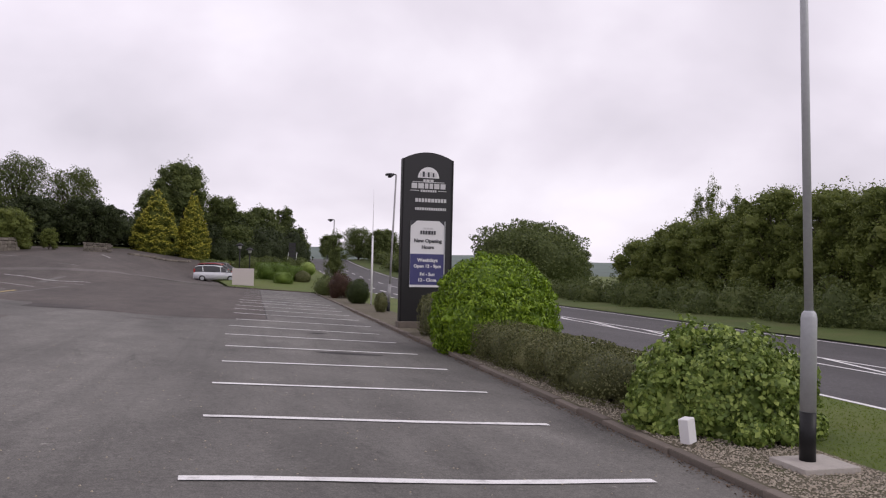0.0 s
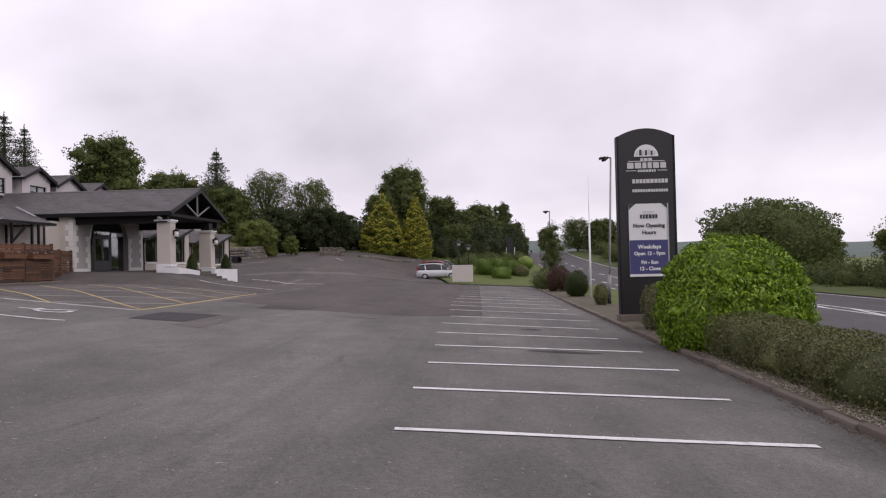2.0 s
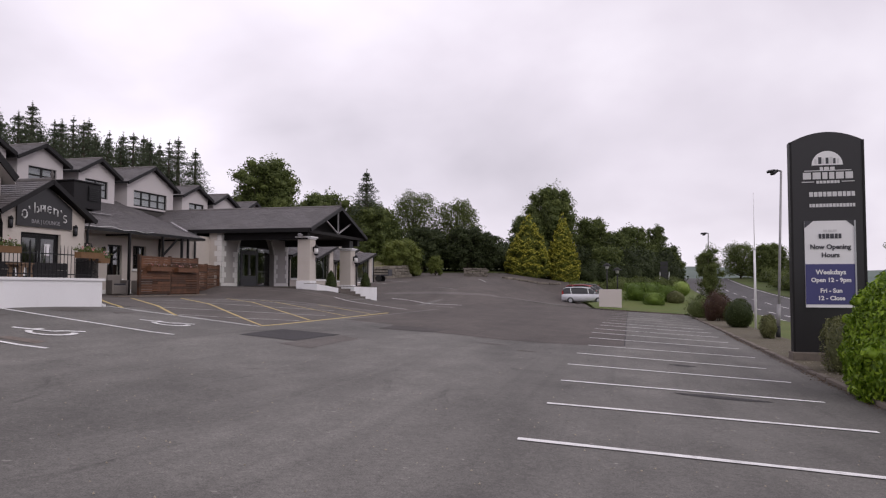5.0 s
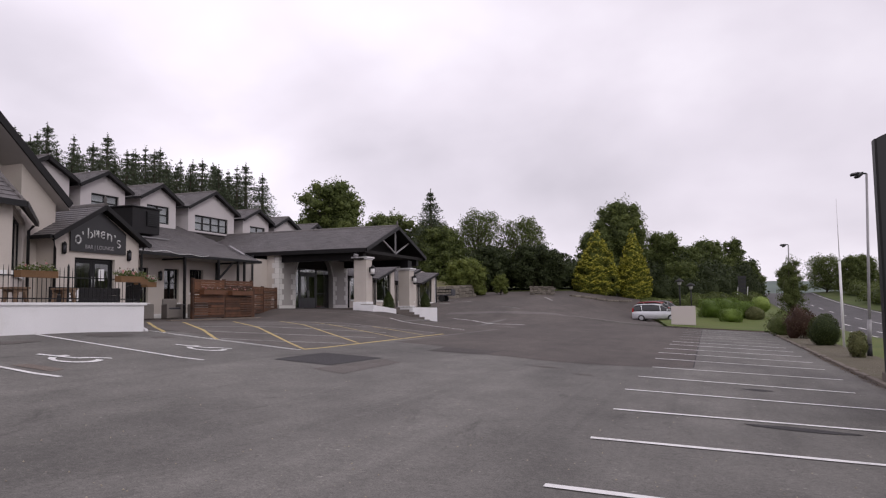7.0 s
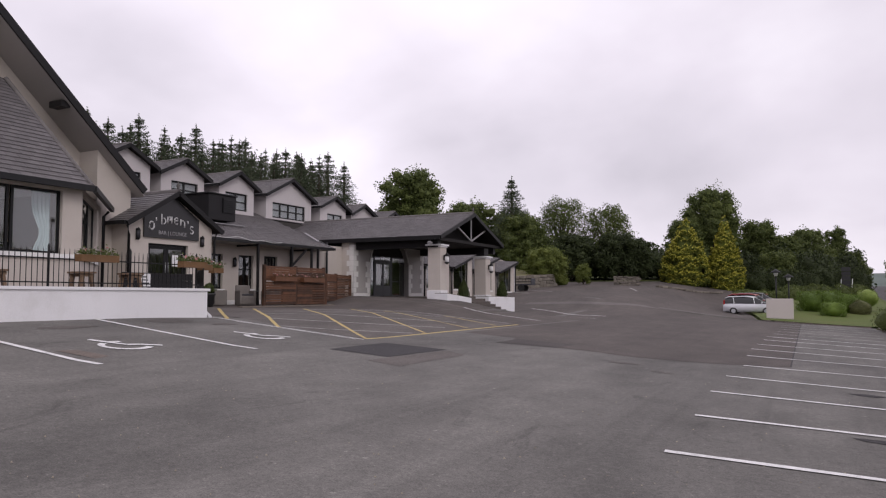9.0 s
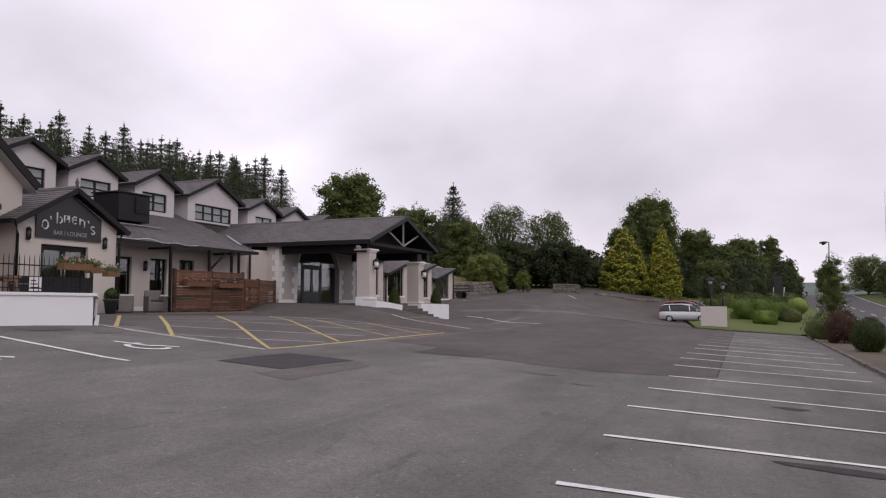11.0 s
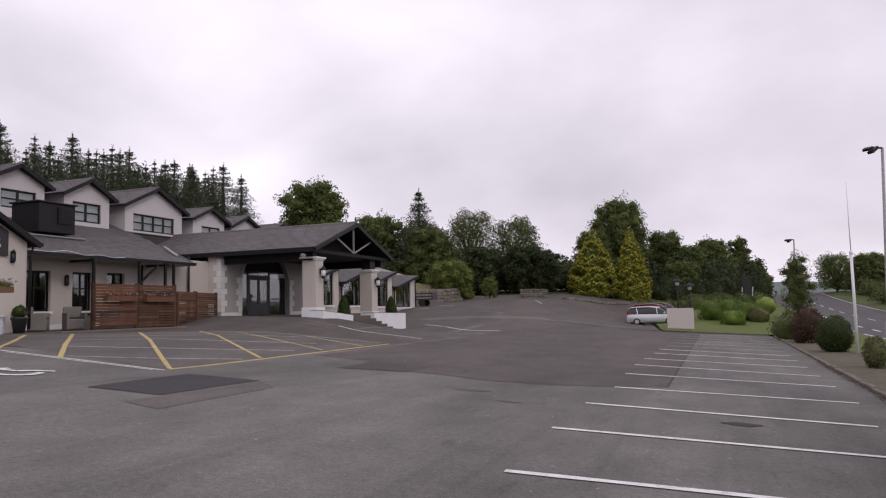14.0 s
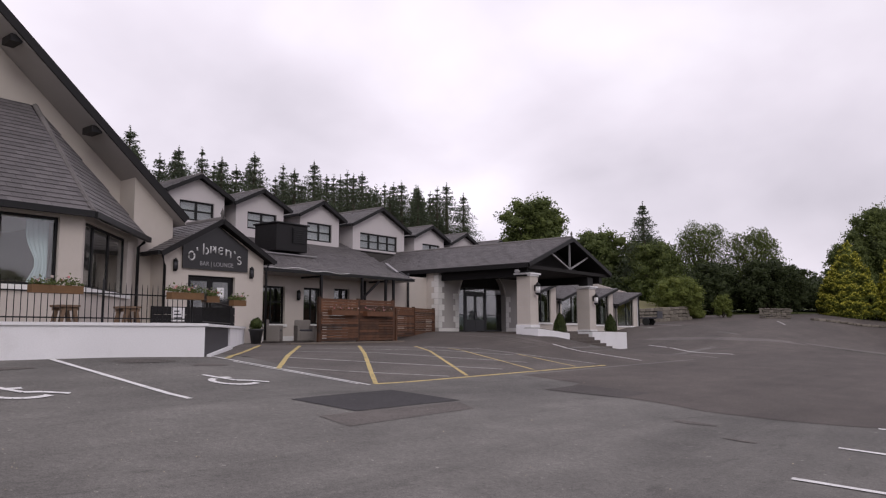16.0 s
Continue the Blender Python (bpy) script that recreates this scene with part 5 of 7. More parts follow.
foot = P1 + E2 * ((T1 - P1).dot(E2))
up2 = T1 - foot
fu = (T1 - P1).dot(E2)
for c in slates(P1, E2, up2, L2, up2.length, lambda u, v: (u / max(fu, 0.01)) * up2.length > v if u < fu else (L2 - u) / (L2 - fu) * up2.length > v, 0.36, 0.235):
    faces += [tuple(i + len(verts) for i in f) for f in SLATE_FACES]
    verts += [tuple(v) for v in c]
part_data("slate_covering", verts, faces, M_slate, bay, "overlapping grey roof slates", "stuff")
ridge(bay, P1 + Vector((0, 0, 0.02)), T1 + Vector((0, 0, 0.02)), 14, 0.10)
bars(bay, "gutter", M_iron, [(P0 + Vector((0.06, 0, -0.07)), P1 + Vector((0.06, 0, -0.07)), 0.13, 0.17), (P1 + Vector((0.05, 0.05, -0.07)), P2 + Vector((0.05, 0.05, -0.07)), 0.13, 0.17)], "black gutter and fascia")
pipe(bay, [(-21.2, 18.25, 5.0), (-21.1, 17.98, 4.8), (-21.1, 17.98, 2.0)], 0.055)
for y0, y1, lean in ((13.1, 13.7, -0.15), (7.9, 8.4, 0.1)):
    bm = bmesh.new()
    grid = []
    for j in range(9):
        z = 3.2 + (4.95 - 3.2) * j / 8
        pinch = 1.0 - 0.45 * math.exp(-((j - 2.5) / 2.0) ** 2)
        row = []
        for i in range(17):
            y = (y1 + (y0 - y1) * pinch * (1 - i / 16)) if lean < 0 else (y0 + (y1 - y0) * pinch * i / 16)
            row.append(bm.verts.new((BX - 0.42 + 0.04 * math.sin(i * 1.9), y, z)))
        grid.append(row)
    for a, b in zip(grid, grid[1:]):
        for i in range(16):
            bm.faces.new((a[i], a[i + 1], b[i + 1], b[i])).smooth = True
    part("curtain", bm, M_curtain, bay, "pale blue tied curtain")
for y in (12.4, 10.2):
    ch = empty("bar_chair", (-18.6, y, 2.1), "dark dining chair seen through the bay window", "chair", "chairs in the bay")
    part("backrest", mbox(-18.35, y - 0.3, 2.6, -18.28, y + 0.3, 3.45, bevel=0.03), M_black, ch)
    part("seat", mbox(-18.9, y - 0.28, 2.5, -18.36, y + 0.28, 2.6, bevel=0.02), M_black, ch)
    for a in (-18.85, -18.42):
        for b in (y - 0.24, y + 0.24):
            part("leg", tube(bmesh.new(), [(a, b, 2.1), (a, b, 2.5)], 0.022, 6), M_black, ch)


# ---------------------------------------------------------------- entrance porch
porch = empty("entrance_porch", (-18.5, 39.5, 1.9), "wide slate-roofed entrance porch with arch and pillars", "porch")
PY, PZ, RY, RZ = 35.1, 5.18, 39.65, 6.82
for s in (-1, 1):
    E0, A0 = Vector((-16.1, RY + s * (RY - PY), PZ)), Vector((-16.1, RY, RZ))
    dv = Vector((-13.0, 0, 0))
    bm = bmesh.new(); poly(bm, [E0, E0 + dv, A0 + dv, A0], (0, 0, -0.12)); bmesh.ops.recalc_face_normals(bm, faces=bm.faces)
    r = part("roof", bm, M_soffit, porch)
    slate_roof(r, origin=E0, along=(-1, 0, 0), up=A0 - E0, length=13, rise=(A0 - E0).length, w=0.34, e=0.25)
    part("verge", beam(bmesh.new(), E0 + Vector((0.04, 0, -0.10)), A0 + Vector((0.04, 0, -0.10)), 0.08, 0.20), M_black, porch, "dark verge board")
    part("fascia", beam(bmesh.new(), E0 + Vector((0, s * 0.05, -0.13)), E0 + dv + Vector((0, s * 0.05, -0.11)), 0.10, 0.19), M_black, porch, "black fascia and gutter")
    part("eaves_beam", beam(bmesh.new(), (-16.45, RY + s * 3.95, PZ - 0.40), (-22.4, RY + s * 3.95, PZ - 0.40), 0.35, 0.42), M_black, porch)
ridge(porch, (-16.1, RY, RZ + 0.02), (-29.0, RY, RZ + 0.02), 26, 0.14)
part("finial", lathe(bmesh.new(), -16.15, RY, [(0.06, RZ), (0.04, RZ + 0.14), (0.07, RZ + 0.2), (0.01, RZ + 0.36)], 8), M_ridge, porch, "small ridge finial")
part("ceiling_panel", mbox(-28.5, PY + 0.6, 4.98, -16.5, 43.6, 5.05), M_soffit, porch, "dark boarded ceiling")
TX = -16.3
part("tie_beam", beam(bmesh.new(), (TX, PY + 0.25, 5.02), (TX, 44.0, 5.02), 0.14, 0.17), M_soffit, porch, "grey timber tie beam")
for p, q in (((TX, RY, 5.08), (TX, RY, RZ - 0.35)), ((TX, RY + 0.1, 5.10), (TX, RY - 2.1, 5.92)), ((TX, RY - 0.1, 5.10), (TX, RY + 2.1, 5.92))):
    part("strut", beam(bmesh.new(), p, q, 0.07, 0.08, up=(1, 0, 0)), M_lead, porch, "grey timber strut")
part("gable_back", poly(bmesh.new(), [(-17.6, PY + 0.7, 5.1), (-17.6, 43.5, 5.1), (-17.6, RY, RZ - 0.2)], (-0.1, 0, 0)), M_soffit, porch)


def pillar(y, base, top):
    """A square rendered pillar with plinth and moulded cap."""
    x = -16.72
    e = empty("porch_pillar", (x, y, base), "square cream rendered pillar with moulded white cap", "pillar", "porch pillars")
    part("shaft", mbox(x - 0.38, y - 0.38, base - 0.3, x + 0.38, y + 0.38, top - 0.16), M_render, e)
    for k in range(1, 9):
        z = base + (top - 0.3 - base) * k / 9
        part("joint", mbox(x - 0.383, y - 0.383, z - 0.005, x + 0.383, y + 0.383, z + 0.005), M_render3, e)
    part("plinth", mbox(x - 0.43, y - 0.43, base - 0.3, x + 0.43, y + 0.43, base + 0.22, bevel=0.02), M_white, e)
    bm = bmesh.new()
    box(bm, x - 0.43, y - 0.43, top - 0.17, x + 0.43, y + 0.43, top - 0.09, 0.02)
    box(bm, x - 0.50, y - 0.50, top - 0.09, x + 0.50, y + 0.50, top, 0.02)
    part("cap", bm, M_white, e, "white moulded cap")
    return e


pillar(36.0, 1.98, 4.74); pillar(42.3, 1.72, 4.36)
part("post_block", mbox(-17.0, 41.98, 4.36, -16.45, 42.62, 4.85), M_black, porch)


def globe_lamp(x, y, z):
    e = empty("pillar_lamp", (x, y, z), "black round-glass wall lamp on the pillar", "wall lamp", "pillar lamps")
    part("bracket", beam(bmesh.new(), (x - 0.2, y, z + 0.05), (x, y, z + 0.05), 0.05, 0.3), M_iron, e)
    part("base", lathe(bmesh.new(), x, y, [(0.04, z - 0.32), (0.12, z - 0.26), (0.14, z - 0.2)], 12), M_iron, e)
    part("cap", lathe(bmesh.new(), x, y, [(0.15, z + 0.12), (0.12, z + 0.2), (0.03, z + 0.32)], 12), M_iron, e)
    part("glass", lathe(bmesh.new(), x, y, [(0.10, z - 0.2), (0.12, z - 0.05), (0.11, z + 0.12)], 12), M_signwhite, e)


globe_lamp(-16.12, 36.0, 3.95); globe_lamp(-16.12, 42.3, 3.62)
# floodlight under the eaves
fl = empty("floodlight", (-16.6, 35.2, 4.9), "small pale floodlight under the porch eaves", "floodlight")
part("head", beam(bmesh.new(), (-16.70, 34.95, 4.80), (-16.52, 34.86, 4.72), 0.18, 0.14), M_lead, fl)
part("bracket", beam(bmesh.new(), (-16.7, 35.15, 4.95), (-16.62, 34.95, 4.78), 0.05, 0.05), M_iron, fl)

# wall with the arch, under the porch roof
AXW = -21.8
fa = face_x(AXW)
TH = 0.32
AL = [(37.08, 1.7), (37.06, 3.85), (37.16, 4.2), (37.34, 4.6), (37.62, 5.05)]
AR = [(41.80, 1.7), (41.80, 3.95), (41.68, 4.3), (41.44, 4.7), (41.08, 5.05)]
for side, far in ((AL, 35.3), (AR, 43.85)):
    aw = poly(bmesh.new(), [fa(far, 1.7)] + [fa(a, b) for a, b in side] + [fa(far, 5.05)], (-TH, 0, 0))
    bmesh.ops.recalc_face_normals(aw, faces=aw.faces)
    part("arch_pier", aw, M_render2, porch, "grey rendered pier that springs into a wide arch")
part("arch_return", mbox(-22.62, 35.3, 1.5, AXW - TH - 0.003, 35.6, 5.05), M_render, porch, "cream return of the arch wall")
for a, b in ((35.3, 37.08), (41.80, 43.85)):
    part("plinth", slab(bmesh.new(), fa, a + 0.01, b - 0.01, 1.5, 1.5, 2.06, 2.06, 0.004, 0.03), M_quoin, porch, "white plinth")
for k in range(9):
    w = 0.50 if k % 2 else 0.30
    z = 2.08 + k * 0.31
    if z + 0.30 < 5.0:
        part("quoin", slab(bmesh.new(), fa, 35.28, 35.28 + w, z, z, z + 0.30, z + 0.30, 0.003, 0.03), M_quoin, porch)
        part("quoin", slab(bmesh.new(), fa, 43.87 - w, 43.87, z, z, z + 0.30, z + 0.30, 0.003, 0.03), M_quoin, porch)
        part("quoin", slab(bmesh.new(), face_y(35.3), AXW - w * 0.9, AXW + 0.03, z, z, z + 0.30, z + 0.30, 0.003, 0.03), M_quoin, porch)
    if z + 0.30 < 3.95:
        part("quoin", slab(bmesh.new(), fa, 37.08 - w, 37.09, z, z, z + 0.30, z + 0.30, 0.003, 0.03), M_quoin, porch)
        part("quoin", slab(bmesh.new(), fa, 41.79, 41.80 + w, z, z, z + 0.30, z + 0.30, 0.003, 0.03), M_quoin, porch)
for side in (AL, AR):
    part("arch_trim", tube(bmesh.new(), [fa(a, b, 0.01) for a, b in side[1:]], 0.05, 6), M_quoin, porch, "white arch edging")
# glazed screen and double doors set in the arch
lob = face_x(AXW - 0.30)
part("lobby_head", slab(bmesh.new(), lob, 36.9, 42.0, 4.37, 4.37, 5.04, 5.04, -0.12, 0), M_soffit, porch, "dark panel over the doors")
part("lobby_floor", mbox(-25.0, 36.9, 1.6, AXW - 0.35, 42.0, 1.85), M_step, porch)
# lobby wall coloured pale in place of daylight mirrored by the door glass
part("lobby_back", mbox(-24.2, 36.9, 1.6, -24.1, 42.0, 5.0), M_pane_backing, porch, "lobby wall coloured pale grey to lift the panes")
window(porch, lob, 36.95, 38.08, 1.87, 4.36, 1, 2, sill=False, back=0.0, mid=2.80, material=M_doorgrey)
door_pair(porch, lob, 38.10, 40.12, 1.87, 4.06, 0.0, 0.30, M_doorgrey)
window(porch, lob, 38.10, 40.12, 4.08, 4.36, 1, 1, sill=False, back=0.0, material=M_doorgrey, frame=0.04)
window(porch, lob, 40.14, 41.95, 1.87, 4.36, 1, 2, sill=False, back=0.0, mid=2.80, material=M_doorgrey)
pf_ = part("porch_floor", poly(bmesh.new(), [(-22.1, 35.95, 0.7), (-16.62, 35.95, 0.7), (-16.62, 45.3, 0.7), (-22.1, 45.3, 0.7)], (0, 0, 1.15)), M_step, None)
thing(pf_, "brown paved floor of the entrance porch", "floor", kind="structure")

# ramp kerbs, planters and steps in front of the porch
for name, y0, y1, z0, z1, foot in (("planter", 35.3, 38.45, 2.02, 1.76, 1.0), ("planter", 41.0, 45.4, 1.84, 1.78, 0.6)):
    p = empty("white_planter", (-15.8, (y0 + y1) / 2, foot), "low white rendered planter wall beside the steps", "planter", "white planters")
    bm = bmesh.new()
    slab(bm, face_x(-15.75), y0, y1, foot, foot, z0, z1, -0.9, 0)
    part("wall", bm, M_white, p)
    bm = bmesh.new()
    slab(bm, face_x(-15.82), y0 + 0.1, y1 - 0.1, z0 + 0.003, z1 + 0.003, z0 + 0.03, z1 + 0.03, -0.75, 0)
    part("soil", bm, M_gravel, p)
for i in range(5):
    z = 0.92 + i * 0.16
    x = -14.6 - i * 0.34
    st = part("step", mbox(-16.6, 38.46, z - 0.6, x, 40.98, z + 0.15, bevel=0.015), M_step, None, "brick-edged step")
    thing(st, "brown brick entrance step between the planters", "step", "entrance steps")


def topiary(x, y, z, h, r, seed):
    rng = np.random.default_rng(seed)
    e = empty("topiary_cone", (x, y, z), "dark clipped cone shrub in the planter", "topiary", "clipped cones")
    n = 1500
    t = rng.uniform(0, 1, n) ** 0.7
    a = rng.uniform(0, 6.283, n)
    rr = r * np.interp(t, [0, 0.12, 0.5, 0.85, 1], [0.8, 1.0, 0.78, 0.35, 0.03])
    p = np.stack([x + np.cos(a) * rr, y + np.sin(a) * rr, z + t * h], 1)
    v = leaf_cloud(rng, p, np.stack([np.cos(a), np.sin(a), np.full(n, 0.3)], 1), 0.07, 0.6)
    verts, faces = v.tolist(), cloud_faces(n)
    s0 = len(verts)
    for tt in (0, 0.12, 0.5, 0.85, 1):
        q = r * 0.88 * float(np.interp(tt, [0, 0.12, 0.5, 0.85, 1], [0.8, 1.0, 0.78, 0.35, 0.03]))
        verts += [(x + math.cos(k * 0.628) * q, y + math.sin(k * 0.628) * q, z + tt * h) for k in range(10)]
    for i in range(4):
        for k in range(10):
            faces.append((s0 + i * 10 + k, s0 + i * 10 + (k + 1) % 10, s0 + (i + 1) * 10 + (k + 1) % 10, s0 + (i + 1) * 10 + k))
    part_data("foliage", verts, faces, M_leaf_box, e)
    part("stem", tube(bmesh.new(), [(x, y, z - 0.25), (x, y, z + 0.2)], 0.03, 6), M_bark, e)


topiary(-16.0, 37.9, 1.80, 1.0, 0.36, 1); topiary(-16.0, 43.8, 1.82, 1.0, 0.36, 2)
# ---------------------------------------------------------------- restaurant wing: stepped window bays
rest = empty("restaurant_wing", (-22.5, 52, 1.0), "low cream wing with a row of slanted window bays", "building")
RX = -21.95
rf = face_x(RX)


def slanted_bay(y0, y1, z0, z1, sill):
    """One bay: a wall under a roof that rises along y, and a two-light window with a slanted head."""
    top = lambda u: z0 - 0.08 + (z1 - z0) * (u - y0) / (y1 - y0)
    a, b = y0 + 0.42, y1 - 0.72
    bm = bmesh.new()
    slab(bm, rf, y0, a, 0.4, 0.4, top(y0), top(a), -0.25, 0)
    slab(bm, rf, b, y1, 0.4, 0.4, top(b), top(y1), -0.25, 0)
    slab(bm, rf, a, b, 0.4, 0.4, sill, sill, -0.25, 0)
    slab(bm, rf, a, b, top(a) - 0.14, top(b) - 0.14, top(a), top(b), -0.25, 0)
    part("wall", bm, M_render, rest)
    f, m = 0.07, a + (b - a) * 0.62
    hz_ = lambda u: top(u) - 0.145
    bm = bmesh.new()
    slab(bm, rf, a, b, sill, sill, sill + f, sill + f, -0.18, -0.10)
    slab(bm, rf, a, a + f, sill + f, sill + f, hz_(a) - f, hz_(a + f) - f, -0.18, -0.10)
    slab(bm, rf, b - f, b, sill + f, sill + f, hz_(b - f) - f, hz_(b) - f, -0.18, -0.10)
    slab(bm, rf, a, b, hz_(a) - f, hz_(b) - f, hz_(a), hz_(b), -0.18, -0.10)
    slab(bm, rf, m - 0.04, m + 0.04, sill + f, sill + f, hz_(m - 0.04) - f, hz_(m + 0.04) - f, -0.175, -0.105)
    w = part("window", bm, M_frame, rest, "black window with a slanted head")
    for p, q in ((a + f, m - 0.04), (m + 0.04, b - f)):
        g = part("pane", slab(bmesh.new(), rf, p, q, sill + f, sill + f, hz_(p) - f, hz_(q) - f, -0.15, -0.14), M_glass, w)
        g.visible_shadow = False
    part("sill", slab(bmesh.new(), rf, a - 0.08, b + 0.08, sill - 0.12, sill - 0.12, sill - 0.004, sill - 0.004, -0.10, 0.08), M_sill, w, "white window sill")
    lo0, lo1 = Vector((RX + 0.35, y0 - 0.1, z0)), Vector((RX + 0.35, y1 + 0.12, z1 + 0.03))
    dv = Vector((-6.2, 0, 0.35))
    bm = bmesh.new(); poly(bm, [lo0, lo0 + dv, lo1 + dv, lo1], (0, 0, -0.08)); bmesh.ops.recalc_face_normals(bm, faces=bm.faces)
    r = part("roof", bm, M_soffit, rest)
    slate_roof(r, origin=lo0, along=dv, up=lo1 - lo0, length=6.2, rise=(lo1 - lo0).length, w=0.34, e=0.25)
    part("verge", beam(bmesh.new(), lo0 + Vector((0.03, 0, -0.08)), lo1 + Vector((0.03, 0, -0.08)), 0.07, 0.18), M_black, rest, "black verge board")
    part("upstand", mbox(RX - 6, y1 + 0.02, z0 - 0.3, RX - 0.02, y1 + 0.10, z1 - 0.06), M_black, rest)
    pipe(rest, [(RX + 0.12, y0 - 0.05, z0 - 0.1), (RX + 0.10, y0 - 0.05, 1.0)], 0.06)
    part("hopper", mbox(RX + 0.02, y0 - 0.17, z0 - 0.32, RX + 0.24, y0 + 0.07, z0 - 0.08, bevel=0.02), M_iron, rest, "black rainwater hopper")
    for s_, w0 in ((0, a + 0.1), (1, b - 0.1)):
        bm = bmesh.new()
        grid = []
        for jj in range(7):
            z = sill + (hz_(a) - sill - 0.1) * jj / 6
            wd = 0.75 * (0.30 + 0.70 * abs(jj - 2) / 4)
            grid.append([bm.verts.new((RX - 0.45 + 0.03 * math.sin(ii * 1.9), w0 + (wd if s_ == 0 else -wd) * ii / 8, z)) for ii in range(9)])
        for ra, rb in zip(grid, grid[1:]):
            for ii in range(8):
                bm.faces.new((ra[ii], ra[ii + 1], rb[ii + 1], rb[ii]))
        part("curtain", bm, M_curtain_grey, rest, "grey tied curtain")


for y0, y1, z0, z1, sill in ((44.2, 48.2, 4.05, 5.12, 2.42), (48.5, 52.3, 4.0, 5.08, 2.38), (52.6, 57.0, 3.92, 5.02, 2.30), (57.3, 61.5, 3.86, 4.86, 2.22)):
    slanted_bay(y0, y1, z0, z1, sill)
part("end_wall", mbox(-28.0, 61.5, 0.4, RX, 61.68, 4.75), M_white, rest, "white end wall")
# dark-coloured backing gives the bays their indoor shade
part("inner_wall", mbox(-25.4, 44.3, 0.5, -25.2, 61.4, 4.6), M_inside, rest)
pipe(rest, [(RX + 0.1, 61.6, 4.6), (RX + 0.1, 61.6, 1.2)], 0.06)

# ---------------------------------------------------------------- terrace in front of the bar
ter = part("terrace", mbox(-22.6, -6, 0.9, -14.32, 15.6, 1.92), M_step, None)
thing(ter, "raised paved terrace before the bar", "terrace", kind="structure")
ter2 = part("landing", poly(bmesh.new(), [(-14.35, 15.6, 1.0), (-20.75, 21.8, 1.0), (-20.75, 15.6, 1.0)], (0, 0, 0.91)), M_step, None)
thing(ter2, "paved landing before the bar door", "terrace", kind="structure")
tw = empty("terrace_wall", (-14.1, 8, 1.2), "low white painted terrace wall with coping", "wall")
part("wall", slab(bmesh.new(), face_x(-14.0), -6, 15.9, 1.0, 1.0, 2.16, 2.08, -0.3, 0), M_white, tw)
part("coping", slab(bmesh.new(), face_x(-13.95), -6, 15.96, 2.16, 2.08, 2.23, 2.15, -0.4, 0), M_white, tw, "white coping")
WA, WB = (-14.0, 15.95), (-20.6, 22.05)
wc = face_cant(WA, WB)
wo2 = lambda u, z, d=0.0: wc(u, z, -d) if (wc(0, 0, 1) - wc(0, 0, 0)).x < 0 else wc(u, z, d)
WL = math.dist(WA, WB)
part("gate_panel", slab(bmesh.new(), wo2, 0.02, WL * 0.52, 1.05, 1.2, 2.06, 2.04, -0.16, -0.05), M_print_dark, tw, "dark panel in the wall's opening")
part("return_wall", slab(bmesh.new(), wo2, WL * 0.52, WL, 1.15, 1.35, 2.05, 2.03, -0.28, 0), M_white, tw, "white end of the wall")
part("coping", slab(bmesh.new(), wo2, -0.02, WL + 0.05, 2.07, 2.04, 2.14, 2.11, -0.34, 0.05), M_white, tw, "white coping")
part("kerb_line", slab(bmesh.new(), wo2, 0.1, WL * 0.52, 1.05, 1.25, 1.36, 1.5, 0.0, 0.10), M_white, tw)

rail = empty("terrace_railing", (-14.15, 8, 2.2), "black spiked iron railing on the white wall", "railing")
wz = lambda y: 2.23 - 0.08 * (y + 6) / 21.9
for z in (0.10, 0.66):
    part("rail", beam(bmesh.new(), (-14.15, -5.8, wz(-5.8) + z), (-14.15, 15.7, wz(15.7) + z), 0.03, 0.03), M_iron, rail)
for i in range(160):
    y = 15.6 - i * 0.135
    post = i % 17 == 0
    bm = bmesh.new()
    tube(bm, [(-14.15, y, wz(y)), (-14.15, y, wz(y) + (0.95 if post else 0.80)), (-14.15, y, wz(y) + (1.02 if post else 0.92))], [0.03 if post else 0.010, 0.03 if post else 0.010, 0.003], 5)
    part("post" if post else "bar", bm, M_iron, rail)


def flower_box(name, p, q, seed, label, dry=False):
    """A timber trough full of small flowering plants."""
    rng = np.random.default_rng(seed)
    p, q = Vector(p), Vector(q)
    e = empty(name, (p + q) / 2, label, "flower box", "flower boxes")
    part("trough", beam(bmesh.new(), p, q, 0.24, 0.20 if dry else 0.17), M_wood if dry else M_trough, e)
    n = 150 if dry else 260
    t = rng.uniform(0, 1, n)
    c = np.array([list(p.lerp(q, k)) for k in t]) + np.stack([rng.normal(0, 0.10, n), rng.normal(0, 0.03, n), 0.10 + np.abs(rng.normal(0, 0.07, n))], 1)
    v = leaf_cloud(rng, c, np.tile([0.4, 0, 0.8], (n, 1)), 0.07, 0.6, 0.9)
    part_data("greenery", v.tolist(), cloud_faces(n), M_litter if dry else M_leaf_tree2, e, kind="stuff")
    n2 = 16
    t = rng.uniform(0, 1, n2)
    c = np.array([list(p.lerp(q, k)) for k in t]) + np.stack([rng.normal(0.05, 0.08, n2), rng.normal(0, 0.03, n2), 0.16 + np.abs(rng.normal(0, 0.07, n2))], 1)
    v = leaf_cloud(rng, c, np.tile([0.6, 0, 0.7], (n2, 1)), 0.08, 0.9, 0.8)
    part_data("flowers", v.tolist(), cloud_faces(n2), M_flower, e, "red and white blooms", kind="stuff")


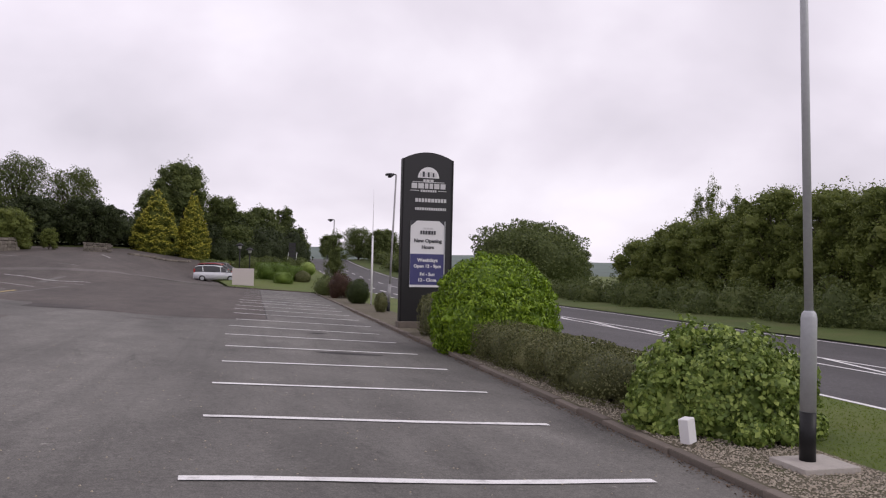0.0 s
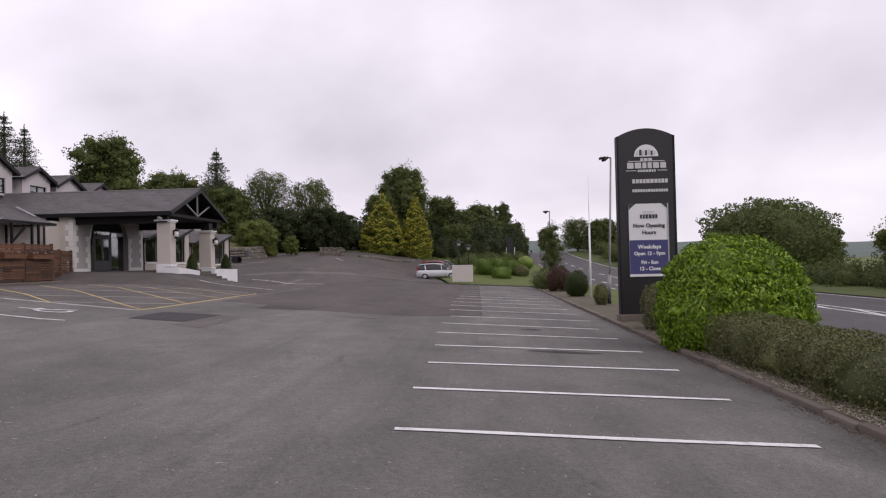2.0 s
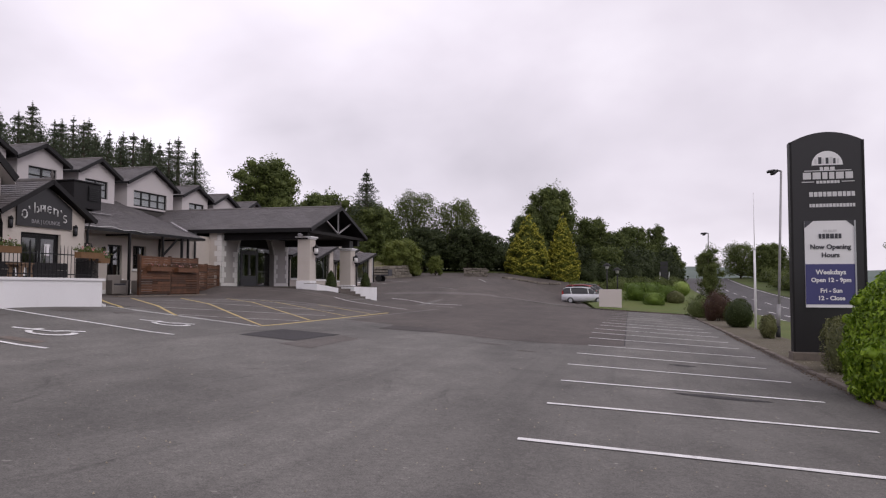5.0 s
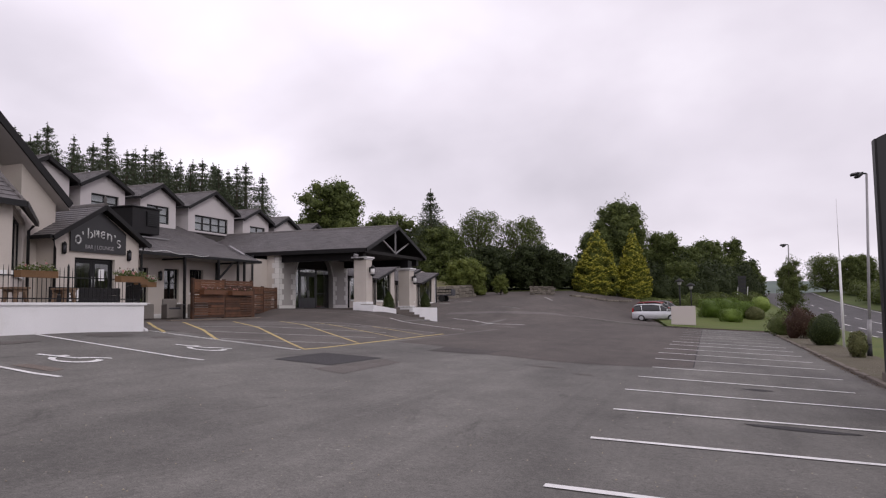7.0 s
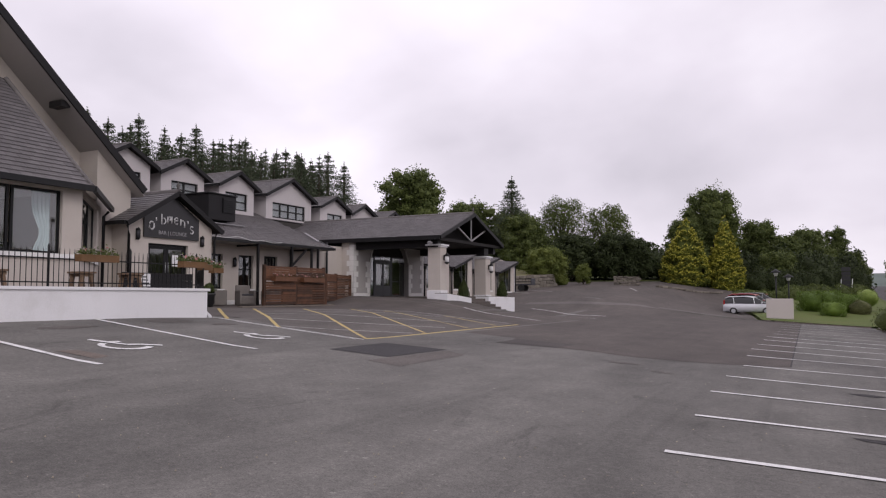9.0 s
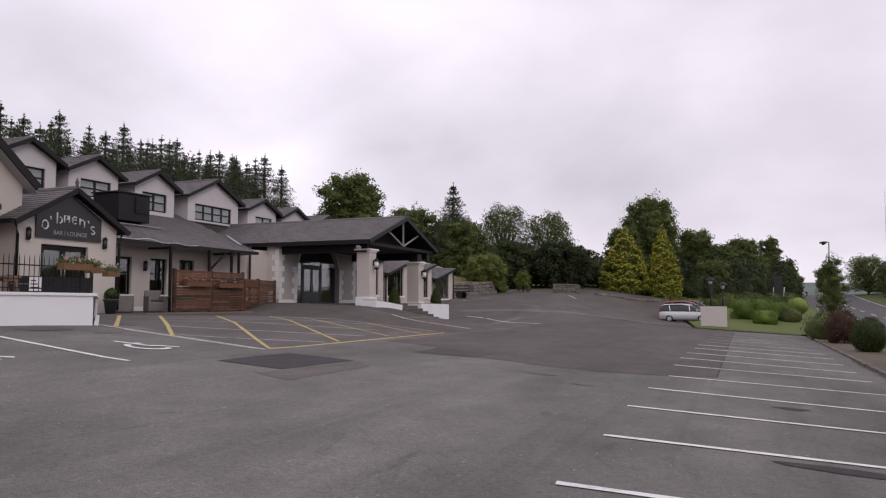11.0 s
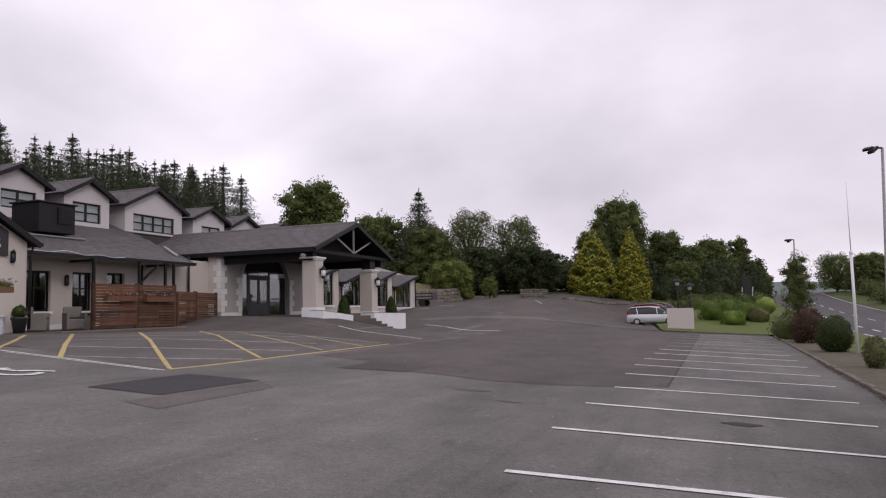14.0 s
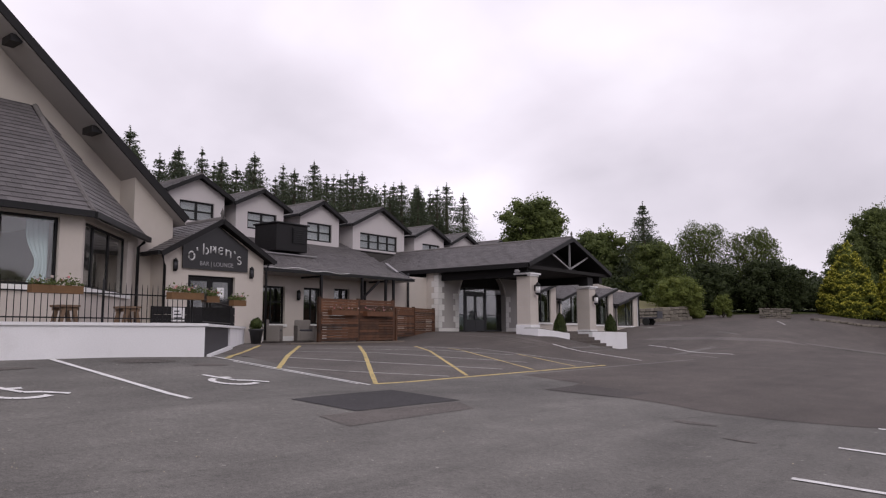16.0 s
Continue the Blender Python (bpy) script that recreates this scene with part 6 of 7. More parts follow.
flower_box("flower_box", (-13.95, 11.63, 2.86), (-13.95, 12.70, 2.86), 1, "long timber flower box with red and white blooms")
flower_box("flower_box", (-13.98, 14.85, 2.82), (-13.98, 15.75, 2.82), 2, "timber flower box on the railing by the door")
flower_box("flower_box", (-14.75, 16.35, 2.80), (-14.75, 16.75, 2.80), 3, "small timber flower box with pale blooms")
flower_box("flower_box", (-16.05, 18.15, 2.78), (-16.05, 18.6, 2.78), 8, "small timber flower box with pale blooms")
flower_box("flower_box", (-14.0, 7.6, 2.86), (-14.0, 9.0, 2.86), 4, "long timber flower box with pale blooms")
r2 = empty("landing_railing", (-17, 19, 2.1), "short black iron railing by the bar door", "railing")
for i in range(34):
    u = 0.15 + i * 0.17
    p = wo2(u, 2.1, -0.14)
    part("bar", tube(bmesh.new(), [p, p + Vector((0, 0, 0.78)), p + Vector((0, 0, 0.9))], [0.011, 0.011, 0.003], 5), M_iron, r2)
for z in (2.2, 2.78):
    part("rail", beam(bmesh.new(), wo2(0.1, z, -0.14), wo2(5.8, z, -0.14), 0.03, 0.03), M_iron, r2)

def terrace_table(x, y):
    """A small timber table with splayed legs."""
    e = empty("timber_table", (x, y, 1.92), "small brown timber table with splayed legs on the terrace", "table", "terrace tables")
    for k in range(4):
        part("top_plank", beam(bmesh.new(), (x, y - 0.19 + k * 0.125, 2.58), (x - 0.55, y - 0.19 + k * 0.125, 2.58), 0.115, 0.05), M_bench, e)
    for a in (0.08, 0.47):
        part("cross_rail", beam(bmesh.new(), (x - a, y - 0.22, 2.51), (x - a, y + 0.22, 2.51), 0.05, 0.08), M_bench, e)
        for b in (-1, 1):
            part("leg", beam(bmesh.new(), (x - a, y + b * 0.24, 1.92), (x - a, y + b * 0.13, 2.48), 0.08, 0.10, up=(1, 0, 0)), M_bench, e)


for y in (13.35, 14.95, 10.9, 8.8):
    terrace_table(-15.8, y)

lb = empty("low_barrier", (-19.8, 19.4, 1.91), "low black boarded barrier before the bar door", "barrier")
for k in range(3):
    part("board", mbox(-19.83, 17.8, 1.97 + k * 0.27, -19.78, 21.0, 2.23 + k * 0.27, bevel=0.006), M_black, lb)
for y in (17.86, 19.4, 20.94):
    part("post", mbox(-19.9, y - 0.04, 1.91, -19.832, y + 0.04, 2.78), M_black, lb)
notice = empty("notice_board", (-19.72, 18.75, 2.2), "small white notice fixed to the low barrier", "notice")
part("sheet", mbox(-19.775, 18.5, 2.28, -19.765, 18.98, 2.74), M_signwhite, notice)
for k in range(3):
    part("print_bar", mbox(-19.764, 18.58, 2.38 + k * 0.11, -19.761, 18.90 - 0.06 * k, 2.42 + k * 0.11), M_print_dark, notice)

# timber screens of the smoking area
def screen(y0, y1, x0, x1, z0, z1, name="timber_screen"):
    """A slatted timber screen between two posts, with a flower trough."""
    e = empty(name, ((x0 + x1) / 2, (y0 + y1) / 2, z0), "reddish stained slatted timber screen with planters", "screen", "timber screens")
    a, b = Vector((x0, y0, 0)), Vector((x1, y1, 0))
    L = (b - a).length
    for t in (0.0, 0.5, 1.0) if L > 2 else (0.0, 1.0):
        c = a.lerp(b, t)
        part("post", mbox(c.x - 0.06, c.y - 0.06, z0, c.x + 0.06, c.y + 0.06, z1 + 0.03), M_wood, e)
    n = 15
    rnd = random.Random(int(y0 * 10))
    pitch = (z1 - z0 - 0.06) / n
    halves = ((0.0, 0.5), (0.5, 1.0)) if L > 2 else ((0.0, 1.0),)
    for side, (t0, t1) in enumerate(halves):
        for k in range(n):
            z = z0 + 0.04 + pitch * (k + 0.5)
            wide_gap = (k in (1, 4, 9)) if side == 0 else (k in (1, 3, 5, 7, 8))
            # boards with wide gaps are cut short of the post, so that light shows at one end
            cuts = ((t0 + 0.012, t0 + (t1 - t0) * 0.55), (t0 + (t1 - t0) * 0.55, t1 - 0.012)) if wide_gap else ((t0 + 0.012, t1 - 0.012),)
            for c, (ta, tb_) in enumerate(cuts):
                h = pitch - (0.008 if not wide_gap or c != side else 0.045)
                p, q = a.lerp(b, ta), a.lerp(b, tb_)
                o = 0.05 + rnd.uniform(0, 0.012)
                part("slat", beam(bmesh.new(), (p.x + o, p.y, z), (q.x + o, q.y, z), 0.03, h), M_wood, e)
    return e


screen(24.5, 28.8, -19.2, -19.2, 1.50, 3.24)
screen(29.3, 34.5, -19.8, -21.5, 1.62, 3.05)
part_s = mbox(-22.5, 29.12, 1.4, -19.3, 29.22, 2.95)
thing(part("side_screen", part_s, M_wood, None), "dark stained boarded side screen", "screen")
flower_box("flower_box", (-19.02, 24.9, 2.66), (-19.02, 26.4, 2.66), 5, "dark timber trough of withered plants on the screen", True)
flower_box("flower_box", (-19.02, 26.9, 2.64), (-19.02, 28.5, 2.64), 6, "dark timber trough of dry pale plants on the screen", True)
flower_box("flower_box", (-20.3, 30.6, 2.72), (-20.9, 32.0, 2.72), 7, "dark timber trough of dry plants on the rear screen", True)


def rattan_chair(x, y, turn):
    """A tub chair of woven rattan."""
    z = ground_z(x, y)
    e = empty("rattan_chair", (x, y, z), "grey woven rattan tub chair", "chair", "rattan chairs")
    m = Matrix.Translation((x, y, z)) @ Matrix.Rotation(turn, 4, "Z")
    def local(bm):
        bmesh.ops.transform(bm, matrix=m, verts=bm.verts)
        return bm
    part("seat", local(mbox(-0.30, -0.30, 0.05, 0.30, 0.30, 0.45, bevel=0.06)), M_rattan, e)
    part("backrest", local(mbox(-0.34, -0.34, 0.05, -0.24, 0.34, 0.92, bevel=0.045)), M_rattan, e)
    for s in (-1, 1):
        part("arm", local(mbox(-0.30, s * 0.32 - 0.05, 0.05, 0.30, s * 0.32 + 0.05, 0.68, bevel=0.03)), M_rattan, e)
    part("cushion", local(mbox(-0.24, -0.26, 0.452, 0.28, 0.26, 0.53, bevel=0.03)), M_print_dark, e)


rattan_chair(-21.0, 23.75, radians(40)); rattan_chair(-20.9, 25.25, radians(-25)); rattan_chair(-21.3, 27.5, radians(170))
tb = empty("rattan_table", (-21.4, 26.2, 1.45), "small dark rattan table beside the chairs", "table")
part("top", mbox(-21.65, 25.95, 2.12, -21.15, 26.5, 2.16, bevel=0.01), M_print_dark, tb)
part("base", mbox(-21.55, 26.05, 1.45, -21.25, 26.4, 2.12, bevel=0.02), M_rattan, tb)
pt = empty("pot_plant", (-20.1, 22.2, 1.48), "small round box shrub in a black pot", "pot plant")
part("pot", lathe(bmesh.new(), -20.1, 22.2, [(0.17, 1.46), (0.25, 1.95), (0.28, 1.97), (0.28, 2.03), (0.23, 2.03)], 16), M_pot, pt)
v, f = clumps_mesh(np.random.default_rng(9), [((-20.1, 22.2, 2.2), (0.25, 0.25, 0.24))], 500, 0.07, 0.6, core=0.85)
part_data("foliage", v, f, M_leaf_box, pt)
kb = part("smoking_area_kerb", mbox(-19.25, 22.9, 1.2, -18.95, 29.3, 1.50, bevel=0.02), M_kerb, None)
thing(kb, "low concrete kerb before the smoking area", "kerb", kind="structure")


# ---------------------------------------------------------------- kerb
def kerb_stone_mesh(length):
    bm = bmesh.new()
    box(bm, -0.075, 0, -0.2, 0.075, length - 0.008, 0.10, 0.022)
    me = bpy.data.meshes.new("kerb_stone")
    bm.to_mesh(me); bm.free()
    me.materials.append(M_kerb)
    return me


kerb = empty("kerb", (5.85, 10, -0.1), "weathered brown-grey concrete kerb along the planting strip", "kerb", kind="structure")
km = kerb_stone_mesh(0.9)
for k in range(86):
    y = -18 + k * 0.9
    if y > 57.5:
        break
    o = new("kerb_stone", km)
    o.parent, o.matrix_parent_inverse = kerb, world_of(kerb).inverted()
    o.location = (5.85 + 0.018 * math.sin(k * 1.9), y, ground_z(5.78, y) - 0.02 + 0.012 * math.sin(k * 2.7))
for k in range(8):
    o = new("kerb_stone", km)
    o.parent, o.matrix_parent_inverse = kerb, world_of(kerb).inverted()
    x = 5.5 - k * 0.9
    o.location = (x, 58.3, ground_z(x, 58.2))
    o.rotation_euler = (0, 0, radians(90))

# ---------------------------------------------------------------- shrubs of the planting strip
big = [((7.15, 3.0, 0.15), (1.05, 1.0, 1.10)), ((6.70, 2.95, 0.05), (0.62, 0.65, 0.78)), ((7.55, 3.4, 0.15), (0.85, 0.8, 1.02)), ((7.35, 2.35, 0.1), (0.75, 0.6, 0.98)), ((7.80, 2.75, 0.15), (0.78, 0.75, 1.0))]
bush("broad_leaved_shrub", big + tufts(big, 34, 0.15, 0.27, 11), 46000, 0.082, M_leaf_hydr, "loose light-green broad-leaved shrub on gravel", 11, aspect=0.72, jitter=0.45, core=0.7, low=-0.6, amp=0.2, depth=0.35, droop=0.3, stems=False)
hedge = []
for k in range(6):
    hedge.append(((6.95 + 0.06 * math.sin(k * 1.3), 5.6 + k * 1.55, 0.12), (0.80, 1.35, 0.60 + 0.02 * math.sin(k * 2.1))))
bush("low_hedge", hedge, 52000, 0.05, M_leaf_coton, "low dull-green clipped hedge with brownish twigs", 12, aspect=0.5, jitter=0.9, core=0.80, low=-0.5, amp=0.04, depth=0.16, category="hedge", power=0.75)
big = [((7.4, 13.6, 0.62), (1.84, 1.75, 1.92)), ((7.15, 12.9, 0.35), (1.70, 1.42, 1.42)), ((7.8, 14.3, 0.4), (1.75, 1.5, 1.6))]
bush("laurel_bush", big + tufts(big, 60, 0.14, 0.22, 13, -0.45), 52000, 0.125, M_leaf_laurel, "big rounded bright-green laurel bush", 13, aspect=0.36, jitter=0.5, core=0.84, low=-0.45, amp=0.04, depth=0.16, droop=0.4, stems=False)
bush("clipped_shrub", [((6.75, 17.4, 0.45), (0.62, 0.75, 0.78)), ((6.7, 17.9, 0.40), (0.55, 0.6, 0.72))], 5200, 0.06, M_leaf_coton, "upright clipped dull-green shrub beside the sign", 14, aspect=0.55, jitter=0.8, core=0.88, amp=0.06, depth=0.12, power=0.7)
bush("round_shrub", [((7.05, 39.6, 0.42), (0.76, 0.76, 0.86))], 3600, 0.07, M_leaf_box, "dark round shrub in the planting strip", 15, core=0.88, amp=0.06)
bush("small_shrub", [((7.0, 30.6, 0.22), (0.34, 0.36, 0.56))], 1700, 0.07, M_leaf_coton, "small dull shrub in the planting strip", 16, core=0.86)
bush("red_shrub", [((6.8, 47.5, 0.55), (0.85, 0.95, 1.0)), ((7.3, 49.0, 0.4), (0.7, 0.7, 0.8))], 4200, 0.09, M_leaf_red, "dark red-leaved shrub in the planting strip", 17, core=0.8, amp=0.2)
bush("green_shrub", [((6.2, 52.5, 0.35), (0.9, 1.0, 0.95))], 1600, 0.10, M_leaf_tree2, "light green shrub at the strip's end", 18, core=0.8, amp=0.2)
broad_tree(7.05, 53.5, 5.4, 2.2, 19, 2000, 0.15, M_leaf_tree, "young upright green tree in the planting strip", group="strip trees")
bush("lawn_hedge", [((1.9, 70.6, 1.25), (1.15, 1.2, 1.0)), ((3.2, 71.0, 1.2), (1.1, 1.2, 1.05))], 9000, 0.09, M_leaf_lawn, "tall clipped green shrub mass on the lawn", 20, core=0.88, amp=0.07, power=0.7)
bush("lawn_hedge", [((4.5, 71.4, 1.05), (1.15, 1.1, 0.95))], 5000, 0.09, M_leaf_lawn, "rounded light-green shrub on the lawn", 24, core=0.88, amp=0.07, power=0.8)
bush("round_shrub", [((3.45, 66.5, 0.69), (0.95, 0.8, 0.62))], 4200, 0.075, M_leaf_lawn, "clipped block-shaped green shrub on the lawn", 21, core=0.92, amp=0.03, power=0.55)
bush("round_shrub", [((5.55, 70.2, 0.72), (0.85, 0.85, 0.72))], 2600, 0.085, M_leaf_coton, "clipped round brownish shrub on the lawn", 22, core=0.9, amp=0.05)
bush("round_shrub", [((6.3, 74.0, 1.6), (0.9, 0.9, 0.8))], 1600, 0.1, M_leaf_hydr, "round green shrub near the road", 23, core=0.9, amp=0.06)

# ---------------------------------------------------------------- totem sign
tot = empty("totem_sign", (7.0, 20.8, 0.1), "tall black roadside totem sign with arched top", "sign")
X0, X1, SY = 6.03, 7.98, 20.7
top = [(X0 + (X1 - X0) * k / 14, 6.24 + 0.27 * (1 - (2 * k / 14 - 1) ** 2)) for k in range(15)]
part("panel", poly(bmesh.new(), [(X0, SY, 0.0), (X1, SY, 0.0)] + [(x, SY, z) for x, z in top[::-1]], (0, 0.30, 0)), M_signblack, tot)
for x in (X0, X1):
    part("edge_trim", mbox(x - 0.03, SY - 0.025, 0.0, x + 0.03, SY + 0.325, 6.24), M_black, tot, "black edge trim")
# round-topped emblem, name and contact lines as plain shapes
em = [(7.02 + 0.42 * math.cos(radians(a)), 5.52 + 0.42 * math.sin(radians(a))) for a in range(0, 181, 12)]
part("emblem", poly(bmesh.new(), [(x, SY - 0.004, z) for x, z in em], (0, -0.012, 0)), M_signwhite, tot, "white half-round emblem")
for k in range(7):
    w = (0.10, 0.16, 0.12, 0.14, 0.16, 0.12, 0.10)[k]
    part("emblem_mark", mbox(6.68 + k * 0.10, SY - 0.022, 5.56, 6.68 + k * 0.10 + w * 0.55, SY - 0.017, 5.60 + w), M_print_dark if k % 2 else M_print, tot)


def bar_row(x0, x1, z, h, n, seed, material=None, y=None, gap=0.25):
    """A row of plain bars in place of writing."""
    rnd = random.Random(seed)
    ws = [rnd.uniform(0.7, 1.2) for _ in range(n)]
    unit = (x1 - x0) / (sum(ws) + gap * (n - 1))
    x = x0
    for w in ws:
        part("print_bar", mbox(x, (y or SY) - 0.014, z - h / 2, x + w * unit, (y or SY) - 0.004, z + h / 2), material or M_print, tot)
        x += (w + gap) * unit


bar_row(6.82, 7.22, 5.42, 0.09, 3, 1)
bar_row(6.36, 7.70, 5.21, 0.20, 6, 2)
for x0, x1, z in ((6.32, 6.66, 5.03), (7.40, 7.74, 5.03), (6.40, 7.66, 5.36)):
    part("print_rule", mbox(x0, SY - 0.012, z - 0.012, x1, SY - 0.004, z + 0.012), M_print, tot)
bar_row(6.72, 7.34, 5.02, 0.08, 7, 3)
for z, n in ((4.66, 10), (4.33, 14)):
    part("print_dot", lathe(bmesh.new(), 6.40, 0, [(0.07, 0), (0.07, 0.01)], 14), M_print, tot).matrix_local = Matrix.Translation((6.40, SY - 0.004, z)) @ Matrix.Rotation(radians(90), 4, "X") @ Matrix.Translation((-6.40, 0, 0))
    bar_row(6.52, 7.74, z, 0.14 if n == 10 else 0.10, n, n)
board = part("poster", mbox(6.36, SY - 0.05, 1.33, 7.72, SY - 0.004, 3.87), M_signwhite, tot, "white and dark blue opening-hours board")
part("poster_blue", mbox(6.362, SY - 0.056, 1.42, 7.718, SY - 0.0505, 2.60), M_signblue, board)
for a, b, c in (((6.36, 3.87), (6.60, 3.87), (6.36, 3.66)), ((7.48, 3.87), (7.72, 3.87), (7.72, 3.66))):
    part("corner_band", poly(bmesh.new(), [(x, SY - 0.053, z) for x, z in (a, b, c)], (0, -0.006, 0)), M_print_dark, board)
part("poster_frame", beam(bmesh.new(), (7.70, SY - 0.06, 1.33), (7.70, SY - 0.06, 3.87), 0.04, 0.03), M_steel, board)
bar_row(6.74, 7.34, 3.42, 0.14, 6, 31, M_print_dark, SY - 0.05)
bar_row(6.86, 7.22, 3.58, 0.06, 3, 33, M_print, SY - 0.05)
for text, z, m, size in (("Now Opening", 3.10, M_print_dark, 0.22), ("Hours", 2.86, M_print_dark, 0.22), ("Weekdays", 2.36, M_signwhite, 0.22), ("Open 12 - 9pm", 2.13, M_signwhite, 0.20), ("Fri - Sun", 1.82, M_signwhite, 0.20), ("12 - Close", 1.60, M_signwhite, 0.20)):
    lettering(text, board, FACE_MY(7.04, z, SY - 0.062), size * 0.86, m, bold=0.006)
part("footing", mbox(5.95, SY - 0.15, -0.3, 8.06, SY + 0.45, 0.02, bevel=0.03), M_kerb, tot, "concrete footing")


# ---------------------------------------------------------------- posts and lamps
lp = empty("street_lamp", (7.0, 0.78, -0.1), "galvanised lamp column with black-painted foot on a concrete pad", "street lamp")
part("foot", tube(bmesh.new(), [(7.0, 0.78, -0.1), (7.0, 0.78, 0.50)], 0.092, 20), M_iron, lp, "black painted foot")
part("lower_column", lathe(bmesh.new(), 7.0, 0.78, [(0.090, 0.50), (0.090, 1.60), (0.078, 1.66), (0.052, 1.69)], 20), M_steel, lp)
part("column", tube(bmesh.new(), [(7.0, 0.78, 1.6), (6.80, 0.78, 8.0)], [0.050, 0.042], 16), M_steel, lp)
part("bracket", tube(bmesh.new(), [(6.80, 0.78, 7.9), (6.6, 0.78, 8.1), (6.2, 0.78, 8.15)], 0.03, 8), M_steel, lp)
part("lantern", mbox(5.7, 0.66, 8.08, 6.3, 0.90, 8.22, bevel=0.03), M_steel, lp)
pad = part("concrete_pad", mbox(6.66, 0.42, -0.3, 7.42, 1.02, -0.075, bevel=0.012), M_concrete, None)
thing(pad, "pale concrete pad under the lamp column", "pad")


def flood_post(x, y, h, lean):
    z = ground_z(x, y)
    e = empty("floodlight_post", (x, y, z), "slim grey floodlight post at the car park's edge", "floodlight post", "floodlight posts")
    part("column", tube(bmesh.new(), [(x, y, z - 0.1), (x + lean, y, z + h)], [0.06, 0.045], 10), M_lead, e)
    part("sleeve", tube(bmesh.new(), [(x, y, z + 0.5), (x + lean * 1.5 / h, y, z + 1.5)], 0.085, 12), M_lead, e)
    part("foot", tube(bmesh.new(), [(x, y, z - 0.2), (x, y, z + 0.55)], 0.10, 12), M_iron, e, "black painted foot")
    part("arm", tube(bmesh.new(), [(x + lean, y, z + h), (x + lean - 0.32, y - 0.05, z + h + 0.05)], 0.035, 8), M_iron, e)
    for k in (0, 1):
        part("floodlight", beam(bmesh.new(), (x + lean - 0.20 - k * 0.22, y - 0.1, z + h + 0.02), (x + lean - 0.40 - k * 0.12, y - 0.22, z + h - 0.16 + k * 0.1), 0.24, 0.09), M_iron, e)


flood_post(7.55, 31.50, 7.30, 0.25); flood_post(7.5, 60.1, 6.6, 0.1)
fp = empty("flagpole", (8.0, 40.2, -0.3), "white flagpole with a thin upper mast", "flagpole")
fx, fyy = 7.66, 38.0
part("lower_mast", tube(bmesh.new(), [(fx, fyy, -0.3), (fx, fyy, 3.91)], 0.058, 12), M_white, fp)
part("upper_mast", tube(bmesh.new(), [(fx, fyy, 3.9), (fx, fyy, 6.82)], [0.022, 0.012], 8), M_white, fp)
part("collar", lathe(bmesh.new(), fx, fyy, [(0.066, 3.80), (0.066, 3.93), (0.022, 3.96)], 12), M_white, fp)
fp.location = (fx, fyy, -0.3)
for c in fp.children:
    c.matrix_parent_inverse = world_of(fp).inverted()
wb = empty("white_marker", (6.1, 1.8, -0.1), "small leaning white plastic marker block by the kerb", "marker")
bm = mbox(-0.085, -0.07, 0, 0.085, 0.07, 0.32, bevel=0.012)
bmesh.ops.transform(bm, matrix=Matrix.Translation((6.12, 1.86, -0.09)) @ Matrix.Rotation(radians(-8), 4, "Y") @ Matrix.Rotation(radians(25), 4, "Z"), verts=bm.verts)
part("block", bm, M_signwhite, wb)


def garden_lamp(x, y, h):
    z = ground_z(x, y)
    e = empty("garden_lamp", (x, y, z), "black lantern post with a broad hood", "garden lamp", "garden lamps")
    part("post", tube(bmesh.new(), [(x, y, z), (x, y, z + h - 0.5)], 0.06, 8), M_iron, e)
    part("hood", lathe(bmesh.new(), x, y, [(0.42, z + h - 0.22), (0.40, z + h - 0.16), (0.12, z + h), (0.03, z + h + 0.08)], 14), M_iron, e)
    part("glass", lathe(bmesh.new(), x, y, [(0.12, z + h - 0.52), (0.2, z + h - 0.23)], 12), M_print, e)


garden_lamp(-0.75, 68.5, 3.7); garden_lamp(0.2, 69.5, 3.2)

# end wall of the car park, board on legs
bw = part("end_wall_block", mbox(-1.22, 61.0, -0.5, 0.66, 61.4, 1.60, bevel=0.015), M_blockwall, None)
thing(bw, "plain pinkish rendered wall block at the lot's end", "wall")
ab = empty("board_on_legs", (5.6, 93.4, ground_z(5.6, 93.4)), "dark roadside board on two white legs", "sign")
zb = ground_z(5.6, 93.4)
for x in (4.9, 6.0):
    part("leg", beam(bmesh.new(), (x, 93.4, zb), (x + 0.20, 93.4, zb + 2.2), 0.08, 0.06, up=(0, 1, 0)), M_signwhite, ab, "white leg")
for k in range(5):
    part("board", mbox(5.12, 93.33, zb + 1.05 + k * 0.5, 6.02, 93.38, zb + 1.50 + k * 0.5), M_signblack, ab)
part("box", mbox(5.5, 93.2, zb, 6.2, 93.6, zb + 0.7), M_white, ab, "small white box at the foot")


# ---------------------------------------------------------------- parked cars
M_silver = mat("silver_car_paint", (0.70, 0.71, 0.74), 0.35, 0.03, 0.02, 1, 30, 0.0, metal=0.1, coat=0.5)
M_red = mat("red_car_paint", (0.30, 0.020, 0.022), 0.3, 0.03, 0.02, 1, 30, 0.0, coat=0.7)
M_greycar = mat("dark_car_paint", (0.06, 0.06, 0.065), 0.3, 0.03, 0.02, 1, 30, 0.0, metal=0.4, coat=0.7)
M_tyre = mat("rubber_tyre", (0.02, 0.02, 0.02), 0.85, 0.1, 0.1, 2, 30, 0.2)
M_carglass = mat("dark_car_glass", (0.012, 0.014, 0.016), 0.08, 0.02, 0.0, 1, 20, 0.0, coat=0.5)
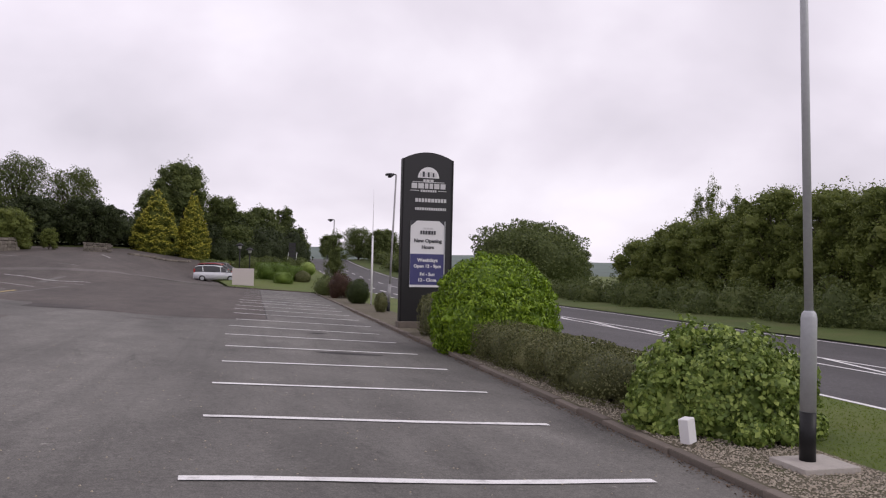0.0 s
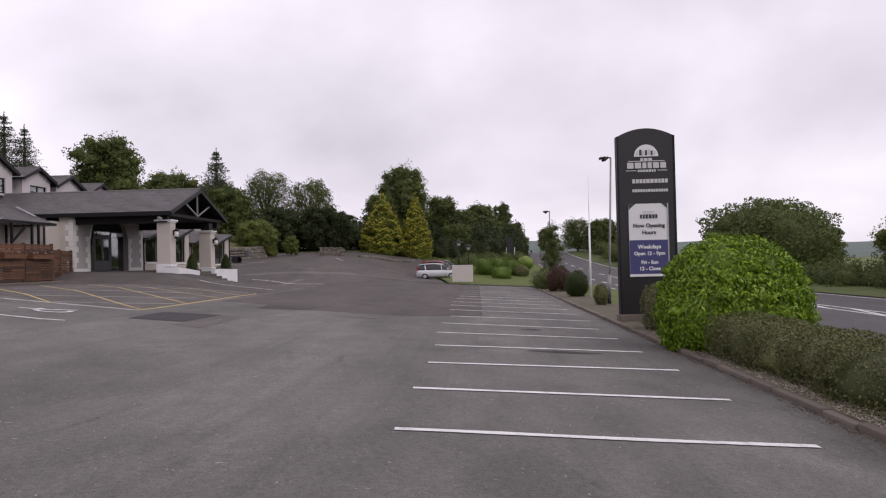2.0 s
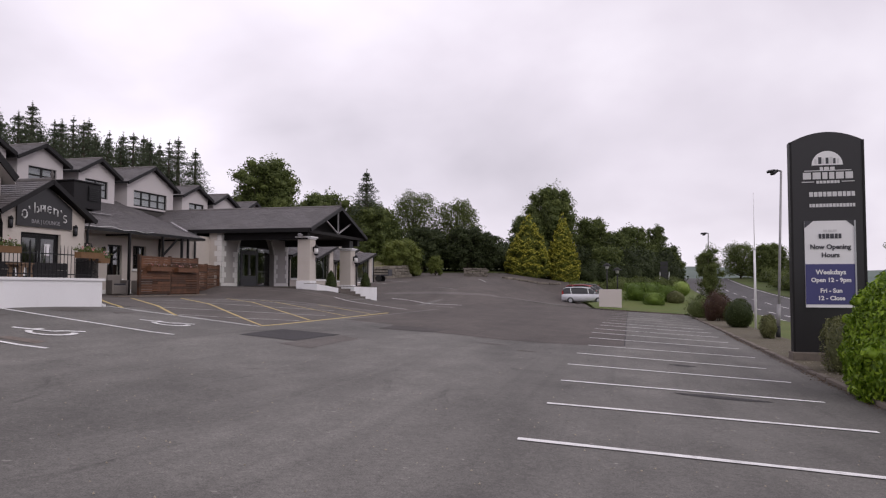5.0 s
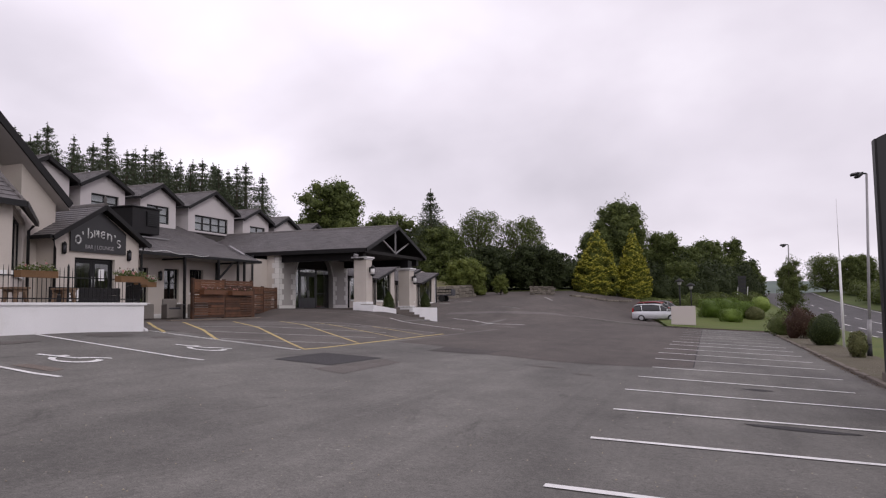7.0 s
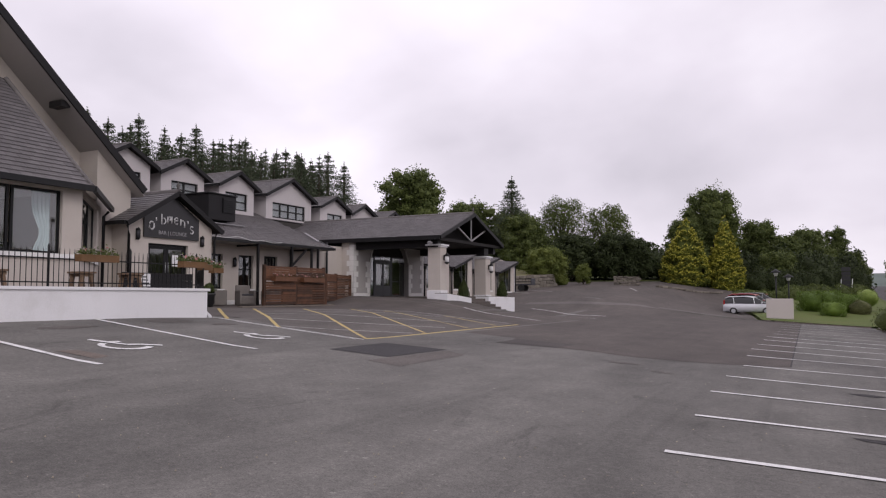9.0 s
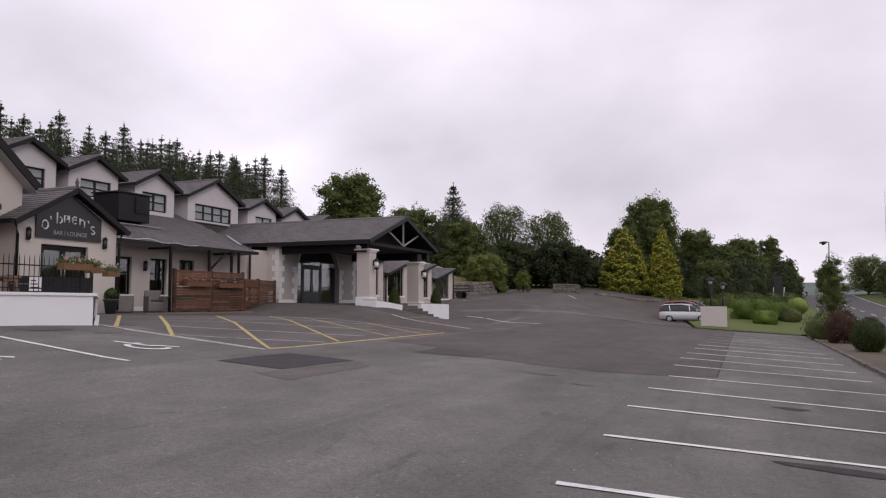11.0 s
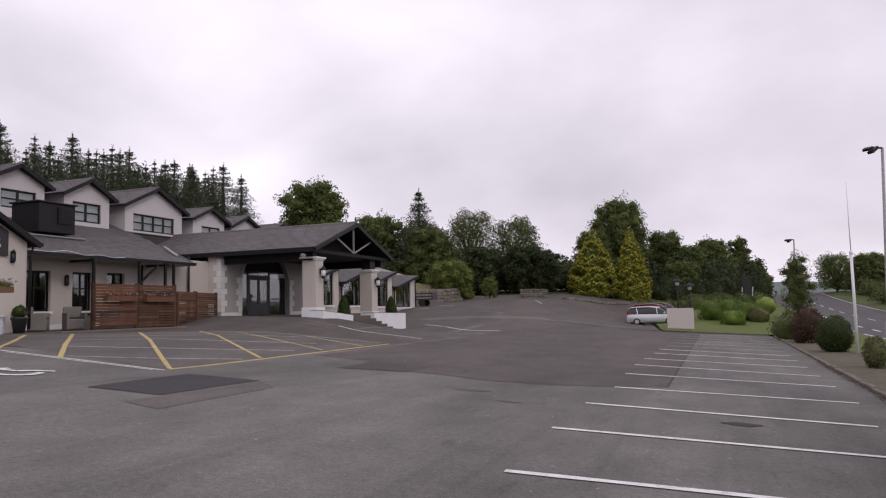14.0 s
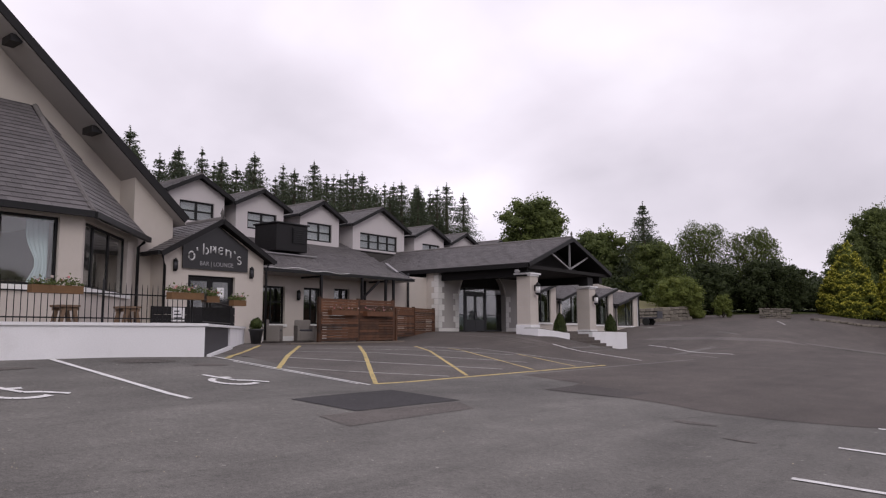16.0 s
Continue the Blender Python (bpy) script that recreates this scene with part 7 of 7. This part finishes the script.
M_lampglass = mat("clear_lamp_glass", (0.6, 0.6, 0.62), 0.15, 0.02, 0.0, 1, 20, 0.0)
M_taillamp = mat("red_lamp_glass", (0.35, 0.02, 0.02), 0.2, 0.02, 0.0, 1, 20, 0.0)


def car(x, y, turn, paint, label, L=4.4, H=1.62, W=1.76):
    """A parked people carrier: lofted body, glasshouse, wheels, lamps. Its nose points along +x before turning."""
    z = ground_z(x, y) + 0.01
    e = empty("car", (x, y, z), label, "car", "parked cars")
    m = Matrix.Translation((x, y, z)) @ Matrix.Rotation(turn, 4, "Z") @ Matrix.Diagonal((L / 4.4, W / 1.76, H / 1.62, 1))

    def loft(sections):
        bm = bmesh.new()
        rings = []
        for sx, w, prof in sections:
            ring = [bm.verts.new((sx, s * w * k, pz)) for s, seq in ((1, prof), (-1, prof[::-1])) for k, pz in seq]
            rings.append(ring)
        for a, b in zip(rings, rings[1:]):
            for i in range(len(a)):
                f = bm.faces.new((a[i], a[(i + 1) % len(a)], b[(i + 1) % len(b)], b[i]))
                f.smooth = True
        bm.faces.new(rings[0][::-1]); bm.faces.new(rings[-1])
        bmesh.ops.recalc_face_normals(bm, faces=bm.faces)
        bmesh.ops.transform(bm, matrix=m, verts=bm.verts)
        return bm

    low = lambda zt: [(0.78, 0.20), (0.97, 0.32), (1.0, 0.62), (0.97, 0.86 if zt > 0.9 else zt - 0.06), (0.80, zt)]
    part("body", loft([(-2.20, 0.70, low(0.95)), (-2.10, 0.82, low(1.00)), (-1.2, 0.88, low(1.0)), (0.0, 0.88, low(0.98)), (1.05, 0.87, low(0.97)), (1.75, 0.83, low(0.86)), (2.12, 0.72, low(0.72)), (2.20, 0.60, low(0.62))]), paint, e)
    gl = lambda zt, k: [(0.94, 0.94), (0.93, 1.0), (k + 0.06, zt - 0.12), (k, zt - 0.03), (k * 0.7, zt)]
    part("roof", loft([(-2.02, 0.62, [(1.0, 1.39), (1.0, 1.42), (1.0, 1.44), (0.95, 1.46), (0.8, 1.48)]), (-1.7, 0.66, [(1.0, 1.50), (1.0, 1.53), (1.0, 1.56), (0.95, 1.58), (0.8, 1.59)]), (-0.3, 0.67, [(1.0, 1.53), (1.0, 1.56), (1.0, 1.59), (0.95, 1.61), (0.8, 1.62)]), (0.45, 0.64, [(1.0, 1.42), (1.0, 1.46), (1.0, 1.5), (0.95, 1.53), (0.8, 1.55)])]), paint, e)
    part("window", loft([(-2.12, 0.72, [(1.0, 0.98), (1.0, 1.0), (0.98, 1.1), (0.95, 1.2), (0.8, 1.22)]), (-1.95, 0.80, gl(1.46, 0.76)), (-0.3, 0.83, gl(1.56, 0.78)), (0.45, 0.82, gl(1.48, 0.76)), (1.35, 0.76, [(1.0, 0.93), (1.0, 0.95), (1.0, 0.96), (0.98, 0.97), (0.9, 0.98)])]), M_carglass, e, "dark window glass")
    for px in (-1.25, 0.40):
        for s in (-1, 1):
            b = beam(bmesh.new(), (px, s * 0.80, 0.97), (px - 0.10, s * 0.665, 1.52), 0.05, 0.03)
            bmesh.ops.transform(b, matrix=m, verts=b.verts)
            part("pillar", b, paint, e)
    for wx in (-1.32, 1.34):
        for s in (-1, 1):
            b = bmesh.new()
            tube(b, [(wx, s * 0.66, 0.31), (wx, s * 0.70, 0.31), (wx, s * 0.86, 0.31), (wx, s * 0.885, 0.31)], [0.27, 0.31, 0.31, 0.28], 20)
            bmesh.ops.transform(b, matrix=m, verts=b.verts)
            wl_ = part("wheel", b, M_tyre, e, "black tyre")
            b = bmesh.new()
            tube(b, [(wx, s * 0.88, 0.31), (wx, s * 0.892, 0.31)], [0.20, 0.17], 16)
            bmesh.ops.transform(b, matrix=m, verts=b.verts)
            part("rim", b, M_steel, wl_, "metal rim")
    for s in (-1, 1):
        b = mbox(1.95, s * 0.60 - 0.14, 0.62, 2.14, s * 0.60 + 0.14, 0.76, bevel=0.03)
        bmesh.ops.transform(b, matrix=m, verts=b.verts)
        part("headlight", b, M_lampglass, e)
        b = mbox(-2.17, s * 0.70 - 0.07, 0.85, -2.02, s * 0.70 + 0.07, 1.25, bevel=0.03)
        bmesh.ops.transform(b, matrix=m, verts=b.verts)
        part("tail_light", b, M_taillamp, e)
        b = mbox(0.95, s * 0.98 - 0.09, 0.98, 1.07, s * 0.98 + 0.09, 1.10, bevel=0.03)
        bmesh.ops.transform(b, matrix=m, verts=b.verts)
        part("mirror", b, paint, e)
    return e


car(-2.9, 70.3, radians(-4), M_silver, "silver people carrier parked beside a red car", 4.47, 1.63)
car(-2.9, 73.4, radians(-4), M_red, "red people carrier parked behind the silver car", 4.5, 1.85)
car(-2.5, 76.6, radians(-4), M_greycar, "dark car parked at the end of the row", 4.4, 1.85)
car(-2.4, 79.8, radians(-4), M_red, "red car half hidden behind the dark one", 4.2, 1.7)


# ---------------------------------------------------------------- stone walls and banks at the lot's far side
def stone_wall(name, p, q, h, thick, label, seed, size=0.42):
    """A wall of irregular stones, each a piece of its own."""
    rnd = random.Random(seed)
    p, q = Vector(p), Vector(q)
    e = empty(name, (p + q) / 2, label, "stone wall", "stone walls")
    L = (q - p).length
    d = (q - p).normalized()
    s = Vector((-d.y, d.x, 0))
    z = 0.0
    while z < h - 0.05:
        hh = rnd.uniform(0.6, 1.0) * size * 0.62
        u = rnd.uniform(-0.2, 0)
        while u < L:
            w = rnd.uniform(0.7, 1.5) * size
            c = p + d * (u + w / 2)
            bm = bmesh.new()
            r = bmesh.ops.create_cube(bm, size=1.0)
            for v in bm.verts:
                v.co = Vector((v.co.x * (w - 0.03), v.co.y * thick * rnd.uniform(0.85, 1.1), v.co.z * (hh - 0.025))) + Vector((rnd.uniform(-1, 1), rnd.uniform(-1, 1), rnd.uniform(-1, 1))) * 0.03
            bmesh.ops.bevel(bm, geom=bm.edges[:], offset=0.03, segments=1, affect="EDGES")
            gzz = ground_z(c.x, c.y)
            bmesh.ops.transform(bm, matrix=Matrix.Translation((c.x, c.y, gzz - 0.05 + z + hh / 2)) @ Matrix.Rotation(math.atan2(d.y, d.x), 4, "Z"), verts=bm.verts)
            part("stone", bm, M_stone, e)
            u += w
        z += hh
    return e


stone_wall("stone_wall", (-17.4, 80.2, 0), (-14.9, 80.9, 0), 1.0, 0.6, "short mossy field-stone wall at the lot's edge", 1)
stone_wall("retaining_wall", (-24.6, 62.5, 0), (-22.4, 74.0, 0), 1.2, 0.5, "grey field-stone retaining wall below a grass bank", 2, 0.6)
stone_wall("low_stone_edge", (-12.8, 80.6, 0), (-7.2, 89.0, 0), 0.26, 0.5, "low stone edging in front of the conifers", 3, 0.6)
bank = sheet("grass_bank", span(0, 1, 0.1), span(60, 78, 1.5), 0.0, M_bank, xl=lambda y: -36.0, xr=lambda y: -24.9 + (y - 62) * 0.2)
for v in bank.data.vertices:
    v.co.z += 1.25 + 0.14 * max(0, -25.0 - v.co.x)
thing(bank, "rough grass bank above the retaining wall", "bank", kind="structure")
TX_, TY_ = -21.6, 63.4
TZ = ground_z(TX_, TY_)
tr = empty("car_trailer", (TX_, TY_, TZ), "dark open trailer parked by the restaurant's end wall", "trailer")
part("bed", mbox(TX_ - 0.8, TY_ - 0.5, TZ + 0.55, TX_ + 0.8, TY_ + 0.6, TZ + 0.66, bevel=0.02), M_print_dark, tr)
part("headboard", mbox(TX_ + 0.72, TY_ - 0.5, TZ + 0.66, TX_ + 0.80, TY_ + 0.6, TZ + 1.15, bevel=0.01), M_print_dark, tr)
for k in range(2):
    part("rail", beam(bmesh.new(), (TX_ - 0.8, TY_ - 0.48, TZ + 0.85 + k * 0.25), (TX_ + 0.75, TY_ - 0.48, TZ + 0.85 + k * 0.25), 0.04, 0.06), M_iron, tr)
for y in (TY_ - 0.6, TY_ + 0.55):
    part("wheel", tube(bmesh.new(), [(TX_ - 0.2, y, TZ + 0.30), (TX_ - 0.2, y + 0.15, TZ + 0.30)], 0.30, 16), M_tyre, tr)

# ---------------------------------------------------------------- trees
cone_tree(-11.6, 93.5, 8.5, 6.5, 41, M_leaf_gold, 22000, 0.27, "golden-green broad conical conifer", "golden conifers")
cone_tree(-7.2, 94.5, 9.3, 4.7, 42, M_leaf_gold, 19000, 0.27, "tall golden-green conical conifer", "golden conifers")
LIST = [  # x, y, top, width, leaves, size, pale, gaps
    (-44.4, 83.0, 18.5, 10.0, 3400, 0.55, 0, 0), (-42.2, 96.0, 15.5, 9.5, 2800, 0.55, 1, 0), (-36.5, 99.0, 14.0, 8.5, 2600, 0.55, 0, 0),
    (-28.6, 97.5, 15.3, 8.0, 2600, 0.45, 1, 1), (-22.8, 98.5, 14.0, 8.0, 2600, 0.45, 0, 1), (-17.8, 92.5, 9.0, 5.5, 2200, 0.45, 0, 0),
    (-32.5, 92.0, 12.5, 8.0, 2600, 0.5, 0, 0), (-25.5, 91.0, 9.5, 7.5, 2400, 0.45, 0, 0), (-19.4, 90.8, 9.6, 6.2, 2000, 0.45, 0, 0),
    (-13.6, 108.0, 12.5, 6.5, 2600, 0.5, 0, 0), (-10.6, 111.3, 17.3, 10.5, 3600, 0.5, 0, 0), (-4.8, 116.0, 12.6, 7.0, 2600, 0.5, 0, 0),
    (-1.2, 119.0, 10.6, 6.0, 2200, 0.5, 0, 0), (1.5, 124.9, 12.0, 7.0, 2600, 0.5, 1, 0), (6.0, 134.9, 12.6, 4.6, 2200, 0.5, 0, 1), (8.0, 142.0, 9.2, 6.0, 2000, 0.5, 0, 0),
    (10.2, 152.0, 7.4, 4.5, 1500, 0.5, 0, 0), (10.8, 186.0, 9.6, 5.0, 1300, 0.5, 0, 0), (3.5, 128.0, 9.0, 7.0, 2000, 0.5, 0, 0), (-12.5, 101.0, 8.0, 7.0, 2200, 0.45, 0, 0), (-2.0, 108.0, 7.5, 6.0, 1800, 0.45, 0, 0),
    (18.2, 176.0, 9.6, 5.0, 1300, 0.5, 0, 0), (24.0, 162.0, 10.8, 8.5, 2200, 0.5, 0, 1), (27.8, 152.0, 10.2, 8.0, 2200, 0.5, 0, 0), (31.5, 136.0, 9.6, 8.0, 2000, 0.5, 0, 0),
    (33.5, 74.0, 6.2, 9.0, 2600, 0.4, 0, 0),
    (30.5, 45.0, 4.7, 5.5, 2600, 0.30, 0, 0), (31.0, 40.5, 5.9, 6.0, 3000, 0.30, 1, 0), (31.5, 36.0, 6.2, 6.5, 3200, 0.30, 0, 0), (31.0, 31.0, 7.4, 6.0, 3200, 0.28, 1, 0),
    (31.5, 26.5, 7.0, 6.5, 3400, 0.28, 0, 0), (31.0, 22.0, 6.9, 6.0, 3200, 0.28, 1, 0), (31.0, 16.5, 7.0, 6.5, 2800, 0.28, 0, 0), (31.5, 10.0, 7.5, 6.5, 2200, 0.3, 0, 0), (32.0, 3.0, 7.5, 7.0, 2000, 0.3, 0, 0),
    (35.9, 46.5, 9.0, 2.0, 900, 0.26, 1, 1), (36.7, 45.5, 9.8, 2.4, 1000, 0.26, 1, 1), (37.9, 44.6, 8.8, 2.0, 900, 0.26, 1, 1), (38.0, 28.0, 7.6, 7.0, 2000, 0.35, 0, 0), (37.0, 18.0, 7.8, 7.0, 2000, 0.35, 0, 0),
]
for k, (x, y, top_z, w, n, s, pale, gaps) in enumerate(LIST):
    zb = ground_z(x, y) - 0.1
    # the low front trees get leaves with canopy shade put into the colour
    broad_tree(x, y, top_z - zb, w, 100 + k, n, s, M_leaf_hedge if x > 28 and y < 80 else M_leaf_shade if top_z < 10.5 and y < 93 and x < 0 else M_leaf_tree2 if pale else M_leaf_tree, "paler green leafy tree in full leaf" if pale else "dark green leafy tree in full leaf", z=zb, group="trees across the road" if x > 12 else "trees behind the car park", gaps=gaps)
cone_tree(-34.3, 93.2, 14.2, 10.0, 60, M_leaf_spruce, 11000, 0.30, "dark ragged pine behind the inn", "trees behind the car park", sparse=True)
broad_tree(-23.3, 74.5, 3.3, 5.2, 61, 2600, 0.26, M_leaf_hedge, "low spreading pale-green tree on the bank", z=3.5)
broad_tree(-20.7, 79.4, 2.4, 2.2, 62, 900, 0.2, M_leaf_hedge, "small round sapling at the lot's edge")
bush("bank_shrub", [((-22.6, 77.5, 3.4), (0.9, 0.9, 0.55))], 900, 0.14, M_leaf_hedge, "low grey-green shrub at the lot's edge", 63, core=0.85)

bush("round_thicket", [((28.9, 66.2, 3.0), (6.0, 6.0, 4.2)), ((25.9, 63.2, 2.2), (3.4, 3.4, 3.0)), ((32.6, 69.0, 2.4), (3.6, 3.6, 3.2)), ((29.5, 62.0, 2.6), (4.0, 3.6, 3.2))], 42000, 0.24, M_leaf_tree2, "big rounded green thicket across the road", 64, aspect=0.7, jitter=0.9, core=0.78, amp=0.12, depth=0.2, category="tree")

bush("dark_hedge", [((-4.6 + k * 1.6, 85.0 + 0.5 * k, ground_z(-4.6 + k * 1.6, 85.0 + 0.5 * k) + 0.4), (1.3, 1.2, 1.3)) for k in range(8)], 10000, 0.16, M_leaf_tree, "dark rough hedge behind the parked cars", 67, aspect=0.6, jitter=0.9, core=0.78, low=-0.4, amp=0.15, category="hedge")
# this hedge also takes the leaf colour darkened for shade
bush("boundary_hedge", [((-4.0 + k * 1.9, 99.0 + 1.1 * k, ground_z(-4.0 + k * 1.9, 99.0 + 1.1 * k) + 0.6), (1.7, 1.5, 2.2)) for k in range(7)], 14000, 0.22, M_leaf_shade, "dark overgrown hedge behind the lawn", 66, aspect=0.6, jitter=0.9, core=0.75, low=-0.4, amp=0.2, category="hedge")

# undergrowth that closes the foot of the far trees
rng = np.random.default_rng(70)
clumps = []
for k in range(60):
    if k < 36:
        x, y = -42 + 48 * (k / 35), 90 + 32 * (k / 35) + 3 * math.sin(k * 1.7)
        r = 3.4
    else:
        x, y = -60 + 16 * ((k - 36) / 23), 30 + 58 * ((k - 36) / 23)
        r = 3.2
    clumps.append(((x, y, ground_z(x, y) + 1.3), (r, r, r * rng.uniform(0.75, 1.15))))
# shade beneath the crowns is painted into these leaves
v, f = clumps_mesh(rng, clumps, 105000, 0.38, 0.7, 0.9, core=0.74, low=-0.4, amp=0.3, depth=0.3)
thing(part_data("undergrowth", v, f, M_leaf_shade, None, kind="stuff"), "undergrowth at the foot of the far trees, shade in its leaf colour", "undergrowth", kind="stuff")
for part_no in range(4):
    clumps = []
    for k in range(part_no * 12, part_no * 12 + 12):
        y = -8 + k * 2.4
        x = 26.2 + 0.5 * math.sin(k * 1.9) + (max(0, y - 55) * 0.05)
        h = 1.25 + 0.25 * math.sin(k * 2.7)
        clumps.append(((x, y, ground_z(x, y) + 0.15), (1.2, 1.7, h * 1.2)))
    bush("roadside_hedge", clumps, 28000, 0.145, M_leaf_tree2, "uneven green hedgerow along the far verge", 300 + part_no, aspect=0.6, jitter=0.9, core=0.72, low=-0.3, amp=0.25, depth=0.35, category="hedge", group="hedgerow lengths")
for k in range(5):
    y = 52 + k * 6.5
    bush("verge_bush", [((24.4, y, ground_z(24.4, y) + 0.6), (0.9, 1.0, 0.9))], 700, 0.16, M_leaf_hedge, "small round bush on the far verge", 80 + k, core=0.85, group="verge bushes")

bush("far_hedgerow", [((24.8 + 0.07 * (y - 100) + 0.8 * math.sin(y), y, ground_z(25, y) + 0.9), (2.3, 2.9, 1.8 + 0.5 * math.sin(y * 1.7))) for y in range(104, 182, 5)], 16000, 0.3, M_leaf_tree, "overgrown hedgerow along the far road", 320, aspect=0.6, jitter=0.9, core=0.75, low=-0.3, amp=0.25, depth=0.35, category="hedge")

# spruces on the rise behind the inn
proto = [cone_tree(0, 0, 14.7, (10.0, 10.6, 7.4, 9.2)[k], 200 + k, M_leaf_spruce, (15000, 15500, 8000, 14000)[k], 0.23, "tall grey-green spruce behind the inn", "spruces behind the inn", z=0, sparse=True) for k in range(4)]
rnd = random.Random(8)
k = 0
for row, x0 in enumerate((-53.0, -56.0, -59.5)):
    for j in range(29 if row == 0 else 15):
        y = 20 + j * (2.1, 4.0, 4.2)[row] + rnd.uniform(-0.6, 0.6) + row * 1.1
        x = x0 + rnd.uniform(-0.9, 0.9)
        sc = rnd.uniform(0.93, 1.03)
        m = Matrix.Translation((x, y, ground_z(x, y) - 0.2 + 0.5 * row)) @ Matrix.Rotation(rnd.uniform(0, 6.28), 4, "Z") @ Matrix.Scale(sc, 4)
        if k < 4:
            proto[k].matrix_basis = m
        else:
            copy_thing(proto[(k * 3 + row) % 4], m)
        k += 1

# denser wood behind the first spruces
clumps = []
for j in range(34):
    y = 16 + j * 2.1
    x = -62.5 + 1.5 * math.sin(j * 2.9)
    clumps.append(((x, y, ground_z(x, y) + 6.0), (1.9, 1.9, 6.6 + 0.8 * math.sin(j * 1.7))))
v, f = clumps_mesh(rng, clumps, 26000, 0.42, 0.4, 0.8, 0.3, core=0.66, low=-0.2, amp=0.15, depth=0.35)
thing(part_data("spruce_wood", v, f, M_leaf_spruce, None, kind="stuff"), "dense dark spruce wood on the rise", "woods", kind="stuff")

# ---------------------------------------------------------------- distance
hv, hf = [], []
N = 140
for i in range(N + 1):
    a = radians(-75 + 150 * i / N)
    x, y = 1900 * math.sin(a), 1900 * math.cos(a)
    h = 22 + 16 * math.sin(a * 3.1 + 0.6) + 9 * math.sin(a * 9 + 1) + 5 * math.sin(a * 23)
    h = max(h, 6)
    hv += [(x * 0.6, y * 0.6, -8), (x * 0.8, y * 0.8, h * 0.4), (x, y, h), (x * 1.05, y * 1.05, -20)]
for i in range(N):
    for k in range(3):
        hf.append((i * 4 + k, (i + 1) * 4 + k, (i + 1) * 4 + k + 1, i * 4 + k + 1))
M_hill = mat("hazy_hills", (0.115, 0.15, 0.13), 1.0, 0.25, 0.1, 0.008, 0.05, 0.0)
hills = part_data("backdrop_hills", hv, hf, M_hill, None, smooth=True)
thing(hills, "low hazy green hills on the horizon", "hills", kind="structure")

# grass blades on the near verge and lawn edge
rng = np.random.default_rng(90)
n = 22000
gx, gy = rng.uniform(7.8, 11.3, n), rng.uniform(-4, 16, n)
c = np.array([(a, b, ground_z(a, b) + 0.05 + 0.012) for a, b in zip(gx, gy)])
v = leaf_cloud(rng, c, np.tile([1.0, 0.3, 0.15], (n, 1)), 0.05, 0.16, 0.6)
thing(part_data("grass", v, np.arange(len(v)).reshape(-1, 4), M_grass_blade, None, kind="stuff"), "short green grass blades on the verge", "grass", kind="stuff")

# dead leaves along the kerb and loose pale chips on the asphalt
rng = np.random.default_rng(93)
n = 3200
gx, gy = 5.76 - np.abs(rng.normal(0, 0.10, n)), rng.uniform(-4, 34, n)
c = np.array([(a, b, ground_z(a, b) + 0.014) for a, b in zip(gx, gy)])
v = leaf_cloud(rng, c, np.tile([0.0, 0.0, 1.0], (n, 1)), 0.035, 0.6, 0.3)
thing(part_data("leaf_litter", v, np.arange(len(v)).reshape(-1, 4), M_litter, None, kind="stuff"), "brown leaf litter gathered along the kerb", "leaf litter", kind="stuff")
n = 900
gx, gy = rng.uniform(-9, 5.3, n), -3.5 + rng.gamma(1.6, 4.5, n)
pv, pf = [], []
for a, b in zip(gx, gy):
    r, z0, i0 = rng.uniform(0.006, 0.016), ground_z(a, b) + 0.004, len(pv)
    pv += [(a - r, b, z0), (a, b - r * 0.8, z0), (a + r, b, z0), (a, b + r * 0.8, z0), (a, b, z0 + r)]
    pf += [(i0, i0 + 1, i0 + 4), (i0 + 1, i0 + 2, i0 + 4), (i0 + 2, i0 + 3, i0 + 4), (i0 + 3, i0, i0 + 4)]
thing(part_data("stone_chips", pv, pf, M_pebble, None, kind="stuff"), "loose pale stone chips on the asphalt", "stone chips", kind="stuff")
